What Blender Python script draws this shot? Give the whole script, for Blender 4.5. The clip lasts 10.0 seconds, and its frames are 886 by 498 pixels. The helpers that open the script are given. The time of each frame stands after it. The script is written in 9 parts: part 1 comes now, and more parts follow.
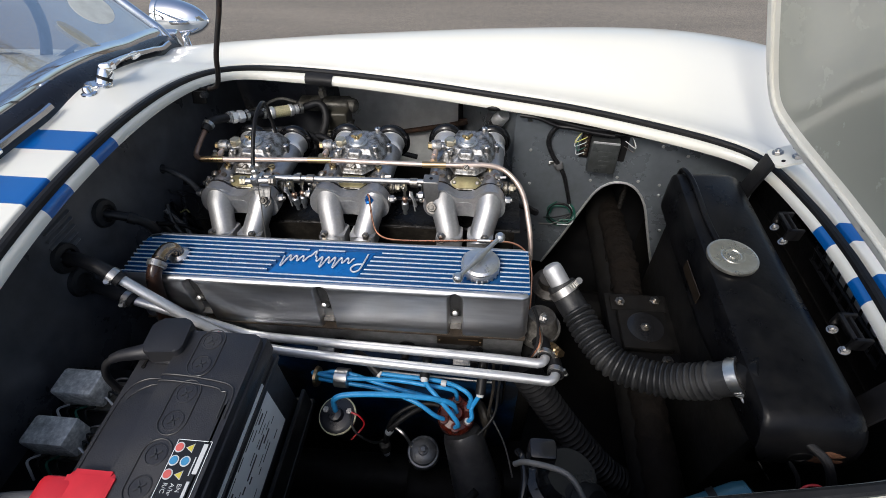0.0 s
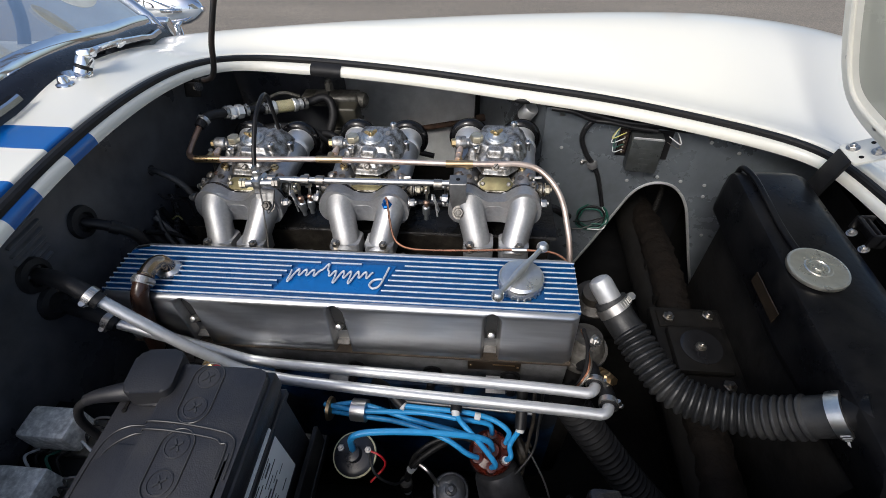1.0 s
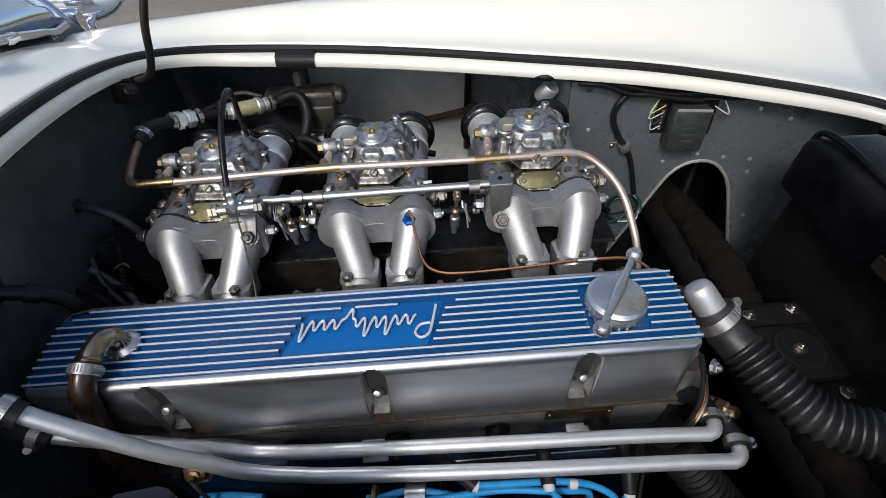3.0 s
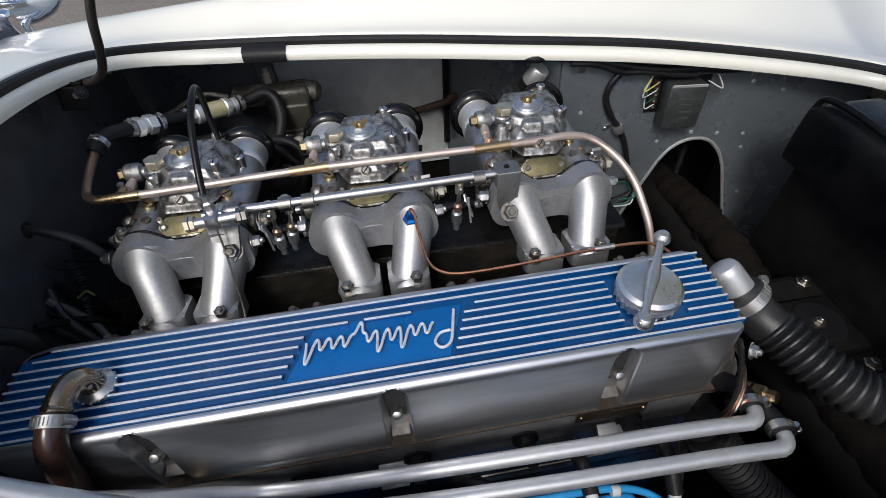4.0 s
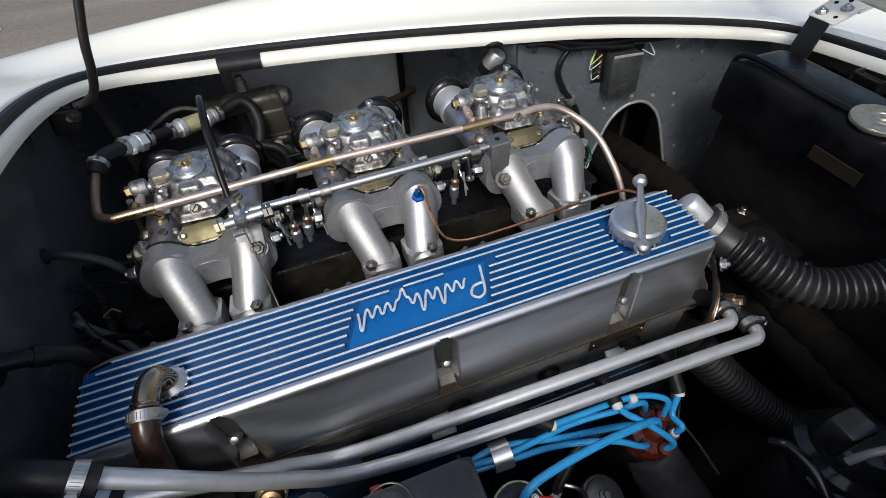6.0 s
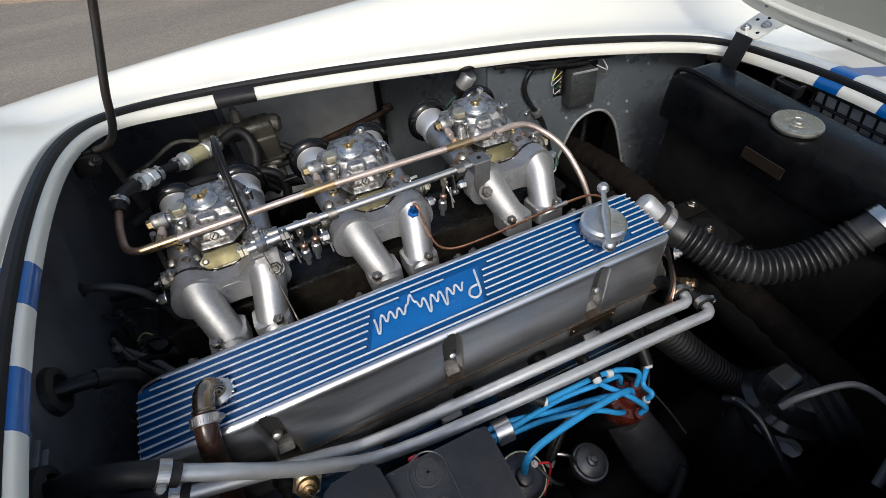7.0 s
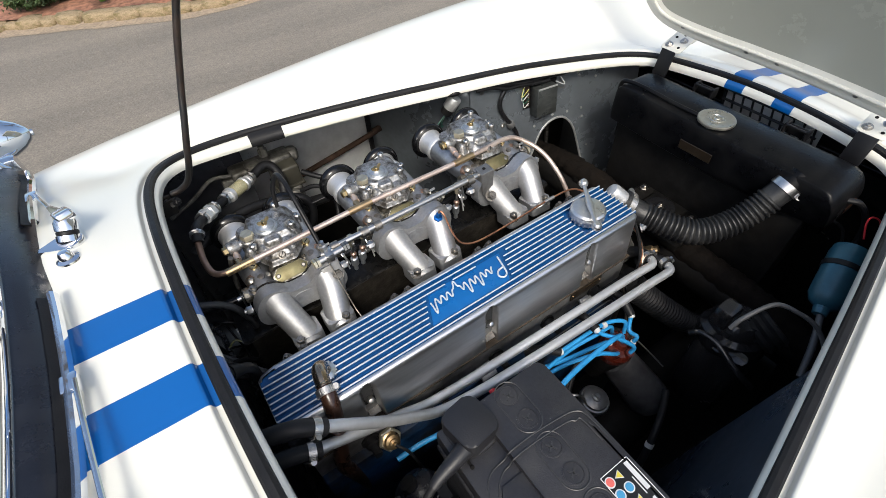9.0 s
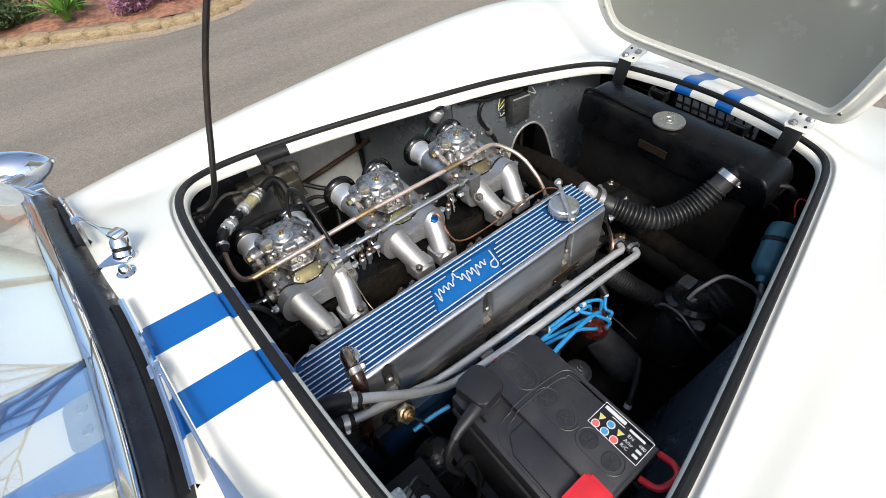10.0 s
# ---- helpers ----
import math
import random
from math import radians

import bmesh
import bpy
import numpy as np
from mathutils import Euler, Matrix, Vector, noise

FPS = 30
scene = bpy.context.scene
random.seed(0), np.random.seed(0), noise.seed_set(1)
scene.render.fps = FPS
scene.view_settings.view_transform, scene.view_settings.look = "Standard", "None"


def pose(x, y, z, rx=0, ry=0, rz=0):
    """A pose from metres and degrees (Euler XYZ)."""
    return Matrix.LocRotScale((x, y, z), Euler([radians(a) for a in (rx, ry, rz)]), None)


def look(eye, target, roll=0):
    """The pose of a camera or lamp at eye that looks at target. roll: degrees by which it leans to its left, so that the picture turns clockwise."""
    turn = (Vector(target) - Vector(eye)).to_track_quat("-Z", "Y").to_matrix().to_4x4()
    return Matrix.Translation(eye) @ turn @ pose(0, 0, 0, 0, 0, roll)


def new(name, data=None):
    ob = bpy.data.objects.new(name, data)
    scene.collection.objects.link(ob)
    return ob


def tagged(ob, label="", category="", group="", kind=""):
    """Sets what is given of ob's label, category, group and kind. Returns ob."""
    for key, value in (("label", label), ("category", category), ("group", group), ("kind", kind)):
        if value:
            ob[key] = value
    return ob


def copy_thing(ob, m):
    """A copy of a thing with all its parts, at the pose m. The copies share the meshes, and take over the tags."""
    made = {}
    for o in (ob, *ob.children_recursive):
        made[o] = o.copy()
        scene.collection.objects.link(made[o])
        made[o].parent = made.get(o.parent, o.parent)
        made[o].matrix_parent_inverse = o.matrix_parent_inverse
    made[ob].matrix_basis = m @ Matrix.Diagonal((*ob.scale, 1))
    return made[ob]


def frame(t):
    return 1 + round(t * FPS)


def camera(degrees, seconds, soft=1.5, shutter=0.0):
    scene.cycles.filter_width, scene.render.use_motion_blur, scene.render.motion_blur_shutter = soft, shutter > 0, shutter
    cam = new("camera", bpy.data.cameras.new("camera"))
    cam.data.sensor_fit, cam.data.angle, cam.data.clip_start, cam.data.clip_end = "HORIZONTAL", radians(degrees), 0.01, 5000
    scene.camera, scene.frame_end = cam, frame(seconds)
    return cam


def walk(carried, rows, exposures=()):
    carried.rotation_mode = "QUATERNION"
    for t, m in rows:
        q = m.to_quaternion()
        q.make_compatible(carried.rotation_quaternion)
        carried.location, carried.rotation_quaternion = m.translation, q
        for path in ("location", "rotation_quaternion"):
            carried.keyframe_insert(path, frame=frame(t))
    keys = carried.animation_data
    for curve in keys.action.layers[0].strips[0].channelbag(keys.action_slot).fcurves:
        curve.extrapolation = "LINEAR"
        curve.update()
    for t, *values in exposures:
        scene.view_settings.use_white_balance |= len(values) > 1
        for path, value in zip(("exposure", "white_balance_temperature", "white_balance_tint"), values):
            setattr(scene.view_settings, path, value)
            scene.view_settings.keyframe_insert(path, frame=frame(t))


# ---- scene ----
cam = camera(86.6, 10.0, soft=0.7)
PATH = [
    (0, (0.035, 0.008, 1.271), (-0.133, 1.378, -0.176), -2.3),
    (0.5, (0.015, 0.04, 1.245), (-0.15, 1.413, -0.2), -2.3),
    (1, (-0.02, 0.08, 1.212), (-0.176, 1.456, -0.232), -2.3),
    (1.5, (-0.052, 0.115, 1.186), (-0.179, 1.493, -0.259), -2.3),
    (2, (-0.084, 0.148, 1.158), (-0.159, 1.53, -0.286), -2.4),
    (2.5, (-0.114, 0.175, 1.139), (-0.128, 1.557, -0.307), -2.4),
    (4, (-0.176, 0.239, 1.089), (-0.001, 1.601, -0.365), -3.0),
    (4.5, (-0.196, 0.238, 1.083), (0.039, 1.587, -0.375), -3.2),
    (5, (-0.229, 0.226, 1.084), (0.071, 1.557, -0.378), -3.4),
    (6.5, (-0.281, 0.187, 1.139), (0.187, 1.457, -0.333), -3.8),
    (7, (-0.307, 0.172, 1.174), (0.219, 1.415, -0.301), -3.8),
    (7.5, (-0.342, 0.169, 1.196), (0.233, 1.39, -0.28), -3.7),
    (8, (-0.377, 0.165, 1.223), (0.242, 1.365, -0.252), -3.8),
    (8.5, (-0.412, 0.152, 1.25), (0.249, 1.328, -0.227), -3.8),
    (9, (-0.452, 0.13, 1.285), (0.258, 1.276, -0.193), -3.8),
    (9.5, (-0.485, 0.109, 1.321), (0.267, 1.225, -0.158), -3.9),
    (10, (-0.523, 0.088, 1.359), (0.269, 1.179, -0.119), -4.0),
]
walk(cam, [(t, look(eye, target, roll)) for t, eye, target, roll in PATH],
     [(0.0, 0.38, 6250, 9), (2.5, 0.26, 6150, 9), (4.5, 0.15, 6100, 9), (6.5, 0.32, 6250, 8), (8.0, 0.54, 6400, 7), (10.0, 0.84, 6450, 7)])

# ---- light: a bright, thinly overcast day ----
SUN_EL, SUN_AZ = 48.0, 205.0
world = bpy.data.worlds.new("sky")
scene.world = world
world.use_nodes = True
wn = world.node_tree
wn.nodes.clear()
w_out = wn.nodes.new("ShaderNodeOutputWorld")
w_bg = wn.nodes.new("ShaderNodeBackground")
w_sky = wn.nodes.new("ShaderNodeTexSky")
w_sky.sky_type = "NISHITA"
w_sky.sun_disc = False
w_sky.sun_elevation = radians(SUN_EL)
w_sky.sun_rotation = radians(SUN_AZ)
w_sky.dust_density = 4.0
w_sky.ozone_density = 1.0
w_bg.inputs["Strength"].default_value = 0.14
wn.links.new(w_sky.outputs[0], w_bg.inputs[0])
wn.links.new(w_bg.outputs[0], w_out.inputs[0])
sun = new("sun", bpy.data.lights.new("sun", "SUN"))
sun.data.energy = 1.3
sun.data.angle = radians(14)
sun.data.color = (1.0, 0.96, 0.9)
az = radians(SUN_AZ)
sun_from = Vector((math.sin(az) * math.cos(radians(SUN_EL)), math.cos(az) * math.cos(radians(SUN_EL)), math.sin(radians(SUN_EL))))
sun.matrix_world = look(sun_from * 20, (0, 0, 0))

# ---- materials ----
def nodes_of(name):
    m = bpy.data.materials.new(name)
    m.use_nodes = True
    return m, m.node_tree, m.node_tree.nodes["Principled BSDF"]


def mat(name, color, rough=0.5, metal=0.0, var=0.12, scale=60.0, bump=0.0, bscale=300.0, coat=0.0, dirt=None, dirt_amt=0.0, dscale=14.0, stretch=None, rvar=0.12, spec=0.5, dlo=0.46, dhi=0.72):
    """Colour with fine grain, broad stains in a second colour, uneven gloss and fine relief."""
    m, nt, bs = nodes_of(name)
    tc = nt.nodes.new("ShaderNodeTexCoord")
    src = tc.outputs["Object"]
    if stretch:
        mp = nt.nodes.new("ShaderNodeMapping")
        mp.inputs["Scale"].default_value = stretch
        nt.links.new(src, mp.inputs["Vector"])
        src = mp.outputs[0]
    n1 = nt.nodes.new("ShaderNodeTexNoise")
    n1.inputs["Scale"].default_value = scale
    n1.inputs["Detail"].default_value = 6
    nt.links.new(src, n1.inputs["Vector"])
    n2 = nt.nodes.new("ShaderNodeTexNoise")
    n2.inputs["Scale"].default_value = dscale
    n2.inputs["Detail"].default_value = 8
    n2.inputs["Roughness"].default_value = 0.65
    nt.links.new(src, n2.inputs["Vector"])
    r1 = nt.nodes.new("ShaderNodeMapRange")
    r1.inputs["To Min"].default_value = 1 - var
    r1.inputs["To Max"].default_value = 1 + var
    r1.inputs["From Min"].default_value = 0.3
    r1.inputs["From Max"].default_value = 0.7
    nt.links.new(n1.outputs["Fac"], r1.inputs["Value"])
    mul = nt.nodes.new("ShaderNodeMix")
    mul.data_type = "RGBA"
    mul.blend_type = "MULTIPLY"
    mul.inputs[0].default_value = 1.0
    mul.inputs[6].default_value = (*color, 1)
    nt.links.new(r1.outputs[0], mul.inputs[7])
    col = mul.outputs[2]
    if dirt:
        r2 = nt.nodes.new("ShaderNodeMapRange")
        r2.inputs["From Min"].default_value = dlo
        r2.inputs["From Max"].default_value = dhi
        r2.inputs["To Max"].default_value = dirt_amt
        nt.links.new(n2.outputs["Fac"], r2.inputs["Value"])
        mx = nt.nodes.new("ShaderNodeMix")
        mx.data_type = "RGBA"
        nt.links.new(r2.outputs[0], mx.inputs[0])
        nt.links.new(col, mx.inputs[6])
        mx.inputs[7].default_value = (*dirt, 1)
        col = mx.outputs[2]
    nt.links.new(col, bs.inputs["Base Color"])
    r3 = nt.nodes.new("ShaderNodeMapRange")
    r3.inputs["From Min"].default_value = 0.3
    r3.inputs["From Max"].default_value = 0.7
    r3.inputs["To Min"].default_value = max(0.02, rough - rvar)
    r3.inputs["To Max"].default_value = min(1, rough + rvar)
    nt.links.new(n2.outputs["Fac"], r3.inputs["Value"])
    nt.links.new(r3.outputs[0], bs.inputs["Roughness"])
    bs.inputs["Metallic"].default_value = metal
    bs.inputs["Coat Weight"].default_value = coat
    bs.inputs["Coat Roughness"].default_value = 0.06
    bs.inputs["Specular IOR Level"].default_value = spec
    if bump:
        n3 = nt.nodes.new("ShaderNodeTexNoise")
        n3.inputs["Scale"].default_value = bscale
        n3.inputs["Detail"].default_value = 4
        nt.links.new(src, n3.inputs["Vector"])
        bp = nt.nodes.new("ShaderNodeBump")
        bp.inputs["Strength"].default_value = bump
        bp.inputs["Distance"].default_value = 0.002
        nt.links.new(n3.outputs["Fac"], bp.inputs["Height"])
        nt.links.new(bp.outputs[0], bs.inputs["Normal"])
    return m


YC = 0.488
CREAM = (0.80, 0.785, 0.70)
BLUE = (0.002, 0.100, 0.36)


def body_paint():
    """Old English white with two blue stripes along the car's middle, under a clear coat."""
    m, nt, bs = nodes_of("white_paint_blue_stripes")
    tc = nt.nodes.new("ShaderNodeTexCoord")
    sx = nt.nodes.new("ShaderNodeSeparateXYZ")
    nt.links.new(tc.outputs["Object"], sx.inputs[0])

    def math_node(op, a, b):
        n = nt.nodes.new("ShaderNodeMath")
        n.operation = op
        for k, v in enumerate((a, b)):
            if isinstance(v, (int, float)):
                n.inputs[k].default_value = v
            else:
                nt.links.new(v, n.inputs[k])
        return n.outputs[0]
    # the stripes narrow towards the nose
    ahead = math_node("MINIMUM", math_node("MAXIMUM", math_node("MULTIPLY", math_node("ADD", sx.outputs[0], 0.5), 0.95), 0.0), 1.0)
    off = math_node("MULTIPLY", math_node("SUBTRACT", 1.0, math_node("MULTIPLY", ahead, 0.10)), STRIPE_OFF)
    half = math_node("MULTIPLY", math_node("SUBTRACT", 1.0, math_node("MULTIPLY", ahead, 0.24)), STRIPE_HALF)
    d = math_node("ABSOLUTE", math_node("SUBTRACT", math_node("ABSOLUTE", math_node("SUBTRACT", sx.outputs[1], math_node("ADD", math_node("MULTIPLY", ahead, 0.013), STRIPE_Y)), 0), off), 0)
    mask = math_node("LESS_THAN", d, half)
    ns = nt.nodes.new("ShaderNodeTexNoise")
    ns.inputs["Scale"].default_value = 5.0
    ns.inputs["Detail"].default_value = 8
    nt.links.new(tc.outputs["Object"], ns.inputs["Vector"])
    rr = nt.nodes.new("ShaderNodeMapRange")
    rr.inputs["To Min"].default_value = 0.965
    rr.inputs["To Max"].default_value = 1.03
    nt.links.new(ns.outputs["Fac"], rr.inputs["Value"])
    mx = nt.nodes.new("ShaderNodeMix")
    mx.data_type = "RGBA"
    nt.links.new(mask, mx.inputs[0])
    mx.inputs[6].default_value = (*CREAM, 1)
    mx.inputs[7].default_value = (*BLUE, 1)
    mu = nt.nodes.new("ShaderNodeMix")
    mu.data_type = "RGBA"
    mu.blend_type = "MULTIPLY"
    mu.inputs[0].default_value = 1
    nt.links.new(mx.outputs[2], mu.inputs[6])
    nt.links.new(rr.outputs[0], mu.inputs[7])
    nt.links.new(mu.outputs[2], bs.inputs["Base Color"])
    bs.inputs["Roughness"].default_value = 0.3
    bs.inputs["Coat Weight"].default_value = 0.6
    bs.inputs["Coat Roughness"].default_value = 0.07
    n3 = nt.nodes.new("ShaderNodeTexNoise")
    n3.inputs["Scale"].default_value = 260
    nt.links.new(tc.outputs["Object"], n3.inputs["Vector"])
    bp = nt.nodes.new("ShaderNodeBump")
    bp.inputs["Strength"].default_value = 0.02
    bp.inputs["Distance"].default_value = 0.001
    nt.links.new(n3.outputs["Fac"], bp.inputs["Height"])
    nt.links.new(bp.outputs[0], bs.inputs["Normal"])
    return m


STRIPE_Y, STRIPE_OFF, STRIPE_HALF = 0.4775, 0.0550, 0.0249
M_BODY = body_paint()
M_CREAM = mat("cream_paint", CREAM, 0.35, var=0.03, scale=30, coat=0.4, dirt=(0.5, 0.46, 0.36), dirt_amt=0.25, dscale=9)
M_LIDIN = mat("greyish_cream_lid_paint", (0.39, 0.397, 0.340), 0.25, var=0.012, scale=9, rvar=0.04, coat=1.0, bump=0.01, bscale=500)
M_RUBBER = mat("black_rubber", (0.010, 0.010, 0.011), 0.5, var=0.25, scale=80, bump=0.12, bscale=600, dirt=(0.024, 0.023, 0.022), dirt_amt=0.5, spec=0.26)
M_HOSE = mat("grey_black_hose", (0.014, 0.0145, 0.0155), 0.44, var=0.25, scale=120, bump=0.2, bscale=700, dirt=(0.062, 0.061, 0.058), dirt_amt=0.6, spec=0.45)
M_CHROME = mat("chrome", (0.82, 0.83, 0.85), 0.06, 1.0, var=0.03, rvar=0.03)
M_STEEL = mat("plated_steel", (0.55, 0.54, 0.52), 0.36, 1.0, var=0.1, scale=150, dirt=(0.3, 0.25, 0.18), dirt_amt=0.3)
M_ALU = mat("brushed_aluminium", (0.62, 0.625, 0.635), 0.33, 0.97, var=0.12, scale=40, stretch=(0.4, 3, 3), bump=0.02, rvar=0.05, bscale=220, dirt=(0.40, 0.40, 0.39), dirt_amt=0.18, dscale=5)
M_CAST = mat("cast_aluminium", (0.43, 0.43, 0.43), 0.50, 0.85, var=0.09, scale=260, bump=0.10, bscale=900, dirt=(0.28, 0.275, 0.26), dirt_amt=0.5, dscale=11)
M_CARB = mat("oily_die_cast_alloy", (0.40, 0.398, 0.392), 0.47, 0.90, var=0.22, scale=420, bump=0.14, bscale=800, dirt=(0.052, 0.043, 0.030), dirt_amt=0.88, dscale=75, dlo=0.43, dhi=0.63)
M_PIPE = mat("satin_aluminium_pipe", (0.60, 0.61, 0.62), 0.46, 0.75, var=0.06, scale=90, dirt=(0.4, 0.4, 0.4), dirt_amt=0.3, dscale=20)
M_COPPERBROWN = mat("browned_copper", (0.30, 0.20, 0.15), 0.42, 0.8, var=0.2, scale=70, dirt=(0.16, 0.10, 0.07), dirt_amt=0.7, dscale=14)
M_COPPER = mat("dull_copper", (0.60, 0.48, 0.41), 0.45, 0.8, var=0.14, scale=70, dirt=(0.66, 0.60, 0.56), dirt_amt=0.85, dscale=12)
M_BRASS = mat("brass", (0.62, 0.47, 0.24), 0.3, 1.0, var=0.12, scale=120, dirt=(0.3, 0.22, 0.12), dirt_amt=0.4, dscale=40)
M_GOLD = mat("yellow_passivated_plate", (0.17, 0.155, 0.085), 0.48, 0.9, var=0.2, scale=120, dirt=(0.14, 0.11, 0.06), dirt_amt=0.6, dscale=40)
M_COVERBLUE = mat("blue_enamel", (0.002, 0.062, 0.205), 0.36, var=0.12, scale=160, coat=0.08, bump=0.1, bscale=500, dirt=(0.02, 0.09, 0.22), dirt_amt=0.4, dscale=25)
M_RIBS = mat("polished_alloy_edge", (0.74, 0.76, 0.78), 0.42, 0.45, var=0.1, scale=200)
M_BLACK = mat("black_paint", (0.008, 0.008, 0.009), 0.38, var=0.3, scale=60, bump=0.08, bscale=200, dirt=(0.018, 0.017, 0.015), dirt_amt=0.5, spec=0.25)
M_RADBLACK = mat("worn_black_radiator_paint", (0.0035, 0.0037, 0.0046), 0.33, var=0.3, scale=90, bump=0.12, bscale=160, dirt=(0.013, 0.0125, 0.012), dirt_amt=0.6, dscale=18, spec=0.14)
# greasy metal, its colour lowered further to carry the bay's deep shade
M_SOOTSHADE = mat("dark_grease_and_shade", (0.009, 0.0086, 0.0082), 0.55, var=0.35, scale=50, bump=0.3, bscale=120, dirt=(0.016, 0.013, 0.010), dirt_amt=0.5, spec=0.12)
M_PANEL = mat("grey_hammered_paint", (0.205, 0.230, 0.254), 0.30, 0.58, var=0.08, scale=90, bump=0.05, bscale=160, dirt=(0.06, 0.06, 0.06), dirt_amt=0.4, dscale=6)
M_PANEL2 = mat("pale_grey_arch_paint", (0.74, 0.755, 0.745), 0.38, 0.2, var=0.1, scale=40, bump=0.06, bscale=60, dirt=(0.16, 0.15, 0.13), dirt_amt=0.3, dscale=7)
M_FIREWALL = mat("black_bulkhead_paint", (0.045, 0.047, 0.054), 0.32, 0.0, var=0.3, scale=40, bump=0.14, bscale=60, dirt=(0.095, 0.097, 0.102), dirt_amt=0.6, dscale=7)
M_BATT = mat("black_polypropylene", (0.018, 0.018, 0.021), 0.42, var=0.2, scale=300, bump=0.2, bscale=700, dirt=(0.038, 0.037, 0.036), dirt_amt=0.55, dscale=26, spec=0.5)
M_RED = mat("red_plastic", (0.55, 0.02, 0.03), 0.4, var=0.08, scale=60)
M_LEAD = mat("sky_blue_lead", (0.03, 0.27, 0.58), 0.38, var=0.08, scale=90)
M_WHITE = mat("white_print", (0.55, 0.56, 0.56), 0.5, var=0.04)
M_LABEL = mat("grey_label", (0.78, 0.79, 0.79), 0.45, var=0.05, scale=40)
M_RUSTHOSE = mat("brown_stained_hose", (0.034, 0.016, 0.010), 0.30, var=0.3, scale=40, bump=0.1, bscale=200, dirt=(0.016, 0.014, 0.013), dirt_amt=0.8, dscale=10)
M_LAG = mat("fibrous_brown_lagging", (0.0062, 0.0046, 0.0035), 0.85, var=0.4, scale=90, bump=0.9, bscale=150, dirt=(0.011, 0.0076, 0.005), dirt_amt=0.7, spec=0.15)
M_CANBLUE = mat("steel_blue_can", (0.032, 0.115, 0.16), 0.34, 0.2, var=0.12, scale=60, dirt=(0.03, 0.06, 0.08), dirt_amt=0.5, dscale=20)
M_FUSE = mat("grey_lacquered_box", (0.085, 0.092, 0.090), 0.34, 0.6, var=0.22, scale=90, dirt=(0.035, 0.034, 0.030), dirt_amt=0.6, dscale=40, bump=0.1, bscale=240)
M_BLUECAP = mat("anodised_blue", (0.01, 0.12, 0.42), 0.3, 0.8, var=0.08)
M_RUST = mat("rusty_steel", (0.16, 0.075, 0.04), 0.8, 0.2, var=0.4, scale=60, bump=0.4, bscale=200)
M_GREENW = mat("green_wire", (0.008, 0.08, 0.055), 0.45, var=0.08)
M_YELLW = mat("yellow_wire", (0.5, 0.48, 0.12), 0.45, var=0.08)
M_ORANGE = mat("red_brown_cap", (0.085, 0.014, 0.008), 0.30, var=0.25, scale=50)
M_HEAD = mat("sooty_grey_head", (0.21, 0.21, 0.21), 0.45, 0.6, var=0.25, scale=60, bump=0.3, bscale=160, dirt=(0.04, 0.035, 0.03), dirt_amt=0.8, dscale=14)
M_GASKET = mat("oily_cork", (0.035, 0.024, 0.014), 0.85, var=0.4, scale=120, bump=0.4, bscale=300)
M_BLOCK = mat("dirty_blue_block_paint", (0.009, 0.044, 0.120), 0.5, var=0.3, scale=60, bump=0.25, bscale=120, dirt=(0.009, 0.0085, 0.008), dirt_amt=0.95, dscale=9, dlo=0.38, dhi=0.58, spec=0.25)
M_BRASSDARK = mat("browned_plate", (0.022, 0.015, 0.009), 0.42, 0.3, var=0.3, scale=80)
M_COVERBLUE2 = mat("bright_blue_enamel", (0.003, 0.105, 0.34), 0.28, var=0.06, scale=90, coat=0.3)
M_POCKETSHADE = mat("dark_pocket_shade", (0.028, 0.028, 0.028), 0.5, 0.2, var=0.2, scale=120, bump=0.2, bscale=300)
M_CAP = mat("satin_machined_alloy", (0.66, 0.66, 0.65), 0.32, 0.95, var=0.07, scale=200, dirt=(0.5, 0.49, 0.46), dirt_amt=0.3)
M_BRONZE = mat("heat_tinted_nickel", (0.42, 0.32, 0.22), 0.22, 1.0, var=0.2, scale=60, dirt=(0.16, 0.09, 0.05), dirt_amt=0.6, dscale=25)
M_BRASSPALE = mat("pale_dull_brass", (0.60, 0.55, 0.42), 0.40, 0.9, var=0.12, scale=120, dirt=(0.25, 0.2, 0.13), dirt_amt=0.4, dscale=40)
M_STEELDARK = mat("oily_steel", (0.32, 0.30, 0.27), 0.38, 1.0, var=0.2, scale=150, dirt=(0.12, 0.10, 0.07), dirt_amt=0.6, dscale=50)
M_BRASSTEE = mat("brown_brass_tee", (0.50, 0.36, 0.20), 0.34, 1.0, var=0.14, scale=100, dirt=(0.34, 0.24, 0.15), dirt_amt=0.5, dscale=25)
M_FILTERGLASS = mat("amber_glass", (0.85, 0.80, 0.55), 0.08, 0.0, var=0.03)
M_ELEMENT = mat("cream_element", (0.78, 0.73, 0.52), 0.6, var=0.1)
M_CAPIL = mat("bare_copper", (0.62, 0.3, 0.18), 0.3, 1.0, var=0.12, scale=90)
M_CAPDULL = mat("dull_nickel", (0.55, 0.53, 0.47), 0.34, 0.95, var=0.08, scale=140, dirt=(0.38, 0.35, 0.28), dirt_amt=0.5, dscale=30)
M_BATT2 = mat("black_plastic_relief", (0.03, 0.03, 0.031), 0.4, var=0.1)
M_BATT3 = mat("black_label", (0.01, 0.01, 0.01), 0.3, var=0.1)
M_BATT4 = mat("soft_black_plastic", (0.012, 0.012, 0.014), 0.45, var=0.1, bump=0.1, bscale=500)
M_WARNR = mat("pink_red_print", (0.6, 0.12, 0.1), 0.45, var=0.05)
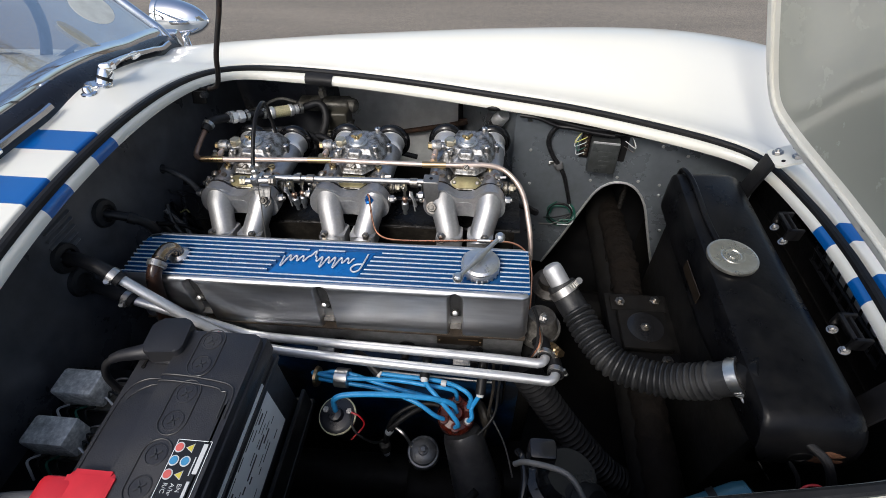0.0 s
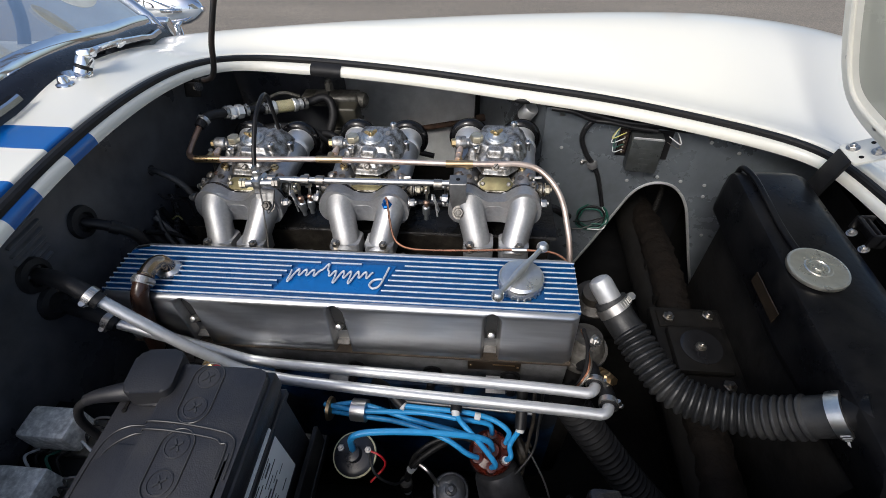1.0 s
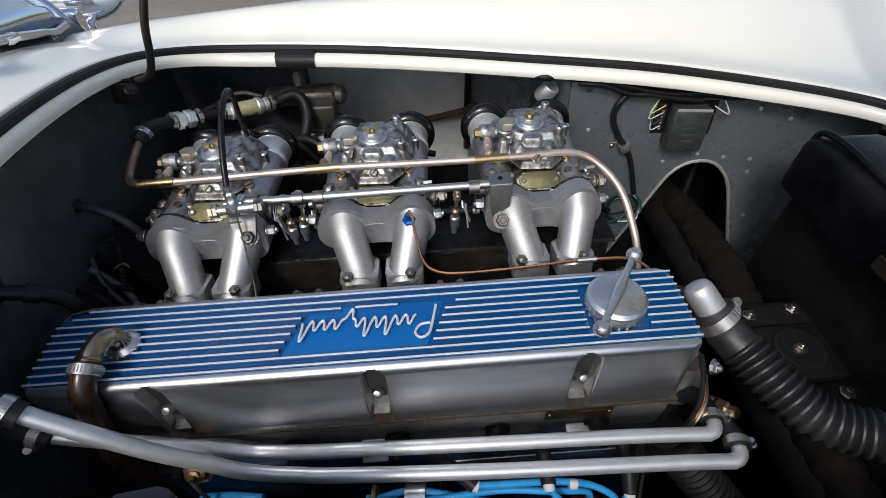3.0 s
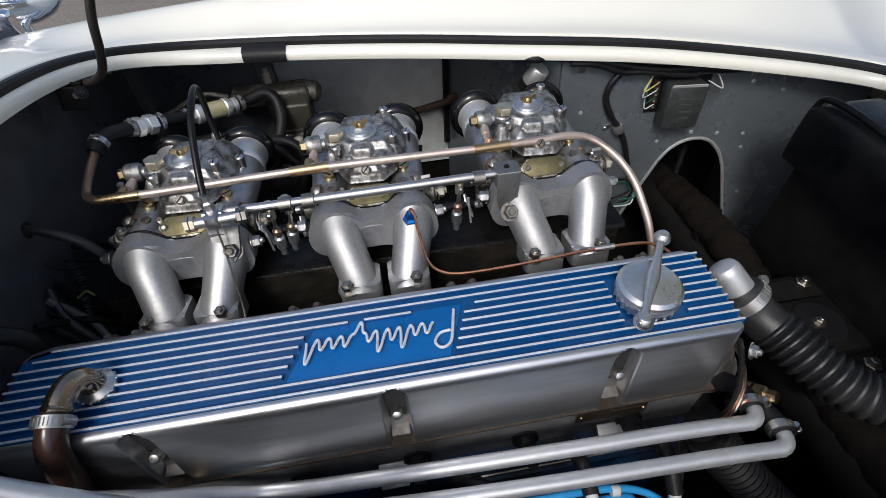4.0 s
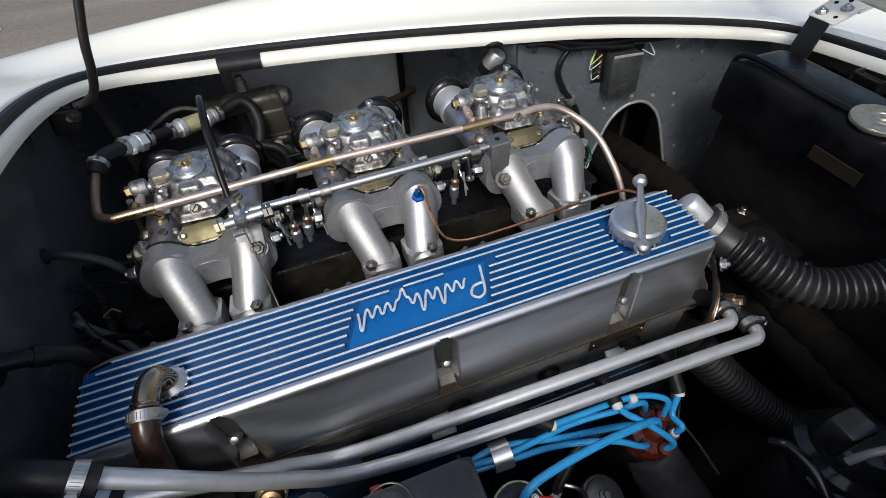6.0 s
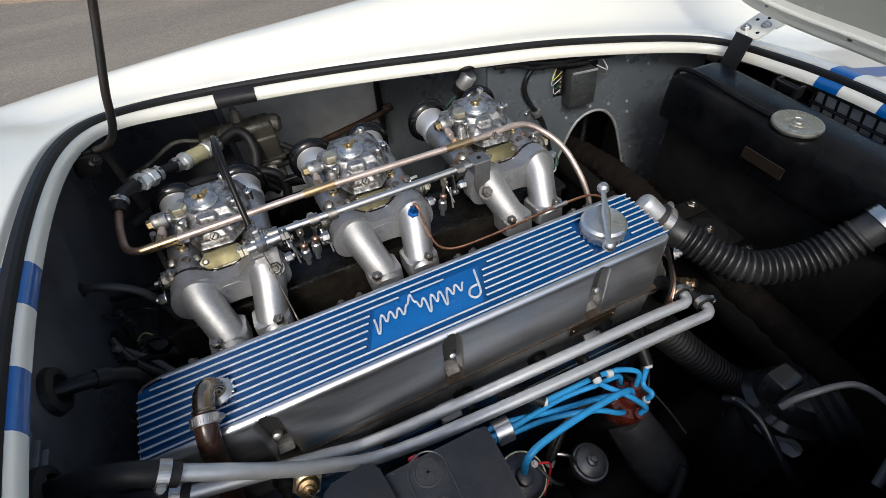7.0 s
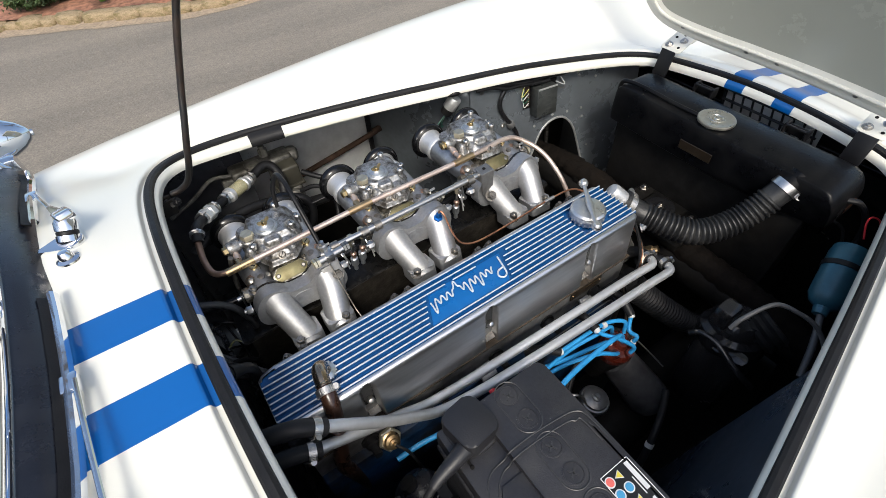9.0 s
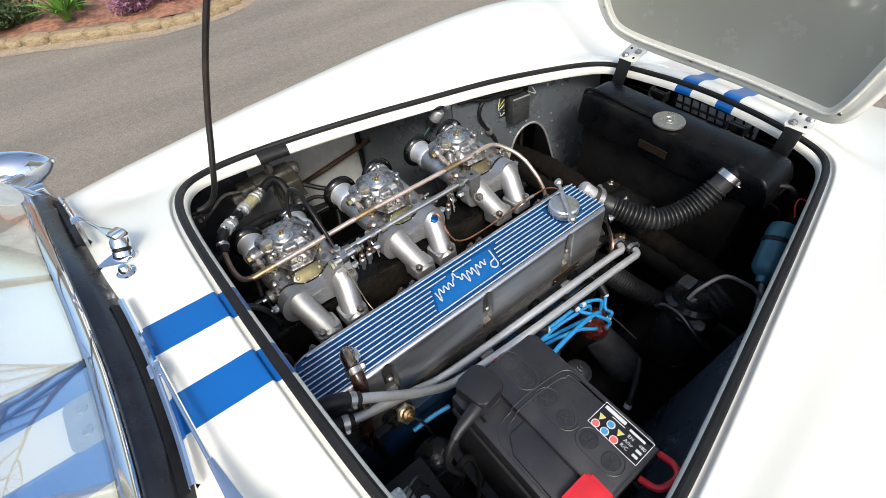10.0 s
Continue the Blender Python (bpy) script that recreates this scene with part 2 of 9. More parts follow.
M_WARNB = mat("blue_print", (0.05, 0.25, 0.45), 0.45, var=0.05)
M_WARNY = mat("yellow_print", (0.6, 0.5, 0.05), 0.45, var=0.05)
M_PRINT = mat("dark_print", (0.05, 0.05, 0.055), 0.5, var=0.05)
M_GREYCABLE = mat("grey_cable", (0.1, 0.1, 0.1), 0.4, var=0.1)
M_SOOTBROWN = mat("greasy_brown_casting", (0.035, 0.030, 0.024), 0.5, 0.1, var=0.4, scale=70, bump=0.5, bscale=160, dirt=(0.010, 0.008, 0.006), dirt_amt=0.8, dscale=20)
M_BLACKGLOSS = mat("glossy_black", (0.012, 0.012, 0.013), 0.2, var=0.2, scale=40)
M_CASTDIRT = mat("stained_cast_alloy", (0.17, 0.16, 0.145), 0.5, 0.6, var=0.3, scale=120, bump=0.3, bscale=300, dirt=(0.03, 0.026, 0.02), dirt_amt=0.8, dscale=45)
M_CARBDIRT = mat("grimy_die_cast_alloy", (0.30, 0.28, 0.235), 0.42, 0.8, var=0.3, scale=150, bump=0.45, bscale=380, dirt=(0.030, 0.023, 0.013), dirt_amt=0.92, dscale=70, dlo=0.44, dhi=0.60)
M_BRKT = mat("dull_grey_bracket_steel", (0.22, 0.22, 0.217), 0.52, 0.8, var=0.12, scale=140, dirt=(0.12, 0.11, 0.10), dirt_amt=0.5, dscale=30)
M_BARREL = mat("blue_grey_die_cast", (0.42, 0.427, 0.438), 0.40, 0.85, var=0.12, scale=110, bump=0.12, bscale=300, dirt=(0.14, 0.14, 0.145), dirt_amt=0.6, dscale=35)
M_RING = mat("polished_black_ring", (0.004, 0.004, 0.0045), 0.16, var=0.2, scale=40, spec=0.4)
M_RUSTROD = mat("dark_rusty_steel", (0.085, 0.046, 0.028), 0.75, 0.2, var=0.4, scale=60, bump=0.4, bscale=200, dirt=(0.02, 0.016, 0.012), dirt_amt=0.8, dscale=14)
M_RAM = mat("bright_spun_alloy", (0.76, 0.76, 0.75), 0.38, 0.75, var=0.05, scale=200)
M_DISC = mat("bluish_zinc", (0.50, 0.53, 0.555), 0.40, 0.9, var=0.12, scale=160, dirt=(0.22, 0.22, 0.21), dirt_amt=0.6, dscale=60)

# ---- mesh tools ----
def finish(bm, smooth=35):
    bmesh.ops.recalc_face_normals(bm, faces=bm.faces)
    lim = radians(smooth)
    for f in bm.faces:
        f.smooth = True
    for e in bm.edges:
        if len(e.link_faces) == 2 and e.calc_face_angle(0) > lim:
            e.smooth = False
    return bm


def part(name, bm, material, parent=None, label="", smooth=35):
    finish(bm, smooth)
    me = bpy.data.meshes.new(name)
    bm.to_mesh(me)
    bm.free()
    me.materials.append(material)
    ob = new(name, me)
    ob.parent = parent
    if label:
        ob["label"] = label
    return ob


def thing(name, label, category, group="", kind=""):
    ob = new(name)
    ob.empty_display_size = 0.02
    return tagged(ob, label, category, group, kind)


def joined(*bms):
    out = bmesh.new()
    for b in bms:
        me = bpy.data.meshes.new("tmp")
        b.to_mesh(me)
        b.free()
        out.from_mesh(me)
        bpy.data.meshes.remove(me)
    return out


def moved(bm, m):
    bmesh.ops.transform(bm, matrix=m, verts=bm.verts)
    return bm


def box(lo, hi, bevel=0.0, seg=2):
    bm = bmesh.new()
    bmesh.ops.create_cube(bm, size=1)
    for v in bm.verts:
        for k in range(3):
            v.co[k] = lo[k] + (v.co[k] + 0.5) * (hi[k] - lo[k])
    if bevel:
        bmesh.ops.bevel(bm, geom=bm.edges[:], offset=bevel, segments=seg, affect="EDGES", profile=0.5)
    return bm


def frame_to(a, d):
    d = Vector(d).normalized()
    return Matrix.Translation(a) @ d.to_track_quat("Z", "Y").to_matrix().to_4x4()


def lathe(profile, a=(0, 0, 0), d=(0, 0, 1), seg=24, squash=None):
    """Turned shape: profile rows (radius, height) along d from a."""
    bm = bmesh.new()
    rings = []
    for r, h in profile:
        if r < 1e-6:
            rings.append([bm.verts.new((0, 0, h))])
        else:
            rings.append([bm.verts.new((r * math.cos(6.283185 * k / seg), r * math.sin(6.283185 * k / seg), h)) for k in range(seg)])
    for p, q in zip(rings, rings[1:]):
        for k in range(seg):
            a1, a2 = p[k % len(p)], p[(k + 1) % len(p)]
            b1, b2 = q[k % len(q)], q[(k + 1) % len(q)]
            vs = []
            for v in (a1, a2, b2, b1):
                if v not in vs:
                    vs.append(v)
            if len(vs) > 2:
                bm.faces.new(vs)
    for ring in (rings[0], rings[-1]):
        if len(ring) > 2:
            bm.faces.new(ring)
    if squash:
        for v in bm.verts:
            v.co.x *= squash[0]
            v.co.y *= squash[1]
    return moved(bm, frame_to(a, d))


def rod(a, b, r, seg=16, r2=None):
    a, b = Vector(a), Vector(b)
    h = (b - a).length
    return lathe([(r, 0), (r if r2 is None else r2, h)], a, b - a, seg)


def hexbolt(a, d, r=0.006, h=0.005, washer=True, stud=0.003):
    bms = []
    if washer:
        bms.append(lathe([(r * 1.35, 0), (r * 1.35, 0.001)], a, d, 18))
    bms.append(lathe([(r, 0.001), (r, h * 0.85), (r * 0.85, h)], a, d, 6))
    if stud:
        bms.append(lathe([(r * 0.5, h), (r * 0.5, h + stud * 0.8), (r * 0.4, h + stud)], a, d, 10))
    return joined(*bms)


def smooth_path(pts, per=8):
    """Catmull-Rom curve through the points."""
    P = [Vector(p) for p in pts]
    if len(P) == 2:
        return P
    P = [2 * P[0] - P[1]] + P + [2 * P[-1] - P[-2]]
    out = []
    for i in range(1, len(P) - 2):
        a, b, c, d = P[i - 1], P[i], P[i + 1], P[i + 2]
        for k in range(per):
            u = k / per
            out.append(0.5 * ((2 * b) + (c - a) * u + (2 * a - 5 * b + 4 * c - d) * u * u + (3 * b - a - 3 * c + d) * u ** 3))
    out.append(P[-2])
    return out


def sweep(path, radius, seg=12, cap=True):
    """A tube along a path; radius: a number, or a function of the length along the tube (metres) and its share."""
    bm = bmesh.new()
    n = len(path)
    tang = [(path[min(i + 1, n - 1)] - path[max(i - 1, 0)]).normalized() for i in range(n)]
    ref = Vector((0, 0, 1)) if abs(tang[0].z) < 0.9 else Vector((1, 0, 0))
    u = (ref - tang[0] * ref.dot(tang[0])).normalized()
    length = [0.0]
    for i in range(1, n):
        length.append(length[-1] + (path[i] - path[i - 1]).length)
    rings = []
    for i in range(n):
        u = (u - tang[i] * u.dot(tang[i])).normalized()
        w = tang[i].cross(u)
        r = radius(length[i], length[i] / length[-1]) if callable(radius) else radius
        rings.append([bm.verts.new(path[i] + (u * math.cos(6.283185 * k / seg) + w * math.sin(6.283185 * k / seg)) * r) for k in range(seg)])
    for p, q in zip(rings, rings[1:]):
        for k in range(seg):
            bm.faces.new((p[k], p[(k + 1) % seg], q[(k + 1) % seg], q[k]))
    if cap:
        bm.faces.new(rings[0][::-1])
        bm.faces.new(rings[-1])
    return bm


def tube(pts, r, seg=12, per=8):
    return sweep(smooth_path(pts, per), r, seg)


def corrugated(pts, r, amp, pitch, plain=0.045, seg=24):
    """A ribbed hose with plain ends."""
    path = smooth_path(pts, 60)
    total = sum((b - a).length for a, b in zip(path, path[1:]))
    out = [path[0]]
    step = pitch / 8
    acc = 0.0
    for a, b in zip(path, path[1:]):
        d = (b - a).length
        while acc + d >= step:
            u = (step - acc) / d
            a = a + (b - a) * u
            out.append(a.copy())
            d = (b - a).length
            acc = 0.0
        acc += d
    def rad(s, share):
        if s < plain or s > total - plain * 0.7:
            return r
        c = 0.5 + 0.5 * math.cos(6.283185 * s / pitch)
        return r - amp * 0.6 + amp * 1.5 * (1 - (1 - c) ** 1.7)
    return sweep(out, rad, seg)


def clamp_band(a, d, r, w=0.012, screw=(0, 0, 1)):
    """Worm-drive hose clip: a band, its housing and its slotted screw."""
    d = Vector(d).normalized()
    s = Vector(screw)
    s = (s - d * s.dot(d)).normalized()
    side = d.cross(s)
    band = lathe([(r, -w / 2), (r + 0.0016, -w / 2), (r + 0.0016, w / 2), (r, w / 2)], a, d, 28)
    teeth = []
    for i in range(15):
        a_t = radians(-20 + 11 * i) 
        out = s * math.sin(a_t) + side * math.cos(a_t)
        q = Matrix((out, d, out.cross(d))).transposed().to_4x4()
        q.translation = Vector(a) + out * (r + 0.0014)
        teeth.append(moved(box((0, -w * 0.32, -r * 0.035), (0.0011, w * 0.32, r * 0.035)), q))
    k = min(1.0, r / 0.016)
    hpos = Vector(a) + s * (r + 0.0035 * k)
    house = rod(hpos - side * 0.006 * k, hpos + side * 0.006 * k, 0.0042 * k, 10)
    head = rod(hpos + side * 0.006 * k, hpos + side * 0.010 * k, 0.0055 * k, 8)
    return joined(band, house, head, *teeth)


def prism(outline, z0, z1, bevel=0.0):
    """Upright plate from a plan outline."""
    bm = bmesh.new()
    lo = [bm.verts.new((x, y, z0)) for x, y in outline]
    hi = [bm.verts.new((x, y, z1)) for x, y in outline]
    n = len(lo)
    for k in range(n):
        bm.faces.new((lo[k], lo[(k + 1) % n], hi[(k + 1) % n], hi[k]))
    bm.faces.new(lo[::-1])
    top = bm.faces.new(hi)
    if bevel:
        bmesh.ops.bevel(bm, geom=list(top.edges), offset=bevel, segments=2, affect="EDGES", profile=0.5)
    return bm


def rounded(w, h, r, n=6):
    """Rounded rectangle outline round the origin."""
    out = []
    for cx, cy, a0 in ((w / 2 - r, h / 2 - r, 0), (-w / 2 + r, h / 2 - r, 90), (-w / 2 + r, -h / 2 + r, 180), (w / 2 - r, -h / 2 + r, 270)):
        for k in range(n + 1):
            a = radians(a0 + 90 * k / n)
            out.append((cx + r * math.cos(a), cy + r * math.sin(a)))
    return out


def strip(rows, close=False):
    """A sheet from rows of points."""
    bm = bmesh.new()
    g = [[bm.verts.new(p) for p in row] for row in rows]
    for p, q in zip(g, g[1:]):
        n = len(p)
        for k in range(n if close else n - 1):
            bm.faces.new((p[k], p[(k + 1) % n], q[(k + 1) % n], q[k]))
    return bm


def thick(bm, t):
    bmesh.ops.recalc_face_normals(bm, faces=bm.faces)
    bmesh.ops.solidify(bm, geom=bm.faces[:], thickness=t)
    return bm

# ---- the car's body ----
def spline(xs, ys):
    def f(x):
        if x <= xs[0]:
            return ys[0]
        for k in range(len(xs) - 1):
            if x <= xs[k + 1]:
                u = (x - xs[k]) / (xs[k + 1] - xs[k])
                p0 = ys[max(k - 1, 0)]
                p3 = ys[min(k + 2, len(ys) - 1)]
                a, b = ys[k], ys[k + 1]
                return 0.5 * (2 * a + (b - p0) * u + (2 * p0 - 5 * a + 4 * b - p3) * u * u + (3 * a - p0 - 3 * b + p3) * u ** 3)
        return ys[-1]
    return f


def bonnet_z(x, y, fuller=0.011):
    """Height of the bonnet line over the engine bay; the scuttle is a little fuller towards its sides."""
    v2 = (y - YC) ** 2
    xx = max(x, -0.62)
    z = 0.8714 - 0.1107 * xx - 0.0854 * xx * xx - 0.3172 * v2 - 0.0353 * xx * v2 - 0.3578 * v2 * v2
    u = min(1.0, max(0.0, (-0.545 - x) / 0.06))
    w = min(1.0, max(0.0, (math.sqrt(v2) - 0.08) / 0.12))
    # the far side rises a little towards the front
    p = min(1.0, max(0.0, (x + 0.02) / 0.26)) * min(1.0, max(0.0, (0.60 - x) / 0.09))
    q = min(1.0, max(0.0, (y - YC - 0.12) / 0.16))
    z += 0.0055 * p * p * (3 - 2 * p) * q * q * (3 - 2 * q)
    return z + 0.02 * (xx - x) + fuller * u * u * (3 - 2 * u) * w * w * (3 - 2 * w)


def rim(n=220):
    """Plan of the bonnet opening: a rounded, tapering rectangle. Gives points and outward normals."""
    xr, xf, wr, wf, bow, ef, br, er, yc, sk, fb = -0.5236, 0.5389, 0.4786, 0.2812, 0.0013, 10.5, 0.0178, 6.23, 0.4908, -0.0154, -0.0280
    raw = []
    for k in range(4000):
        th = 6.283185307 * k / 4000
        c, s = math.cos(th), math.sin(th)
        near_front = c > 0 and s < 0
        e = 2 / ((15.0 if near_front else ef) if c > 0 else er)
        cx = math.copysign(abs(c) ** e, c)
        sy = math.copysign(abs(s) ** e, s)
        x = (xf + xr) / 2 + (xf - xr) / 2 * cx
        w = wr + (wf - wr) * (cx + 1) / 2 + bow * (1 - cx * cx)
        y = yc + w * sy
        x += br * sy * sy * abs(cx) + sk * sy * abs(cx) if cx < 0 else (-0.010 if near_front else fb) * sy * sy * abs(cx)
        raw.append(Vector((x, y)))
    seglen = [0.0]
    for a, b in zip(raw, raw[1:] + raw[:1]):
        seglen.append(seglen[-1] + (b - a).length)
    pts, i = [], 0
    for k in range(n):
        s = seglen[-1] * k / n
        while seglen[i + 1] < s:
            i += 1
        u = (s - seglen[i]) / max(1e-9, seglen[i + 1] - seglen[i])
        pts.append(raw[i].lerp(raw[(i + 1) % 4000], u))
    nor = []
    for k in range(n):
        t = pts[(k + 2) % n] - pts[k - 2]
        nor.append(Vector((t.y, -t.x)).normalized())
    return pts, nor


RIM, RIM_N = rim()


def rim_loop(o, dz, slim=False):
    """The opening's outline, offset outward and raised; the lip is slimmer along the near side."""
    out = []
    for p, nn in zip(RIM, RIM_N):
        q = p + nn * (o * (1 - max(0.58 * max(0.0, -nn.y), 0.5 * max(0.0, -nn.x), 0.45 * max(0.0, nn.x))) if slim and o < -0.0063 else o)
        out.append(Vector((q.x, q.y, bonnet_z(p.x, p.y) + dz)))
    return out


crown_v = spline([-0.9, -0.6, -0.3, 0.1, 0.4, 0.6, 0.8, 1.0], [0.46, 0.475, 0.505, 0.53, 0.525, 0.49, 0.43, 0.36])
crown_z = spline([-0.9, -0.7, -0.55, -0.3, 0.1, 0.4, 0.6, 0.8, 1.0], [0.812, 0.838, 0.852, 0.861, 0.868, 0.868, 0.85, 0.80, 0.72])
edge_v = spline([-0.9, -0.6, -0.3, 0.1, 0.4, 0.6, 0.8, 1.0], [0.69, 0.685, 0.705, 0.735, 0.74, 0.71, 0.63, 0.5])
rim_v = spline([-0.9, -0.5, -0.3, 0.0, 0.3, 0.5, 1.0], [0.40, 0.42, 0.43, 0.39, 0.34, 0.29, 0.2])


def body_z(x, y):
    v = abs(y - YC)
    vr, vc, ve = rim_v(x), crown_v(x), edge_v(x)
    if v <= vr:
        return bonnet_z(x, y)
    zr = bonnet_z(x, YC + vr)
    sl = 0.4 * (zr - bonnet_z(x, YC + vr - 0.01)) / 0.01
    cz = crown_z(x)
    if y < YC:
        g = min(1.0, max(0.0, (x + 0.60) / 0.25))
        cz -= 0.6 * g * g * (3 - 2 * g) * max(0.0, cz - zr)
    if v <= vc:
        h = vc - vr
        u = (v - vr) / h
        return zr * (2 * u ** 3 - 3 * u * u + 1) + sl * h * (u ** 3 - 2 * u * u + u) + cz * (3 * u * u - 2 * u ** 3)
    s = min(1.0, (v - vc) / (ve - vc))
    return cz - 0.27 * (1 - math.sqrt(max(0.0, 1 - s * s)))


def outline_point(p):
    """Where the line from the bay's middle through p leaves the body's plan."""
    c = Vector((0.0, YC))
    d = (p - c).normalized()
    lo, hi = 0.2, 1.6
    for _ in range(40):
        mid = (lo + hi) / 2
        q = c + d * mid
        inside = -0.97 < q.x < 0.98 and abs(q.y - YC) < edge_v(q.x) - 0.0005
        lo, hi = (mid, hi) if inside else (lo, mid)
    return c + d * lo


def build_body():
    car = thing("car_body", "cream white sports car body with twin blue stripes and open bonnet", "car")
    rows = [rim_loop(0.004, -0.0085), rim_loop(0.0095, -0.0085), rim_loop(0.0112, -0.0078), rim_loop(0.0122, -0.0055), rim_loop(0.0130, -0.0022), rim_loop(0.0145, -0.0005), rim_loop(0.0170, 0.0)]
    start = [p + nn * 0.0170 for p, nn in zip(RIM, RIM_N)]
    ends = [outline_point(p) for p in start]
    steps = 44
    for k in range(1, steps + 1):
        u = k / steps
        u = 1 - (1 - u) ** 1.8
        row = []
        for p, e, r in zip(start, ends, RIM):
            q = p.lerp(e, u)
            d = (q - p).length
            w = min(1.0, d / 0.07)
            w = w * w * (3 - 2 * w)
            z0 = bonnet_z(r.x, r.y)
            row.append(Vector((q.x, q.y, z0 * (1 - w) + body_z(q.x, q.y) * w)))
        rows.append(row)
    for dz in (0.06, 0.15, 0.3, 0.45):
        rows.append([Vector((v.x, v.y, max(0.16, v.z - dz))) for v in rows[6 + steps]])
    skin = strip(rows, True)
    mouth = [f for f in skin.faces if f.calc_center_median().x > 0.93 and abs(f.calc_center_median().y - YC) < 0.42 and f.calc_center_median().z < 0.46]
    bmesh.ops.delete(skin, geom=mouth, context="FACES")
    part("shell", skin, M_BODY, car, "cream paint with two blue stripes", smooth=40)
    # rolled lip inside the seal
    lip = [rim_loop(o, dz, True) for o, dz in ((0.012, -0.0088), (-0.0062, -0.0078), (-0.0120, -0.0082), (-0.0170, -0.0105), (-0.0202, -0.0145), (-0.0212, -0.0195), (-0.0200, -0.0235), (-0.014, -0.025))]
    part("lip", strip(lip, True), M_BODY, car, "rolled cream bonnet opening edge")
    seal = [rim_loop(o, dz) for o, dz in ((0.0058, -0.0082), (0.0056, -0.0020), (0.0030, 0.0008), (-0.0025, 0.0004), (-0.0054, -0.0022), (-0.0060, -0.0076))]
    part("bonnet_seal", strip(seal, True), M_RUBBER, car, "black rubber sealing strip")
    # black tape round the lip
    n = len(RIM)
    k0 = min(range(n), key=lambda k: (RIM[k] - Vector((-0.33, 0.92))).length)
    prof = ((-0.0056, -0.0040), (-0.0120, -0.0070), (-0.0176, -0.0094), (-0.0211, -0.0140), (-0.0222, -0.0195), (-0.0205, -0.0245))
    loops = [rim_loop(o, dz) for o, dz in prof]
    part("tape", strip([[lp[(k0 + j) % n] for lp in loops] for j in (-2, -1, 0, 1, 2)]), M_RUBBER, car, "band of black tape")
    return car


car_body = build_body()


def sub_thing(name, parent, label=""):
    ob = new(name)
    ob.empty_display_size = 0.02
    ob.parent = parent
    if label:
        ob["label"] = label
    return ob



# ---- the engine bay's panels ----
def wing_y(x, z):
    return 0.841 - 0.135 * (x - 0.165) + 0.10 * (z - 0.69)


def build_bay():
    bay = tagged(new("engine_bay_panels"), "grey and black painted engine bay sheet metal panels", "engine bay", kind="structure")
    # bulkhead
    rows = []
    for j in range(25):
        y = 0.0 + 0.99 * j / 24
        top = bonnet_z(-0.53, y) - 0.035
        rows.append([(-0.556, y, 0.12 + (top - 0.12) * k / 6) for k in range(7)])
    part("bulkhead", thick(strip(rows), 0.004), M_FIREWALL, bay, "satin black bulkhead")
    # near inner wing, ending at an upright edge beside the steering box
    rows = []
    for j in range(21):
        x = -0.56 + 0.597 * j / 20
        y = 0.010 + 0.186 * (x + 0.523)
        top = bonnet_z(x, y + 0.02) - 0.022
        rows.append([(x - 0.03 * (1 - k / 8), y + 0.05 * (1 - k / 8), 0.30 + (top - 0.30) * k / 8) for k in range(9)])
    part("inner_wing", thick(strip(rows), 0.004), M_NEARWING, bay, "dark blue-black inner wing")
    # dark sheet below the inner wing, with the shade put into its colour
    part("lower_near_shade_sheet", thick(strip([[(x, 0.186 * (x + 0.523) - 0.045, z) for x in (-0.56, 0.0, 0.6)] for z in (0.12, 0.73)]), 0.004), M_SOOTSHADE, bay)
    # far inner wing, forward: the plate with the spring's arched opening
    curve = smooth_path([(0.180, 0.400, 0), (0.218, 0.490, 0), (0.239, 0.546, 0), (0.253, 0.582, 0), (0.266, 0.613, 0), (0.281, 0.6335, 0), (0.300, 0.6450, 0), (0.320, 0.6475, 0), (0.338, 0.6425, 0), (0.357, 0.6260, 0), (0.372, 0.6020, 0), (0.383, 0.572, 0), (0.395, 0.535, 0), (0.413, 0.480, 0), (0.440, 0.400, 0)], 6)
    def arch(k, n=36):
        p = curve[round(k / n * (len(curve) - 1))]
        return (p.x, p.y)
    def outer(k, n=36):
        u = k / n
        if u < 0.25:
            return (0.090, 0.40 + 0.396 * u / 0.25)
        if u > 0.75:
            return (0.56, 0.735 - 0.335 * (u - 0.75) / 0.25)
        x = 0.090 + 0.47 * (u - 0.25) / 0.5
        return (x, 0.796 - 0.061 * ((u - 0.25) / 0.5) + 0.004 * math.sin(math.pi * (u - 0.25) / 0.5))
    rows = []
    for k in range(37):
        a, b = arch(k), outer(k)
        row = []
        for j in range(6):
            x = a[0] + (b[0] - a[0]) * j / 5
            z = a[1] + (b[1] - a[1]) * j / 5
            row.append((x, wing_y(x, z), z))
        rows.append(row)
    part("spring_plate", thick(strip(rows), 0.003), M_PANEL, bay, "grey inner wing plate with arched opening")
    # pale tube along the arch puts the lit edge into the colour
    path = [Vector((x, wing_y(x, z) - 0.0030, z)) for x, z in (arch(k) for k in range(37))]
    part("arch_edge", sweep(path, 0.0028, 8), M_RAM, bay, "edging of the arch with its lit rim in the colour")
    # far side behind it: the pale inner face of the wing and a blue-grey closing panel
    rows = []
    for j in range(13):
        x = -0.37 + 0.333 * j / 12
        rows.append([(x, 1.138 - 0.03 * (0.66 - z) + 0.006 * math.sin(j * 1.3) * (z - 0.45), z) for z in (0.44, 0.52, 0.58, 0.64, 0.70, 0.76, 0.79)])
    part("wheel_arch", thick(strip(rows), 0.003), M_PANEL2, bay, "pale grey inner wing face")
    rows = []
    for j in range(9):
        u = j / 8
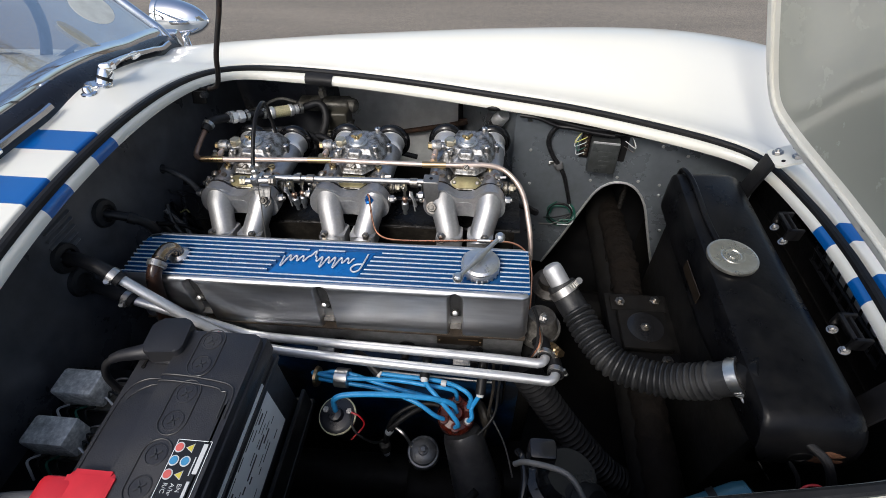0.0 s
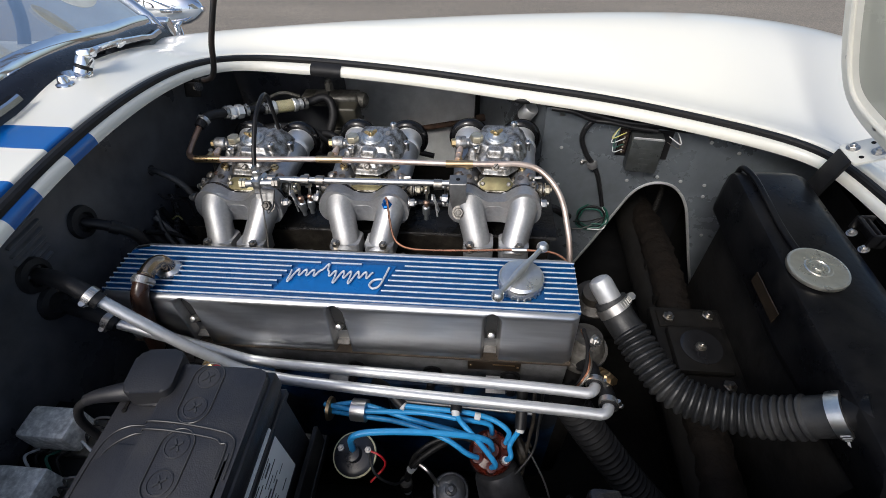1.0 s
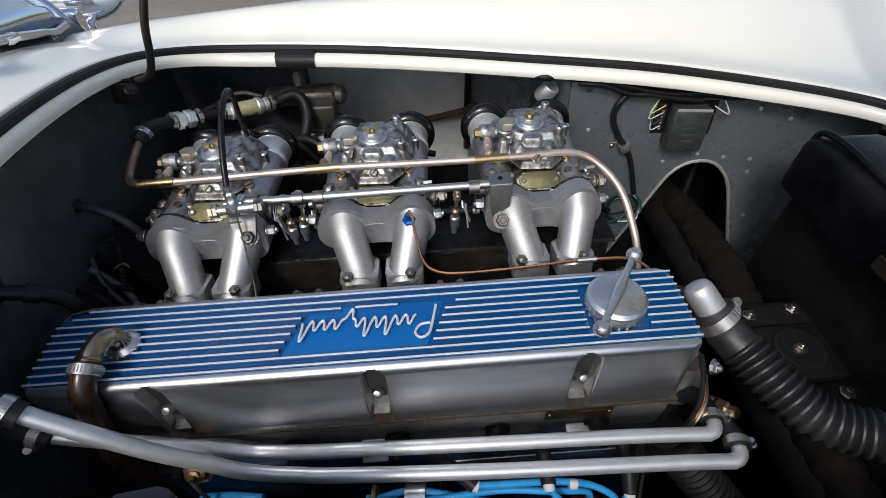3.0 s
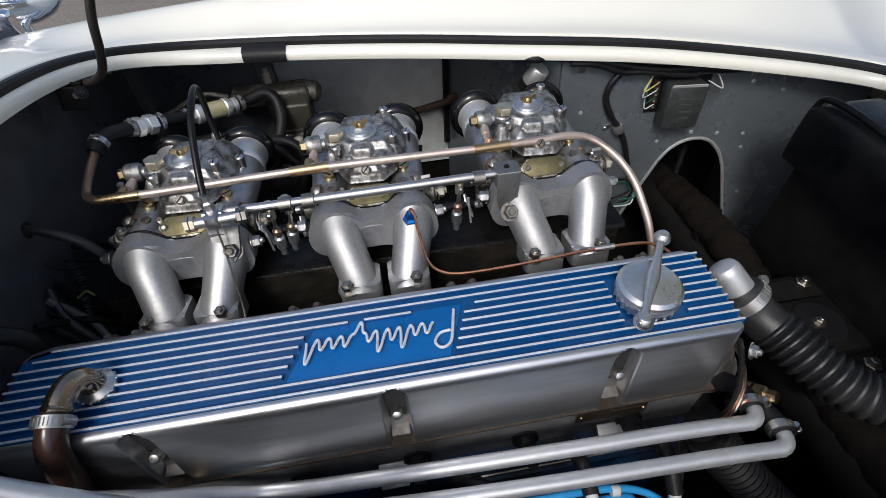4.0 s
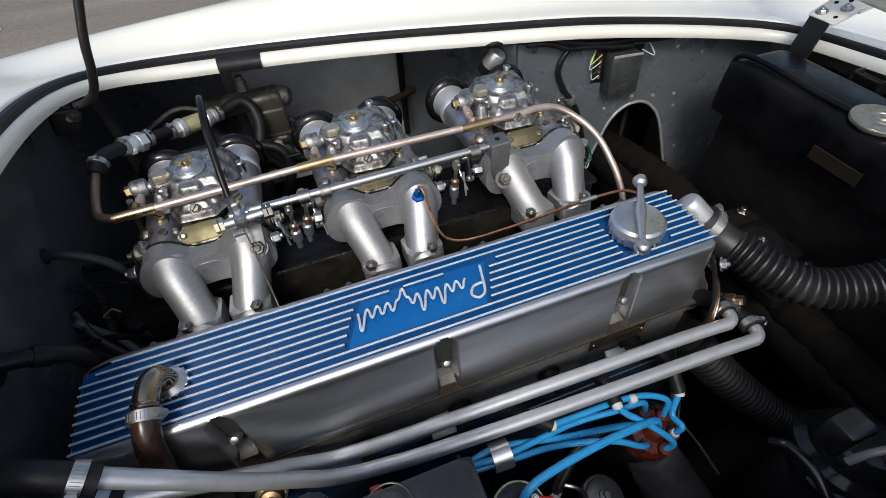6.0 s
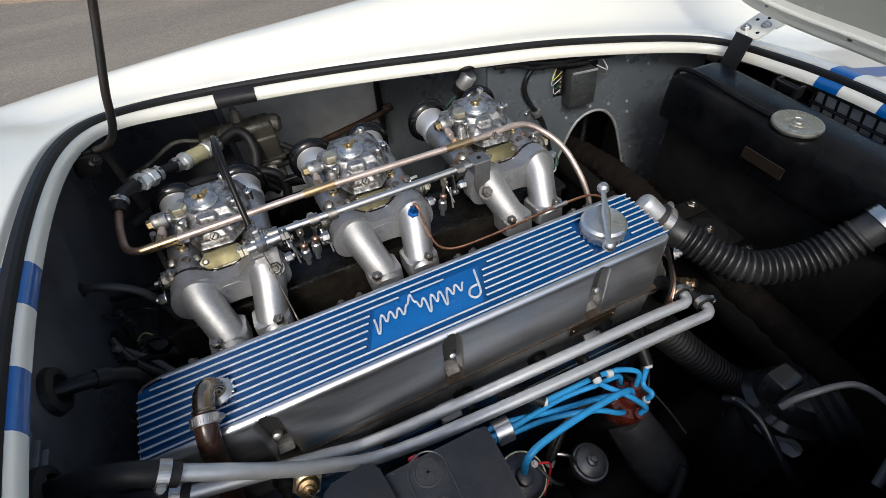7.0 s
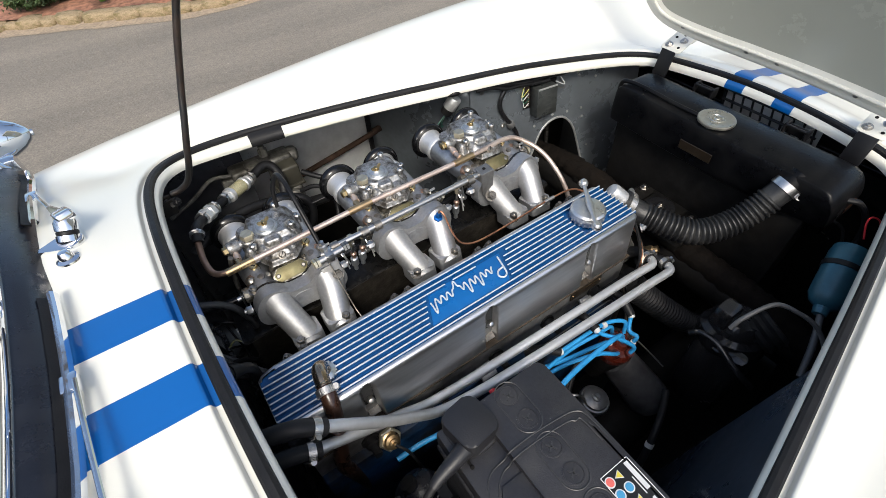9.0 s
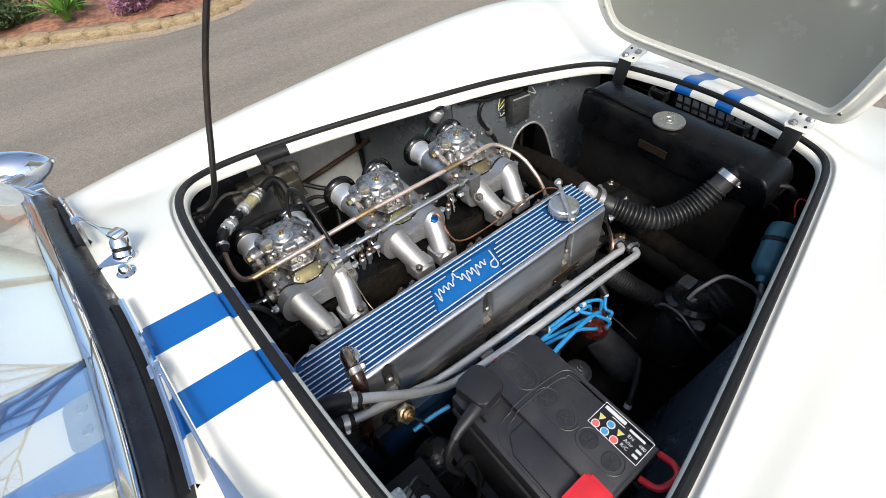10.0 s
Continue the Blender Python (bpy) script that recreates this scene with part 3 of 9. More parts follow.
        rows.append([(-0.034 + 0.125 * u, 1.125 + (wing_y(0.091, z) + 0.002 - 1.125) * u, z) for z in (0.40, 0.52, 0.58, 0.64, 0.70, 0.76, 0.796)])
    part("closing_panel", thick(strip(rows), 0.003), M_PANEL, bay, "blue-grey closing panel")
    part("footbox_side", thick(strip([[(-0.58, 1.02, z), (-0.37, 1.02, z), (-0.365, 1.135, z)] for z in (0.30, 0.6, 0.80)]), 0.003), M_FIREWALL, bay, "black foot box side")
    # dark sheet painting the shade below the pale wing face
    part("lower_far_shade_sheet", thick(strip([[(x, 1.142, z) for x in (-0.58, -0.2, 0.14)] for z in (0.12, 0.3, 0.46)]), 0.003), M_SOOTSHADE, bay, "dark lower sheet carrying the bay's shade")
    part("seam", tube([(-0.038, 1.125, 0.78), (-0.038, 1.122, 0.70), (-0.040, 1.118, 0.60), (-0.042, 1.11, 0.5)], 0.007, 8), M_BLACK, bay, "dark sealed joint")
    # sheets beyond the arch, front valance and floor, coloured with the bay's shade
    part("arch_shade_sheet", thick(strip([[(0.10, 1.05, z), (0.5, 0.95, z)] for z in (0.2, 0.5, 0.70)]), 0.004), M_SOOTSHADE, bay)
    part("front_valance", thick(strip([[(0.585, 0.05 + 0.85 * k / 6, z) for k in range(7)] for z in (0.12, 0.4, 0.692)]), 0.004), M_SOOTSHADE, bay)
    part("air_duct", thick(strip([[(x, 0.08 + 0.80 * k / 6, z) for k in range(7)] for x, z in ((0.578, 0.64), (0.66, 0.635), (0.80, 0.60), (0.93, 0.55))]), 0.003), M_SOOTSHADE, bay, "black nose air duct")
    part("undertray", box((-0.58, -0.05, 0.10), (0.95, 1.08, 0.115)), M_SOOTSHADE, bay, "dark undertray with the bay's shade in its colour")
    return bay


M_NEARWING = mat("blue_black_paint", (0.03, 0.042, 0.062), 0.3, var=0.15, scale=60, bump=0.06, bscale=90, coat=0.3, dirt=(0.04, 0.042, 0.045), dirt_amt=0.5, dscale=6)
bay_panels = build_bay()

# ---- the open bonnet lid ----
HINGE_X, HINGE_Z, LID_ANGLE = 0.572, 0.816, 65.0


def lid_place(v):
    a = radians(LID_ANGLE)
    dx, dz = v.x - HINGE_X, v.z - HINGE_Z
    return Vector((HINGE_X + dx * math.cos(a) + dz * math.sin(a), v.y, HINGE_Z - dx * math.sin(a) + dz * math.cos(a)))


def build_lid():
    lid = sub_thing("bonnet_lid", car_body, "open front-hinged bonnet lid with pale grey-cream underside")
    def fill(o, dz, rings=10):
        outp = rim_loop(o, dz)
        c = Vector((0.0, YC, 0))
        rows = [outp]
        for k in range(1, rings):
            s = 1 - k / rings
            row = []
            for p in outp:
                x, y = c.x + (p.x - c.x) * s, c.y + (p.y - c.y) * s
                row.append(Vector((x, y, bonnet_z(x, y) + dz)))
            rows.append(row)
        return rows
    def placed(rows):
        return [[lid_place(v) for v in r] for r in rows]
    outer = [rim_loop(-0.010, -0.0145), rim_loop(-0.0035, -0.0125), rim_loop(-0.0025, -0.004)] + fill(-0.005, 0.0)
    part("outer_skin", strip(placed(outer), True), M_BODY_PLAIN, lid, "cream painted outer skin")
    frame_rows = [rim_loop(-0.006, -0.0140), rim_loop(-0.009, -0.0168), rim_loop(-0.0145, -0.0178), rim_loop(-0.0185, -0.0160), rim_loop(-0.0215, -0.0160), rim_loop(-0.030, -0.0172), rim_loop(-0.036, -0.0150), rim_loop(-0.042, -0.0105)]
    part("edge_flange", strip(placed(frame_rows), True), M_CREAM, lid, "folded cream edge flange")
    part("inner_skin", strip(placed(fill(-0.040, -0.0112)), True), M_LIDIN, lid, "pale grey-cream underside")
    bead = [lid_place(v) for v in rim_loop(-0.0325, -0.0170)]
    part("edge_bead", sweep(bead + bead[:1], 0.0034, 10, False), M_CREAM, lid, "raised cream bead inside the edge")
    n = len(RIM)
    lp = rim_loop(-0.026, -0.0168)
    for k in range(3, n, 9):
        p = lid_place(lp[k])
        d = lid_place(lp[k] + Vector((0, 0, -1))) - p
        part("rivet", lathe([(0.0042, 0), (0.0036, 0.0012), (0.0018, 0.002)], p, d, 10), M_STEEL, lid)
    return lid


M_BODY_PLAIN = mat("cream_lid_paint", CREAM, 0.3, var=0.03, scale=10, coat=0.6)
bonnet_lid = build_lid()


def build_hinge(y):
    """Hinge arm: a bent plate with bolts and a black stay below."""
    h = sub_thing("bonnet_hinge", car_body, "cream painted hinge plate with steel bolts")
    z = bonnet_z(0.51, y)
    out = [(x, yy) for x, yy in rounded(0.058, 0.046, 0.006)]
    pl = moved(prism(out, 0, 0.004, 0.001), Matrix.Translation((0.521, y, z + 0.031)) @ Euler((0, radians(-20), 0)).to_matrix().to_4x4())
    part("plate", pl, M_CREAM, h, "drilled cream plate")
    n = Vector((math.sin(radians(-20)), 0, math.cos(radians(-20))))
    for dx, dy in ((-0.017, 0.011), (0.004, -0.009)):
        c = Vector((0.521 + dx * 0.94, y + dy, z + 0.031 - dx * math.sin(radians(-20)) + 0.004))
        part("bolt", hexbolt(c, n, 0.0062, 0.005), M_STEEL, h)
    for dx, dy in ((-0.017, -0.012), (0.008, 0.012), (0.02, 0.0)):
        c = Vector((0.521 + dx * 0.94, y + dy, z + 0.031 - dx * math.sin(radians(-20)) + 0.0035))
        part("hole", lathe([(0.003, 0), (0.003, 0.0012)], c, n, 10), M_SOOTSHADE, h)
    part("web", thick(strip([[(0.54, y - 0.02, z + 0.03), (0.565, y - 0.02, z + 0.034)], [(0.54, y + 0.02, z + 0.03), (0.565, y + 0.02, z + 0.034)]]), 0.004), M_CREAM, h)
    part("stay", moved(box((-0.003, -0.016, -0.075), (0.003, 0.016, 0.004), 0.001), Matrix.Translation((0.492, y, z + 0.02)) @ Euler((0, radians(12), 0)).to_matrix().to_4x4()), M_BLACK, h, "black steel stay")
    return h


build_hinge(0.684)
build_hinge(0.288)

# ---- ground ----
def asphalt():
    m, nt, bs = nodes_of("worn_asphalt")
    tc = nt.nodes.new("ShaderNodeTexCoord")
    def noise_node(scale, detail=6, rough=0.6):
        n = nt.nodes.new("ShaderNodeTexNoise")
        n.inputs["Scale"].default_value = scale
        n.inputs["Detail"].default_value = detail
        n.inputs["Roughness"].default_value = rough
        nt.links.new(tc.outputs["Object"], n.inputs["Vector"])
        return n
    a, b, c = noise_node(0.55, 5), noise_node(24, 8, 0.75), noise_node(95, 5, 0.75)
    mp = nt.nodes.new("ShaderNodeMapping")
    mp.inputs["Rotation"].default_value = (0, 0, radians(28))
    mp.inputs["Scale"].default_value = (0.8, 4.0, 1)
    nt.links.new(tc.outputs["Object"], mp.inputs["Vector"])
    nt.links.new(mp.outputs[0], a.inputs["Vector"])
    r = nt.nodes.new("ShaderNodeValToRGB")
    r.color_ramp.elements[0].position, r.color_ramp.elements[0].color = 0.33, (0.138, 0.122, 0.102, 1)
    r.color_ramp.elements[1].position, r.color_ramp.elements[1].color = 0.67, (0.275, 0.24, 0.192, 1)
    mixv = nt.nodes.new("ShaderNodeMath")
    mixv.operation = "MULTIPLY_ADD"
    mixv.inputs[1].default_value = 0.45
    nt.links.new(b.outputs["Fac"], mixv.inputs[0])
    half = nt.nodes.new("ShaderNodeMath")
    half.operation = "MULTIPLY"
    half.inputs[1].default_value = 0.55
    nt.links.new(a.outputs["Fac"], half.inputs[0])
    nt.links.new(half.outputs[0], mixv.inputs[2])
    nt.links.new(mixv.outputs[0], r.inputs[0])
    sp = nt.nodes.new("ShaderNodeMix")
    sp.data_type = "RGBA"
    sp.blend_type = "OVERLAY"
    sp.inputs[0].default_value = 1.0
    nt.links.new(r.outputs[0], sp.inputs[6])
    nt.links.new(c.outputs["Fac"], sp.inputs[7])
    # pale grit scattered over it
    vo = nt.nodes.new("ShaderNodeTexVoronoi")
    vo.inputs["Scale"].default_value = 26
    nt.links.new(tc.outputs["Object"], vo.inputs["Vector"])
    near = nt.nodes.new("ShaderNodeMapRange")
    near.inputs["From Min"].default_value, near.inputs["From Max"].default_value = 0.20, 0.12
    nt.links.new(vo.outputs["Distance"], near.inputs["Value"])
    pick = nt.nodes.new("ShaderNodeMath")
    pick.operation = "GREATER_THAN"
    pick.inputs[1].default_value = 0.62
    nt.links.new(b.outputs["Fac"], pick.inputs[0])
    amt = nt.nodes.new("ShaderNodeMath")
    amt.operation = "MULTIPLY"
    nt.links.new(near.outputs[0], amt.inputs[0])
    nt.links.new(pick.outputs[0], amt.inputs[1])
    gr = nt.nodes.new("ShaderNodeMix")
    gr.data_type = "RGBA"
    nt.links.new(amt.outputs[0], gr.inputs[0])
    nt.links.new(sp.outputs[2], gr.inputs[6])
    gr.inputs[7].default_value = (0.42, 0.38, 0.32, 1)
    nt.links.new(gr.outputs[2], bs.inputs["Base Color"])
    bs.inputs["Roughness"].default_value = 0.85
    bp = nt.nodes.new("ShaderNodeBump")
    bp.inputs["Strength"].default_value = 0.6
    bp.inputs["Distance"].default_value = 0.006
    nt.links.new(c.outputs["Fac"], bp.inputs["Height"])
    nt.links.new(bp.outputs[0], bs.inputs["Normal"])
    return m


gb = bmesh.new()
for v in ((-300, -300, 0), (300, -300, 0), (300, 300, 0), (-300, 300, 0)):
    gb.verts.new(v)
gb.faces.new(gb.verts[:])
tagged(part("ground", gb, asphalt()), "worn brown-grey asphalt driveway", "ground", kind="structure")

# ---- engine ----
COV_Z = 0.748




def build_block():
    e = thing("engine", "dark greasy six cylinder engine block with alloy head", "engine")
    part("head", box((-0.50, 0.415, 0.585), (0.105, 0.545, 0.6500), 0.003), M_HEAD, e, "dull grey cylinder head")
    part("gasket", box((-0.504, 0.4105, 0.6496), (0.106, 0.53, 0.6524)), M_GASKET, e, "brown cork gasket edge")
    part("block", box((-0.50, 0.40, 0.25), (0.11, 0.57, 0.59), 0.006), M_BLOCK, e, "blue painted engine block")
    for x in (-0.42, -0.30, -0.19, -0.08, 0.03):
        part("plug_recess", lathe([(0.014, 0), (0.014, 0.004), (0.010, 0.004), (0.010, 0.012), (0.006, 0.014), (0.006, 0.03)], (x, 0.4148, 0.607), (0, -1, 0.15), 16), M_RUBBER, e, "black spark plug boot")
    for x in (-0.215, 0.01):
        part("head_tab", moved(box((-0.014, -0.012, -0.003), (0.014, 0.012, 0.003), 0.001), Matrix.Translation((x, 0.405, 0.598)) @ Euler((radians(35), 0, 0)).to_matrix().to_4x4()), M_CAST, e, "alloy tab")
    for x in (-0.291, -0.267, -0.131, -0.109, -0.465, -0.44, 0.05, 0.075):
        part("head_nut", joined(hexbolt((x, 0.538, 0.699), (0, 0, 1), 0.0078, 0.012, stud=0.006), lathe([(0.008, 0), (0.008, 0.07)], (x, 0.538, 0.630), (0, 0, 1), 12)), M_CASTDIRT, e, "dirty head nut")
    part("tappet_wall", box((-0.49, 0.5455, 0.60), (0.10, 0.552, 0.688), 0.002), M_SOOTBROWN, e, "greasy brown side casting")
    part("tag_plate", box((-0.030, 0.4122, 0.6240), (0.042, 0.4146, 0.6460), 0.0008), M_BRASSDARK, e, "brown tag plate")
    for tx in (-0.026, 0.038):
        part("tag_screw", lathe([(0.0018, 0), (0.0014, 0.0010), (0, 0.0013)], (tx, 0.4122, 0.635), (0, -1, 0), 10), M_BRASSTEE, e)
    part("tag_bar", box((0.004, 0.4117, 0.6385), (0.034, 0.4123, 0.6400)), M_BRASSTEE, e)
    part("thermostat_housing", joined(lathe([(0.03, 0), (0.034, 0.01), (0.03, 0.03), (0.022, 0.05)], (0.13, 0.455, 0.60), (0.1, 0.15, 1), 20),
         lathe([(0.036, 0), (0.036, 0.008)], (0.132, 0.46, 0.615), (0, 0, 1), 20)), M_CASTDIRT, e, "cast thermostat housing")
    part("water_neck", lathe([(0, 0.000), (0.0085, 0.0006), (0.0132, 0.0030), (0.0152, 0.0070), (0.0157, 0.012), (0.0158, 0.052)], (0.1395, 0.5055, 0.7225), (0.026, -0.027, -0.032), 28), M_PIPE, e, "satin alloy water outlet neck")
    part("neck_foot", lathe([(0.030, 0), (0.030, 0.006), (0.018, 0.012), (0.0155, 0.03)], (0.150, 0.520, 0.655), (-0.2, -0.25, 1), 24), M_SOOTBROWN, e, "dirty cast foot of the neck")
    # pressed side cover on the block
    cov = Matrix.Translation((-0.032, 0.4, 0.505)) @ Euler((radians(90), 0, 0)).to_matrix().to_4x4()
    part("side_cover", moved(prism([(px, py) for px, py in rounded(0.225, 0.112, 0.022)], 0, 0.007, 0.003), cov), M_BLOCK, e, "pressed blue-black side cover")
    ring = [cov @ Vector((px, py, 0.0015)) for px, py in rounded(0.231, 0.118, 0.024)]
    part("cover_edge", sweep(ring + ring[:1], 0.0013, 6, False), M_STEELDARK, e, "bright worn edge of the side cover")
    return e


engine = build_block()


def build_rocker_cover():
    c = thing("rocker_cover", "ribbed blue and polished alloy rocker cover with raised emblem", "rocker cover")
    x0, x1, y0, y1 = -0.505, 0.102, 0.4255, 0.507
    # side walls: a bevelled plan, widening to the base flange
    def plan(gx, gy, cut):
        a0, a1, b0, b1 = x0 - gx, x1 + gx, y0 - gy, y1 + gy
        base = [(a0 + cut, b0), (a1 - cut, b0), (a1 - cut * 0.3, b0 + cut * 0.3), (a1, b0 + cut), (a1, b1 - cut), (a1 - cut * 0.3, b1 - cut * 0.3), (a1 - cut, b1), (a0 + cut * 2.2, b1), (a0 + cut * 0.5, b1 - cut * 0.45), (a0, b1 - cut), (a0, b0 + cut), (a0 + cut * 0.3, b0 + cut * 0.3)]
        return base
    # flat rim, a rounded shoulder, then a gently flaring side with scooped bolt pockets
    levels = [(0.0, 0.0, 0.008, COV_Z - 0.0011), (0.0009, 0.0012, 0.009, COV_Z - 0.0010)]
    for k in range(1, 8):
        t = 1.5708 * k / 7
        levels.append((0.0009 + 0.0030 * math.sin(t), 0.0012 + 0.0076 * math.sin(t), 0.009 + 0.004 * k / 7, COV_Z - 0.0010 - 0.0092 * (1 - math.cos(t))))
    for k in range(1, 25):
        u = k / 24
        levels.append((0.0039 + 0.0024 * u, 0.0088 + 0.0038 * u, 0.013 + 0.001 * u, COV_Z - 0.0102 - (COV_Z - 0.0102 - 0.6580) * u))
    levels += [(0.0066, 0.0131, 0.0142, 0.6567), (0.0068, 0.0134, 0.0142, 0.6522)]
    cols = []
    for xb in (-0.399, -0.200, -0.001):
        cols += [xb + 0.0182 * k / 16 for k in range(-16, 17)]
    def scoop(x, z):
        """Depth of the round-headed bolt pockets."""
        dx = min(abs(x - xb) for xb in (-0.399, -0.200, -0.001))
        head = COV_Z - 0.0155
        d = dx if z < head else math.hypot(dx, z - head)
        u = max(0.0, min(1.0, (0.0122 - d) / 0.0042))
        return 0.0115 * u * u * (3 - 2 * u)
    rows = []
    for lv in levels:
        pts = plan(*lv[:3])
        z = lv[3]
        low = max(0.0, z - COV_Z + 0.0045)
        rows.append([(pts[0][0], pts[0][1], z)] + [(x, pts[0][1] + scoop(x, z), z) for x in cols] + [(x, y, z - low if (x < x0 + 0.001 or x > x1 - 0.001) else z) for x, y in pts[1:]])
    part("cover_shell", strip(rows, True), M_ALU, c, "polished aluminium cover sides", smooth=50)
    # painted recess between the ribs
    part("top_panel", prism(plan(0.0024, -0.0005, 0.008), COV_Z - 0.0075, COV_Z - 0.0040), M_COVERBLUE, c, "blue enamelled top")
    # ribs, broken round the emblem and the filler
    pitch = (y1 - y0 - 0.004) / 9
    def left_edge(y):
        return -0.284 + 0.46 * (y - 0.4385)
    def right_edge(y):
        return -0.149 + 0.38 * (y - 0.4385)
    for k in range(10):
        y = y0 + 0.002 + pitch * k
        end0, end1 = x0 - 0.0024, x1 + 0.0024
        if k >= 8:
            end0 += 0.012 * (k - 7)
        spans = [(end0, end1)]
        if 1 < k < 7:
            spans = [(end0, left_edge(y) - 0.004), (right_edge(y) + 0.004, end1)]
        elif k == 7:
            spans = [(end0, left_edge(y) + 0.030), (left_edge(y) + 0.044, right_edge(y) - 0.045), (right_edge(y) + 0.012, end1)]
        for a, b in spans:
            parts = [(a, b)]
            if 2 <= k <= 7 and a < 0.03 < b:
                parts = [(a, 0.004), (0.062, b)]
            for p, q in parts:
                if q - p > 0.004:
                    rib = part("rib", box((p, y - 0.0014, COV_Z - 0.0048), (q, y + 0.0014, COV_Z + 0.0002), 0.0003, 1), M_COVERBLUE, c)
                    part("rib_crest", box((p, y - 0.00105, COV_Z + 0.0001), (q, y + 0.00105, COV_Z + 0.0011), 0.0005, 2), M_RIBS, rib, "polished crest")
    # emblem: raised flowing bars on a plain panel
    y_a, y_b = 0.4392, 0.4905
    em = part("emblem", prism([(left_edge(y_a), y_a), (right_edge(y_a), y_a), (right_edge(y_b), y_b), (left_edge(y_b), y_b)], COV_Z - 0.006, COV_Z - 0.0026, 0.0006), M_COVERBLUE2, c, "plain blue emblem panel")
    waves = []
    xa, xb = -0.268, -0.158
    tops = (1.0, 1.0, 2.0, 1.1, 2.0, 0.9, -1.1, 1.0, 1.0, 1.0, 2.1)
    step = (xb - xa) / len(tops)
    foot_y = 0.4735
    pts = []
    zt = COV_Z + 0.0008
    for i, h in enumerate(tops):
        x = xb - step * i
        for dx, dy in ((0.0, 0.0), (-0.16, 0.30), (-0.26, 0.75), (-0.40, 1.0), (-0.56, 0.85), (-0.66, 0.45), (-0.82, 0.08)):
            pts.append((x + dx * step - 0.0024 * dy * h, foot_y - 0.0102 * dy * h, zt))
    waves.append(tube(pts, 0.0013, 8, 4))
    waves.append(tube([(xb + 0.020, foot_y + 0.010, zt), (xb + 0.0165, foot_y - 0.006, zt), (xb + 0.012, foot_y - 0.022, zt), (xb + 0.004, foot_y - 0.0265, zt), (xb - 0.001, foot_y - 0.0205, zt), (xb + 0.004, foot_y - 0.0125, zt), (xb + 0.0135, foot_y - 0.0105, zt)], 0.0014, 8, 5))
    part("flourish", joined(*waves), M_RIBS, em, "raised silver flourish")
    # bolt pockets along the side
    for x in (-0.399, -0.200, -0.001):
        back = [(-0.0078, 0.0), (0.0078, 0.0)] + [(0.0078 * math.cos(radians(18 * k)), 0.0725 + 0.0078 * math.sin(radians(18 * k))) for k in range(0, 11)]
        # added plate: the pocket's inner shade and soot as a dark colour
        part("pocket_back", moved(prism(back, 0, 0.0006), Matrix.Translation((x, 0.4262, 0.6580)) @ Euler((radians(90), 0, 0)).to_matrix().to_4x4()), M_POCKETSHADE, c, "dark plate with the pocket's shade in its colour")
        part("foot", moved(box((-0.0085, -0.005, -0.001), (0.0085, 0.006, 0.001), 0.0005, 1), Matrix.Translation((x, 0.4205, 0.6645)) @ Euler((radians(16), 0, 0)).to_matrix().to_4x4()), M_CASTDIRT, c)
        part("bolt", joined(lathe([(0.0052, 0), (0.0052, 0.010), (0.0036, 0.0135), (0, 0.0145)], (x, 0.4262, 0.694), (0, -0.75, 0.66), 16)), M_STEEL, c, "domed steel nut")
    return c


build_rocker_cover()


def build_filler():
    f = thing("oil_filler_cap", "round alloy oil filler cap with ball-ended tommy bar", "filler cap")
    c = (0.0330, 0.4655, COV_Z - 0.001)
    prof = [(0.0255, 0), (0.0262, 0.006), (0.0280, 0.0075), (0.0283, 0.0085), (0.0283, 0.0155), (0.0278, 0.0172), (0.0262, 0.0182), (0.0255, 0.0196), (0.0240, 0.0205), (0.0, 0.0207)]
    part("cap", lathe(prof, c, (0, 0, 1), 40), M_CAP, f, "satin alloy cap")
    for k in range(22):
        a = 6.283185 * k / 22
        part("knurl", lathe([(0.0017, 0), (0.0017, 0.006)], (c[0] + 0.0266 * math.cos(a), c[1] + 0.0266 * math.sin(a), c[2] + 0.001), (0, 0, 1), 8), M_CAP, f)
    a, b = Vector((0.060, 0.5055, 0.7765)), Vector((0.003, 0.4235, 0.7765))
    part("bar", sweep([a.lerp(b, k / 12) for k in range(13)], lambda s, u: 0.0033 + 0.0022 * math.exp(-((u - 0.5) / 0.17) ** 2), 14), M_CAP, f, "tommy bar")
    for p in (a, b):
        part("ball", lathe([(0, -0.0078), (0.0045, -0.0064), (0.0073, -0.0028), (0.0078, 0), (0.0073, 0.0028), (0.0045, 0.0064), (0, 0.0078)], p, (0, 0, 1), 18), M_CAP, f)
    return f


build_filler()


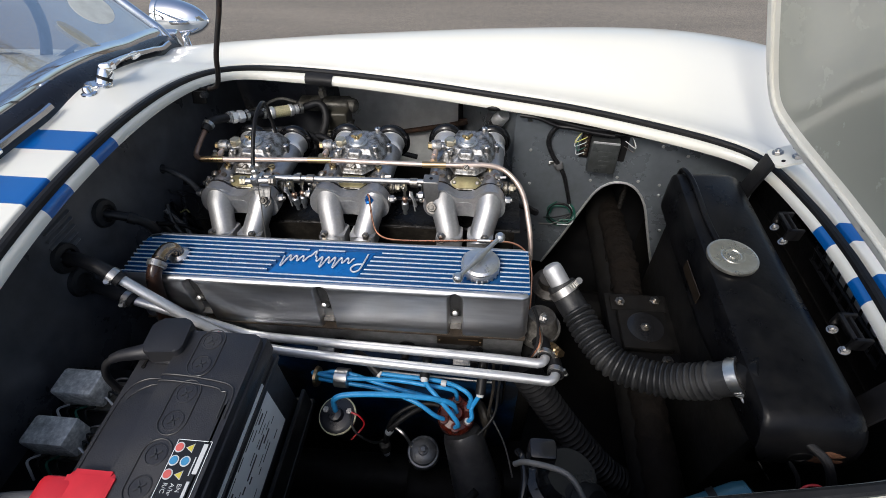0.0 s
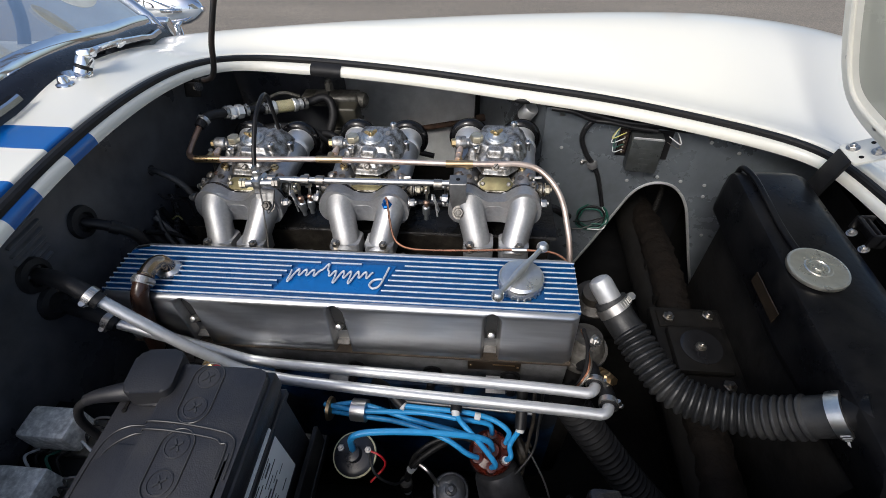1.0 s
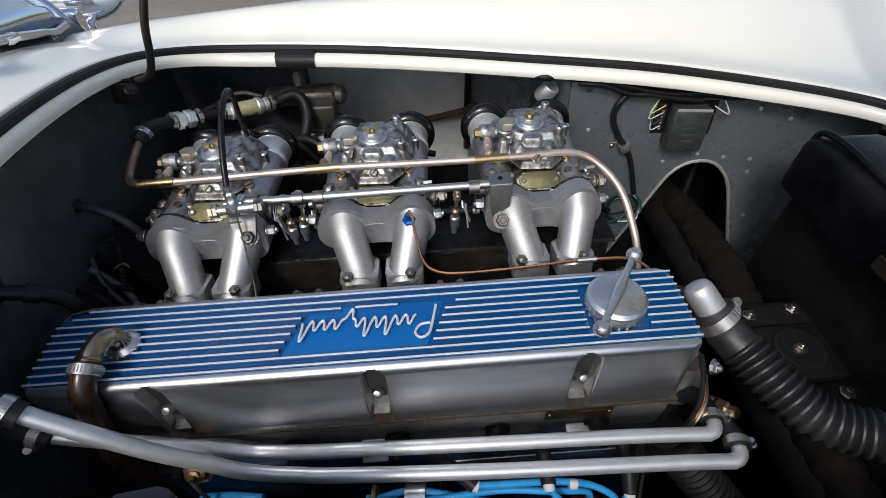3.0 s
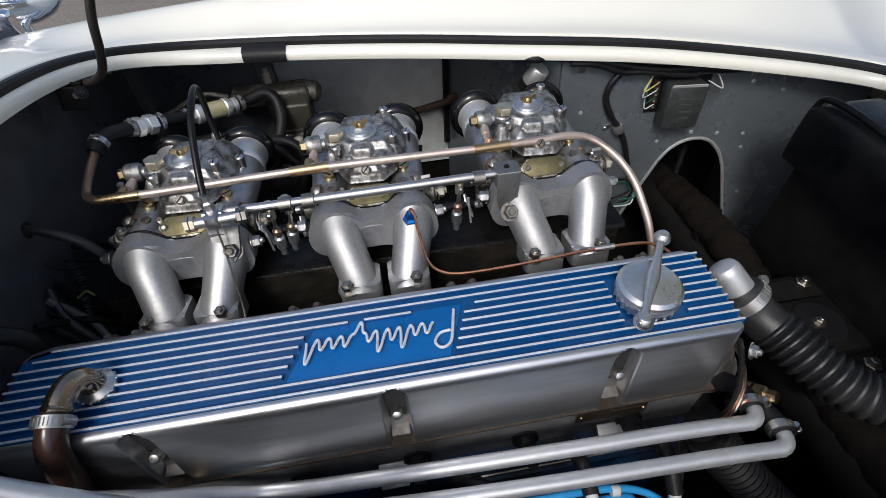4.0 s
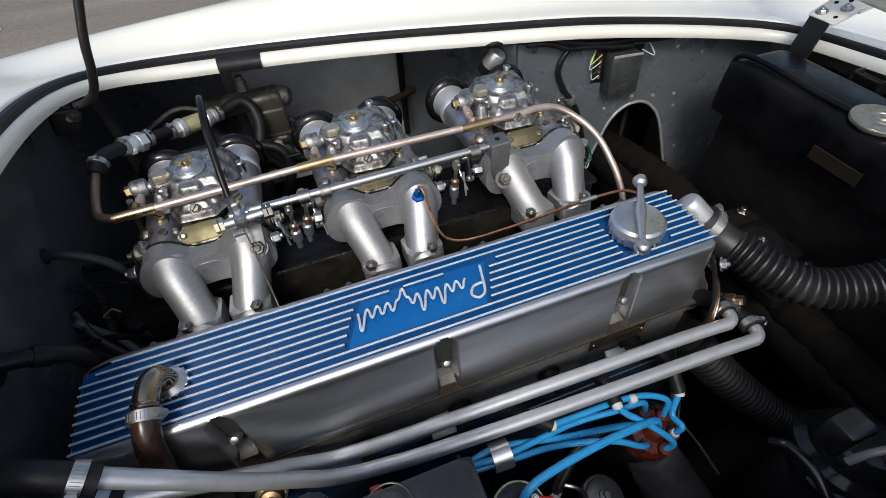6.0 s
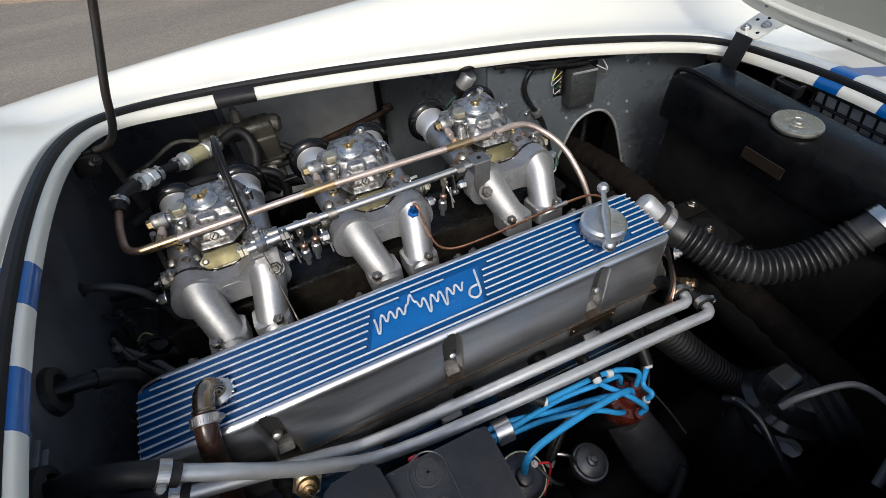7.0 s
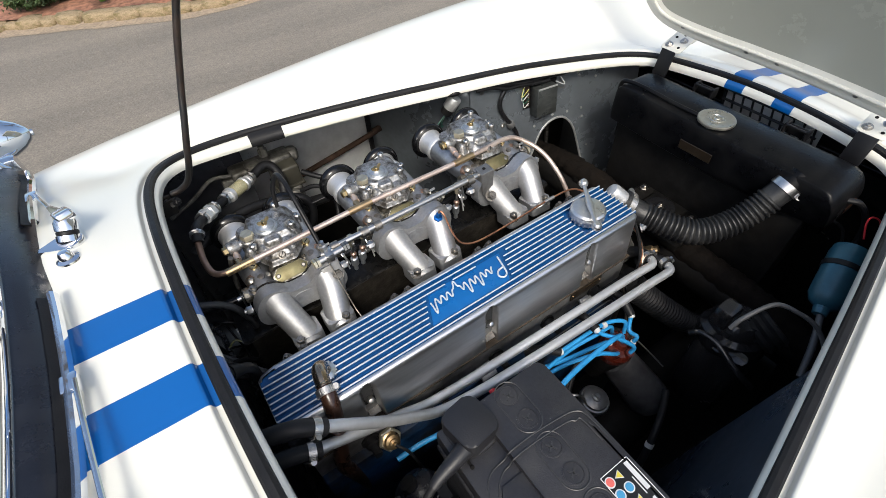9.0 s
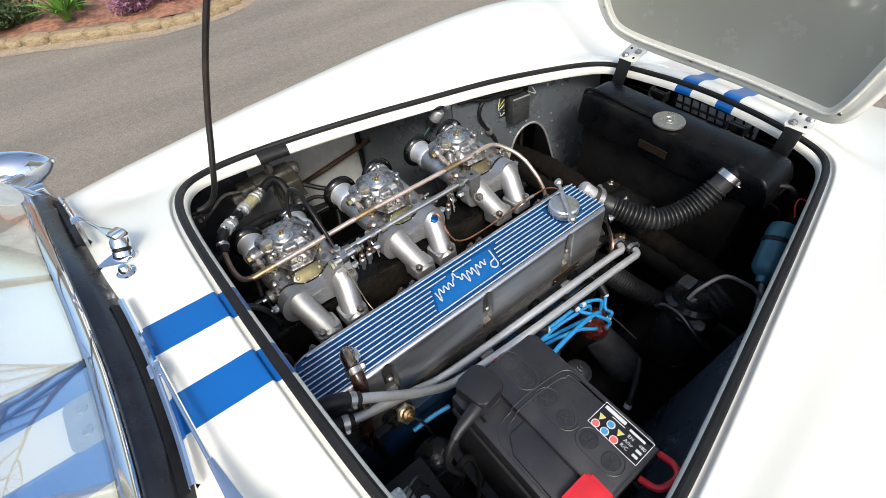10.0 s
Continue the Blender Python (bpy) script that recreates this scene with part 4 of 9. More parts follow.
def build_breather():
    b = thing("breather_elbow", "browned metal breather elbow with clipped hose on the rocker cover", "pipe")
    part("flange", joined(lathe([(0.0150, 0), (0.0150, 0.0040), (0.0125, 0.0052), (0.0100, 0.008)], (-0.4335, 0.4635, COV_Z - 0.003), (0, 0, 1), 24), *[box((-0.4335 + 0.0148 * math.cos(0.393 * k) - 0.0013, 0.4635 + 0.0148 * math.sin(0.393 * k) - 0.0013, COV_Z - 0.003), (-0.4335 + 0.0148 * math.cos(0.393 * k) + 0.0013, 0.4635 + 0.0148 * math.sin(0.393 * k) + 0.0013, COV_Z + 0.0014), 0.0005, 1) for k in range(16)]), M_CAP, b, "serrated pale ring")
    part("elbow", tube([(-0.4335, 0.4635, COV_Z), (-0.434, 0.4633, COV_Z + 0.009), (-0.4362, 0.461, COV_Z + 0.0172), (-0.439, 0.454, COV_Z + 0.0215), (-0.4410, 0.443, COV_Z + 0.0215), (-0.4425, 0.432, COV_Z + 0.0185)], 0.0096, 20, 5), M_BRONZE, b, "browned nickel elbow")
    part("elbow_bead", lathe([(0.0096, -0.0016), (0.0108, 0), (0.0096, 0.0016)], (-0.4422, 0.4365, COV_Z + 0.0198), (-0.13, -0.95, -0.28), 22), M_BRONZE, b)
    part("hose_clip", clamp_band((-0.4428, 0.4280, COV_Z + 0.0172), (-0.1, -0.93, -0.36), 0.0114, 0.009, (0.95, 0.1, 0.3)), M_STEEL, b, "steel hose clip")
    part("hose", tube([(-0.4424, 0.434, COV_Z + 0.019), (-0.4432, 0.422, COV_Z + 0.0145), (-0.446, 0.4115, COV_Z + 0.001), (-0.451, 0.4045, COV_Z - 0.033), (-0.460, 0.400, COV_Z - 0.08), (-0.466, 0.400, COV_Z - 0.13), (-0.458, 0.405, COV_Z - 0.19), (-0.45, 0.41, COV_Z - 0.27)], 0.0104, 18, 8), M_RUSTHOSE, b, "brown-black rubber hose")
    return b


build_breather()


# ---- induction ----
def build_manifold(dx, dy, dz):
    m = thing("inlet_manifold", "cast alloy twin-runner inlet manifold stub beneath a carburettor", "manifold", group="inlet manifolds")
    cx = -0.203
    for s in (-1, 1):
        xt, xb = cx + 0.004 + s * 0.0405, cx + 0.005 + s * 0.0262
        pts = [(xb, 0.565, 0.689), (xb, 0.572, 0.6945), (xb + (xt - xb) * 0.25, 0.585, 0.706), (xb + (xt - xb) * 0.6, 0.600, 0.719), (xb + (xt - xb) * 0.9, 0.614, 0.7305), (xt, 0.630, 0.739)]
        part("runner", sweep(smooth_path(pts, 6), lambda ss, u: 0.0203 + 0.0036 * u ** 4 + 0.0016 * math.exp(-(u / 0.10) ** 2), 32), M_CAST, m, "satin cast runner")
        foot = moved(prism([(px, py) for px, py in rounded(0.0440, 0.043, 0.0070)], 0, 0.024, 0.0028), Matrix.Translation((xb, 0.5735, 0.682)) @ Euler((radians(-12), 0, 0)).to_matrix().to_4x4())
        part("foot_flange", foot, M_CAST, m, "square foot flange")
        bx = xb - 0.0125 if s < 0 else xb + 0.0075
        part("foot_bolt", hexbolt((bx, 0.5605, 0.7055), (0, -0.2, 0.97), 0.0066, 0.010, stud=0.003), M_STEELDARK, m, "dirty hexagon bolt")
        part("foot_stain", lathe([(0.0105, 0), (0.0105, 0.0006)], (bx, 0.5605, 0.7053), (0, -0.2, 0.97), 16), M_CASTDIRT, m, "oily stain round the bolt")
    # contoured carburettor flange: two humps and a dip between them
    prof = [(0.0, 0.0135), (0.014, 0.0145), (0.026, 0.0225), (0.036, 0.0285), (0.050, 0.0285), (0.060, 0.022), (0.068, 0.009), (0.0705, -0.006), (0.067, -0.018), (0.058, -0.026), (0.042, -0.029), (0.026, -0.027), (0.014, -0.0235), (0.0, -0.0225)]
    half = smooth_path([(x, z, 0) for x, z in prof], 4)
    out = [(p.x, p.y) for p in half] + [(-p.x, p.y) for p in half[-2:0:-1]]
    tilt = Matrix.Translation((cx + 0.001, 0.6145, 0.7345)) @ Euler((radians(-97), 0, 0)).to_matrix().to_4x4()
    out = [(x, -y) for x, y in out]
    part("flange", moved(prism(out, 0.0, 0.0235, 0.0015), tilt), M_CAST, m, "contoured flange")
    # blue-grey patch stands in for shadow on the flange face
    part("web_shade", moved(prism([(px, py + 0.003) for px, py in rounded(0.030, 0.017, 0.008)], -0.0007, 0.0004), tilt), M_BARREL, m, "blue-grey patch painting the shadow between the runners")
    # gasket kept large and black so it also draws the gap's shadow
    part("gasket", moved(prism([(x * 0.985, y * 0.98) for x, y in out], 0.0235, 0.0285), tilt), M_BLACKGLOSS, m, "black insulating gasket that also paints the shadowed gap")
    part("joint", moved(prism([(x * 0.965, y * 0.88) for x, y in out], 0.0285, 0.0365, 0.0012), tilt), M_CARB, m, "carburettor mounting flange")
    for x, z in ((-0.071, 0.740), (0.071, 0.736)):
        part("flange_nut", hexbolt((cx + x, 0.629, z), (math.copysign(1, x), 0, 0.1), 0.0065, 0.009), M_STEEL, m)
    m.matrix_basis = Matrix.Translation((dx, dy, dz))
    return m


OFFS = [(-0.2015, -0.0035, -0.005), (0.0, 0.0, 0.0), (0.2015, 0.0035, 0.004)]
man = build_manifold(*OFFS[1])
for o in (OFFS[0], OFFS[2]):
    copy_thing(man, Matrix.Translation(o))


def cast_top(features, x0, x1, y0, y1, low, step=0.00075, blend=0.0006):
    """One cast surface: rounded lands of given outline, height and flank width, filleted together."""
    gx = np.arange(x0, x1 + step / 2, step)
    gy = np.arange(y0, y1 + step / 2, step)
    X, Y = np.meshgrid(gx, gy, indexing="ij")
    total = np.full(X.shape, np.exp(0.0))
    for outline, top, drop, flank in features:
        near = np.full(X.shape, 1e9)
        inside = np.zeros(X.shape, bool)
        for (ax, ay), (bx, by) in zip(outline, outline[1:] + outline[:1]):
            ex, ey = bx - ax, by - ay
            t = np.clip(((X - ax) * ex + (Y - ay) * ey) / (ex * ex + ey * ey), 0, 1)
            near = np.minimum(near, np.hypot(X - ax - t * ex, Y - ay - t * ey))
            if ay != by:
                inside ^= ((ay > Y) != (by > Y)) & (X < (bx - ax) * (Y - ay) / (by - ay) + ax)
        u = np.clip(np.where(inside, near, -near) / flank + 0.5, 0, 1)
        h = np.where(u > 0, max(0.0, top - low - drop) + drop * u * u * (3 - 2 * u), 0.0)
        total += np.exp(h / blend) - 1
    Z = low + blend * np.log(total)
    for _ in range(4):
        P = np.pad(Z, 1, mode="edge")
        Z = (4 * P[1:-1, 1:-1] + 2 * (P[:-2, 1:-1] + P[2:, 1:-1] + P[1:-1, :-2] + P[1:-1, 2:]) + P[:-2, :-2] + P[2:, 2:] + P[:-2, 2:] + P[2:, :-2]) / 16
    bm = bmesh.new()
    seen = {}
    def vert(i, j):
        if (i, j) not in seen:
            seen[i, j] = bm.verts.new((X[i, j], Y[i, j], Z[i, j]))
        return seen[i, j]
    for i in range(len(gx) - 1):
        for j in range(len(gy) - 1):
            if Z[i:i + 2, j:j + 2].max() > low + 0.0004:
                bm.faces.new((vert(i, j), vert(i + 1, j), vert(i + 1, j + 1), vert(i, j + 1)))
    return bm


def build_carb():
    c = thing("carburettor", "oily die-cast twin-choke side-draught carburettor with brass fittings", "carburettor", group="three carburettors")
    cx = -0.203
    for s in (-1, 1):
        x = cx + s * 0.045
        part("barrel", lathe([(0.0190, 0), (0.0190, 0.030), (0.0212, 0.045), (0.0226, 0.085), (0.0232, 0.1), (0.0240, 0.122), (0.0225, 0.14)], (x, 0.648, 0.7385), (0, 1, -0.03), 32), M_BARREL, c, "smooth blue-grey choke barrel")
        part("barrel_lug", joined(moved(prism([(-0.011, -0.012), (0.011, -0.012), (0.005, 0.016), (-0.005, 0.016)], 0, 0.012, 0.003), Matrix.Translation((x + s * 0.004, 0.750, 0.751)) @ Euler((radians(62), 0, 0)).to_matrix().to_4x4()),
             rod((x + s * 0.004, 0.745, 0.756), (x + s * 0.004, 0.762, 0.756), 0.005, 12)), M_CARB, c, "triangular cast lug")
        part("ram_pipe", lathe([(0.0243, -0.020), (0.0256, -0.018), (0.0256, -0.010), (0.0240, -0.008), (0.0240, 0.004), (0.0246, 0.011), (0.0262, 0.017), (0.0290, 0.0205), (0.028, 0.022), (0.0225, 0.016), (0.020, 0.004)], (x, 0.787, 0.7345), (0, 1, -0.03), 32), M_RAM, c, "bright ram pipe")
        part("rim_seal", lathe([(0.0265, 0.0165), (0.0315, 0.0150), (0.0350, 0.0175), (0.0366, 0.0220), (0.0360, 0.0275), (0.0325, 0.0310), (0.0280, 0.0295), (0.0255, 0.0240)], (x, 0.787, 0.7345), (0, 1, -0.03), 36), M_RING, c, "glossy black ram pipe ring")
    # float chamber body and jet block
    skirt = [(-0.0265, 0.716), (-0.0255, 0.6930), (-0.0150, 0.6725), (0.0150, 0.6705), (0.0300, 0.6850), (0.0355, 0.705), (0.0455, 0.722), (0.0470, 0.768), (0.0420, 0.7745), (-0.034, 0.7745), (-0.039, 0.769), (-0.039, 0.718)]
    part("body", joined(prism([(cx + x * 0.88, 0.722 + (y - 0.722) * 0.90) for x, y in skirt], 0.712, 0.7640, 0.001),
                        box((cx - 0.047, 0.70, 0.712), (cx + 0.047, 0.765, 0.748), 0.007),
                        box((cx - 0.026, 0.662, 0.715), (cx + 0.026, 0.69, 0.746), 0.005)), M_CARBDIRT, c, "dirty die-cast body")
    # lid: one casting with lipped skirt, pillowed front step, nose block and flat far deck
    def grown(outline, d):
        mx, my = sum(p[0] for p in outline) / len(outline), sum(p[1] for p in outline) / len(outline)
        return [(x + math.copysign(min(d, abs(x - mx)), x - mx), y + math.copysign(min(d, abs(y - my)), y - my)) for x, y in outline]
    front = [(-0.0225, 0.716), (-0.0222, 0.6945), (-0.0128, 0.6770), (0.0135, 0.6752), (0.0270, 0.6885), (0.0315, 0.707), (0.0315, 0.716)]
    deck = [(-0.0225, 0.7095), (-0.0150, 0.7045), (0.0290, 0.7020), (0.0300, 0.7085), (0.0270, 0.7120), (0.0285, 0.7175), (0.0350, 0.7195), (0.0405, 0.7225), (0.0415, 0.765), (0.0350, 0.7710), (-0.0205, 0.7710), (-0.0245, 0.760), (-0.0280, 0.735), (-0.0275, 0.715)]
    nose = [(-0.0130, 0.7080), (-0.0138, 0.6985), (-0.0100, 0.6945), (0.0085, 0.6930), (0.0118, 0.6965), (0.0118, 0.7080)]
    pillow_a = [(-0.0225, 0.7120), (-0.0235, 0.7010), (-0.0190, 0.6925), (-0.0125, 0.6900), (-0.0100, 0.7060)]
    pillow_b = [(0.0100, 0.7060), (0.0120, 0.6880), (0.0205, 0.6845), (0.0275, 0.6935), (0.0295, 0.7060)]
    brow = [(-0.0120, 0.6880), (-0.0085, 0.6800), (0.0100, 0.6790), (0.0140, 0.6870)]
    shoulder = [(0.0395, 0.7240), (0.0455, 0.7265), (0.0468, 0.766), (0.0425, 0.7715), (0.0375, 0.770)]
    lobe = [(-0.0440, 0.7110), (-0.0440, 0.7035), (-0.0395, 0.6985), (-0.0320, 0.6985), (-0.0285, 0.7025), (-0.0285, 0.7120), (-0.0330, 0.7150), (-0.0400, 0.7150)]
    screw_pad = [(0.0300, 0.7180), (0.0285, 0.7120), (0.0320, 0.7065), (0.0385, 0.7070), (0.0415, 0.7120), (0.0400, 0.7190)]
    neck = [(-0.0350, 0.7160), (-0.0330, 0.7060), (-0.0200, 0.7060), (-0.0200, 0.7160)]
    back_lump = [(0.012, 0.768), (0.030, 0.768), (0.031, 0.778), (0.011, 0.778)]
    lands = [(skirt, 0.7655, 0.0060, 0.0020), (grown(skirt, -0.0022), 0.7675, 0.0030, 0.0030), (front, 0.7735, 0.0065, 0.0060), (pillow_a, 0.7775, 0.0060, 0.0110), (pillow_b, 0.7772, 0.0060, 0.0110), (brow, 0.7750, 0.0030, 0.0060), (deck, 0.7852, 0.0120, 0.0085), (nose, 0.7840, 0.0110, 0.0050), (shoulder, 0.7795, 0.0130, 0.0080), (lobe, 0.7790, 0.0160, 0.0100), (screw_pad, 0.7780, 0.0110, 0.0070), (neck, 0.7735, 0.0090, 0.0080), (back_lump, 0.7775, 0.0130, 0.0080)]
    part("float_lid", moved(cast_top(lands, -0.052, 0.052, 0.664, 0.782, 0.7595), Matrix.Translation((cx, 0, 0))), M_CARB, c, "float chamber lid casting", smooth=75)
    # plain raised mark and bars on the deck
    mk = Matrix.Translation((cx + 0.0235, 0.7475, 0.7855)) @ Euler((0, 0, radians(-8))).to_matrix().to_4x4()
    part("deck_mark", joined(*[moved(box(a, b), mk) for a, b in (((-0.006, -0.007, 0), (-0.004, 0.007, 0.0007)), ((0.004, -0.007, 0), (0.006, 0.007, 0.0007)), ((-0.004, -0.001, 0), (0.004, 0.001, 0.0007)), ((-0.003, 0.003, 0), (0.003, 0.005, 0.0007)), ((-0.003, -0.006, 0), (0.003, -0.004, 0.0007)))]), M_CARB, c, "raised plain mark")
    part("deck_bars", joined(*[box((cx - 0.002 + 0.0045 * k, 0.7075, 0.7852), (cx + 0.0012 + 0.0045 * k, 0.7105, 0.7861)) for k in range(4)]), M_CARB, c)
    # jet cover disc with wing nut
    jc = part("jet_cover", lathe([(0.0182, 0), (0.0182, 0.0022), (0.0165, 0.0038), (0.0156, 0.0038), (0.0142, 0.0030), (0.0130, 0.0052), (0.0085, 0.0068), (0.0062, 0.0085), (0, 0.0085)], (cx + 0.0005, 0.7285, 0.7852), (0, -0.03, 1), 36), M_DISC, c, "round jet inspection cover")
    nut = [lathe([(0.0052, 0), (0.0046, 0.004), (0.0034, 0.0065), (0, 0.007)], (cx, 0.7285, 0.7925), (0, 0, 1), 14)]
    for s in (-1, 1):
        wing = moved(prism([(0.001, -0.0012), (0.0055, -0.0022), (0.0098, 0.0008), (0.0105, 0.0042), (0.0075, 0.0052), (0.0035, 0.0035)], -0.0013, 0.0013, 0.0006), Euler((radians(90), 0, 0)).to_matrix().to_4x4())
        nut.append(moved(wing, Matrix.Translation((cx, 0.7285, 0.7965)) @ Euler((0, 0, radians(15 if s > 0 else 195))).to_matrix().to_4x4()))
    part("wing_nut", joined(*nut), M_BRASS, jc, "brass wing nut")
    # fuel filter cap and banjo
    part("filter_boss", lathe([(0.0125, 0), (0.0125, 0.010), (0.0135, 0.012), (0.0135, 0.017), (0.012, 0.0185)], (cx - 0.0305, 0.7235, 0.7665), (0, 0, 1), 24), M_CARB, c, "filter boss")
    part("filter_cap", lathe([(0.0106, 0), (0.0106, 0.0070), (0.0094, 0.0088), (0, 0.0090)], (cx - 0.0305, 0.7235, 0.7855), (0, 0, 1), 6), M_BRASSPALE, c, "pale brass hexagon cap")
    part("banjo", joined(lathe([(0.0098, 0), (0.0108, 0.003), (0.0108, 0.014), (0.0092, 0.017)], (cx - 0.0475, 0.7235, 0.7795), (-1, -0.1, 0.02), 20), lathe([(0.0078, 0), (0.0062, 0.008), (0.0062, 0.014), (0.0082, 0.0165)], (cx - 0.0335, 0.7235, 0.7785), (-1, -0.05, 0.02), 16)), M_CARB, c, "fuel inlet banjo")
    part("banjo_bolt", lathe([(0.0078, 0), (0.0078, 0.0012), (0.0066, 0.0013), (0.0066, 0.0060), (0.0055, 0.0072), (0, 0.0072)], (cx - 0.0642, 0.7218, 0.780), (-1, -0.1, 0.02), 6), M_BRASS, c, "brass banjo bolt")
    part("feed_pipe", joined(tube([(cx - 0.056, 0.717, 0.777), (cx - 0.057, 0.704, 0.774), (cx - 0.0585, 0.690, 0.7735), (cx - 0.059, 0.682, 0.775)], 0.0044, 12, 5), rod((cx - 0.0565, 0.708, 0.775), (cx - 0.0575, 0.698, 0.774), 0.0056, 12)), M_COPPER, c, "short copper feed pipe")
    # progression cover plate: yellow passivated, six sided
    pl = [(-0.0235, -0.0095), (0.0215, -0.0095), (0.0265, 0.002), (0.018, 0.0115), (-0.017, 0.0115), (-0.0255, 0.003)]
    part("cover_plate", moved(prism(pl, 0, 0.0022, 0.0006), Matrix.Translation((cx + 0.002, 0.6525, 0.7515)) @ Euler((radians(38), 0, 0)).to_matrix().to_4x4()), M_GOLD, c, "olive passivated cover plate")
    part("plate_bed", moved(prism([(x * 1.12, y * 1.15 - 0.001) for x, y in pl], -0.012, 0.0002, 0.001), Matrix.Translation((cx + 0.002, 0.6525, 0.7515)) @ Euler((radians(38), 0, 0)).to_matrix().to_4x4()), M_CARBDIRT, c)
    for dx in (-0.0185, 0.0215):
        part("plate_screw", lathe([(0.0034, 0), (0.0034, 0.002), (0.0022, 0.003), (0, 0.003)], (cx + dx, 0.6515, 0.7535), (0, -0.6, 0.8), 12), M_STEELDARK, c)
    part("front_screw", joined(lathe([(0.0052, 0), (0.0052, 0.003), (0.0038, 0.0048), (0, 0.005)], (cx + 0.001, 0.6735, 0.7695), (0, -0.55, 0.83), 16), lathe([(0.0065, -0.008), (0.0065, 0)], (cx + 0.001, 0.6735, 0.7695), (0, -0.55, 0.83), 16)), M_STEELDARK, c, "slotted front screw")
    part("screw_slot", moved(box((-0.0045, -0.0005, 0), (0.0045, 0.0005, 0.0004)), frame_to(Vector((cx + 0.001, 0.6735, 0.7695)) + Vector((0, -0.55, 0.83)) * 0.005, (0, -0.55, 0.83)) @ Euler((0, 0, radians(50))).to_matrix().to_4x4()), M_SOOTSHADE, c)
    # upright lid screws
    for dx, y, z, h in ((0.0295, 0.7685, 0.7800, 0.010), (0.0355, 0.7120, 0.7770, 0.011), (0.0535, 0.744, 0.757, 0.013), (-0.0300, 0.7035, 0.7765, 0.009), (-0.034, 0.7475, 0.7675, 0.006)):
        part("lid_screw", lathe([(0.0042, 0), (0.0042, h - 0.004), (0.0054, h - 0.0035), (0.0054, h), (0.0035, h + 0.0015), (0, h + 0.0015)], (cx + dx, y, z), (0, -0.03, 1), 14), M_STEEL, c, "raised lid screw")
        part("screw_slot", moved(box((-0.0046, -0.0005, h + 0.0012), (0.0046, 0.0005, h + 0.0018)), Matrix.Translation((cx + dx, y, z)) @ Euler((0, 0, 31 * dx * 50)).to_matrix().to_4x4()), M_SOOTSHADE, c)
    for s in (-1, 1):
        xx = cx + s * 0.0385
        prof = [(0.0062, 0), (0.0062, 0.005)]
        for k in range(4):
            prof += [(0.0036, 0.0055 + 0.0025 * k), (0.0050, 0.0067 + 0.0025 * k)]
        prof += [(0.0034, 0.0158), (0.0034, 0.018), (0.0056, 0.0185), (0.0056, 0.0215), (0, 0.0225)]
        part("mixture_screw", lathe(prof, (xx, 0.667, 0.736), (s * 0.1, -0.12, 0.98), 16), M_STEELDARK, c, "sprung mixture screw")
        part("jet_plug", lathe([(0.0062, 0), (0.0062, 0.004), (0.0052, 0.0055), (0, 0.0055)], (cx + s * 0.0425, 0.690, 0.7565), (s * 0.2, -0.25, 0.94), 14), M_BRASS, c, "slotted brass jet plug")
        part("plug_slot", moved(box((-0.005, -0.0006, 0), (0.005, 0.0006, 0.0004)), frame_to(Vector((cx + s * 0.0425, 0.690, 0.7565)) + Vector((s * 0.2, -0.25, 0.94)).normalized() * 0.0055, (s * 0.2, -0.25, 0.94))), M_SOOTSHADE, c)
        part("jet_lug", joined(box((cx + s * 0.0425 - 0.0085, 0.680, 0.733), (cx + s * 0.0425 + 0.0085, 0.700, 0.757), 0.004), box((cx + s * 0.042 - 0.009, 0.655, 0.722), (cx + s * 0.042 + 0.009, 0.678, 0.741), 0.005)), M_CARBDIRT, c, "cast jet lug")
        part("sync_screw", lathe([(0.005, 0), (0.005, 0.005), (0.0068, 0.006), (0.0068, 0.010), (0.0035, 0.012), (0, 0.012)], (cx + s * 0.054, 0.666, 0.752), (s * 0.35, -0.3, 0.9), 6), M_STEELDARK, c)
        part("plate_nut", hexbolt((cx + s * 0.058, 0.648, 0.7545), (0, -0.2, 0.97), 0.0062, 0.007, stud=0.004), M_STEELDARK, c, "flange stud nut")
        part("plug_column", joined(lathe([(0.0072, 0), (0.0072, 0.020), (0.0066, 0.022)], (cx + s * 0.0425, 0.692, 0.7345), (s * 0.2, -0.25, 0.94), 14), lathe([(0.0052, 0), (0.0052, 0.022), (0.003, 0.024)], (cx + s * 0.0300, 0.6745, 0.728), (0, -0.2, 0.98), 12)), M_CARBDIRT, c, "cast jet column")
        part("stud_bush", lathe([(0.0088, -0.006), (0.0098, -0.004), (0.0088, -0.002), (0.0098, 0.0), (0.0088, 0.002), (0.0098, 0.004), (0.0086, 0.006)], (cx + s * 0.0535, 0.672, 0.7475), (0.1 * s, 1, -0.25), 18), M_COPPERBROWN, c, "ribbed brown bush")
        part("side_boss", lathe([(0.011, 0), (0.012, 0.004), (0.012, 0.011), (0.0085, 0.013)], (cx + s * 0.062, 0.660, 0.7385), (s, 0, 0), 20), M_CARBDIRT, c, "spindle boss")
    # throttle spindle end with lever between the carburettors
    part("spindle", rod((cx - 0.084, 0.660, 0.7385), (cx + 0.086, 0.660, 0.7385), 0.0042, 12), M_STEEL, c, "throttle spindle")
    part("spindle_nut", hexbolt((cx + 0.078, 0.660, 0.7385), (1, 0, 0), 0.0078, 0.008), M_BRASSPALE, c)
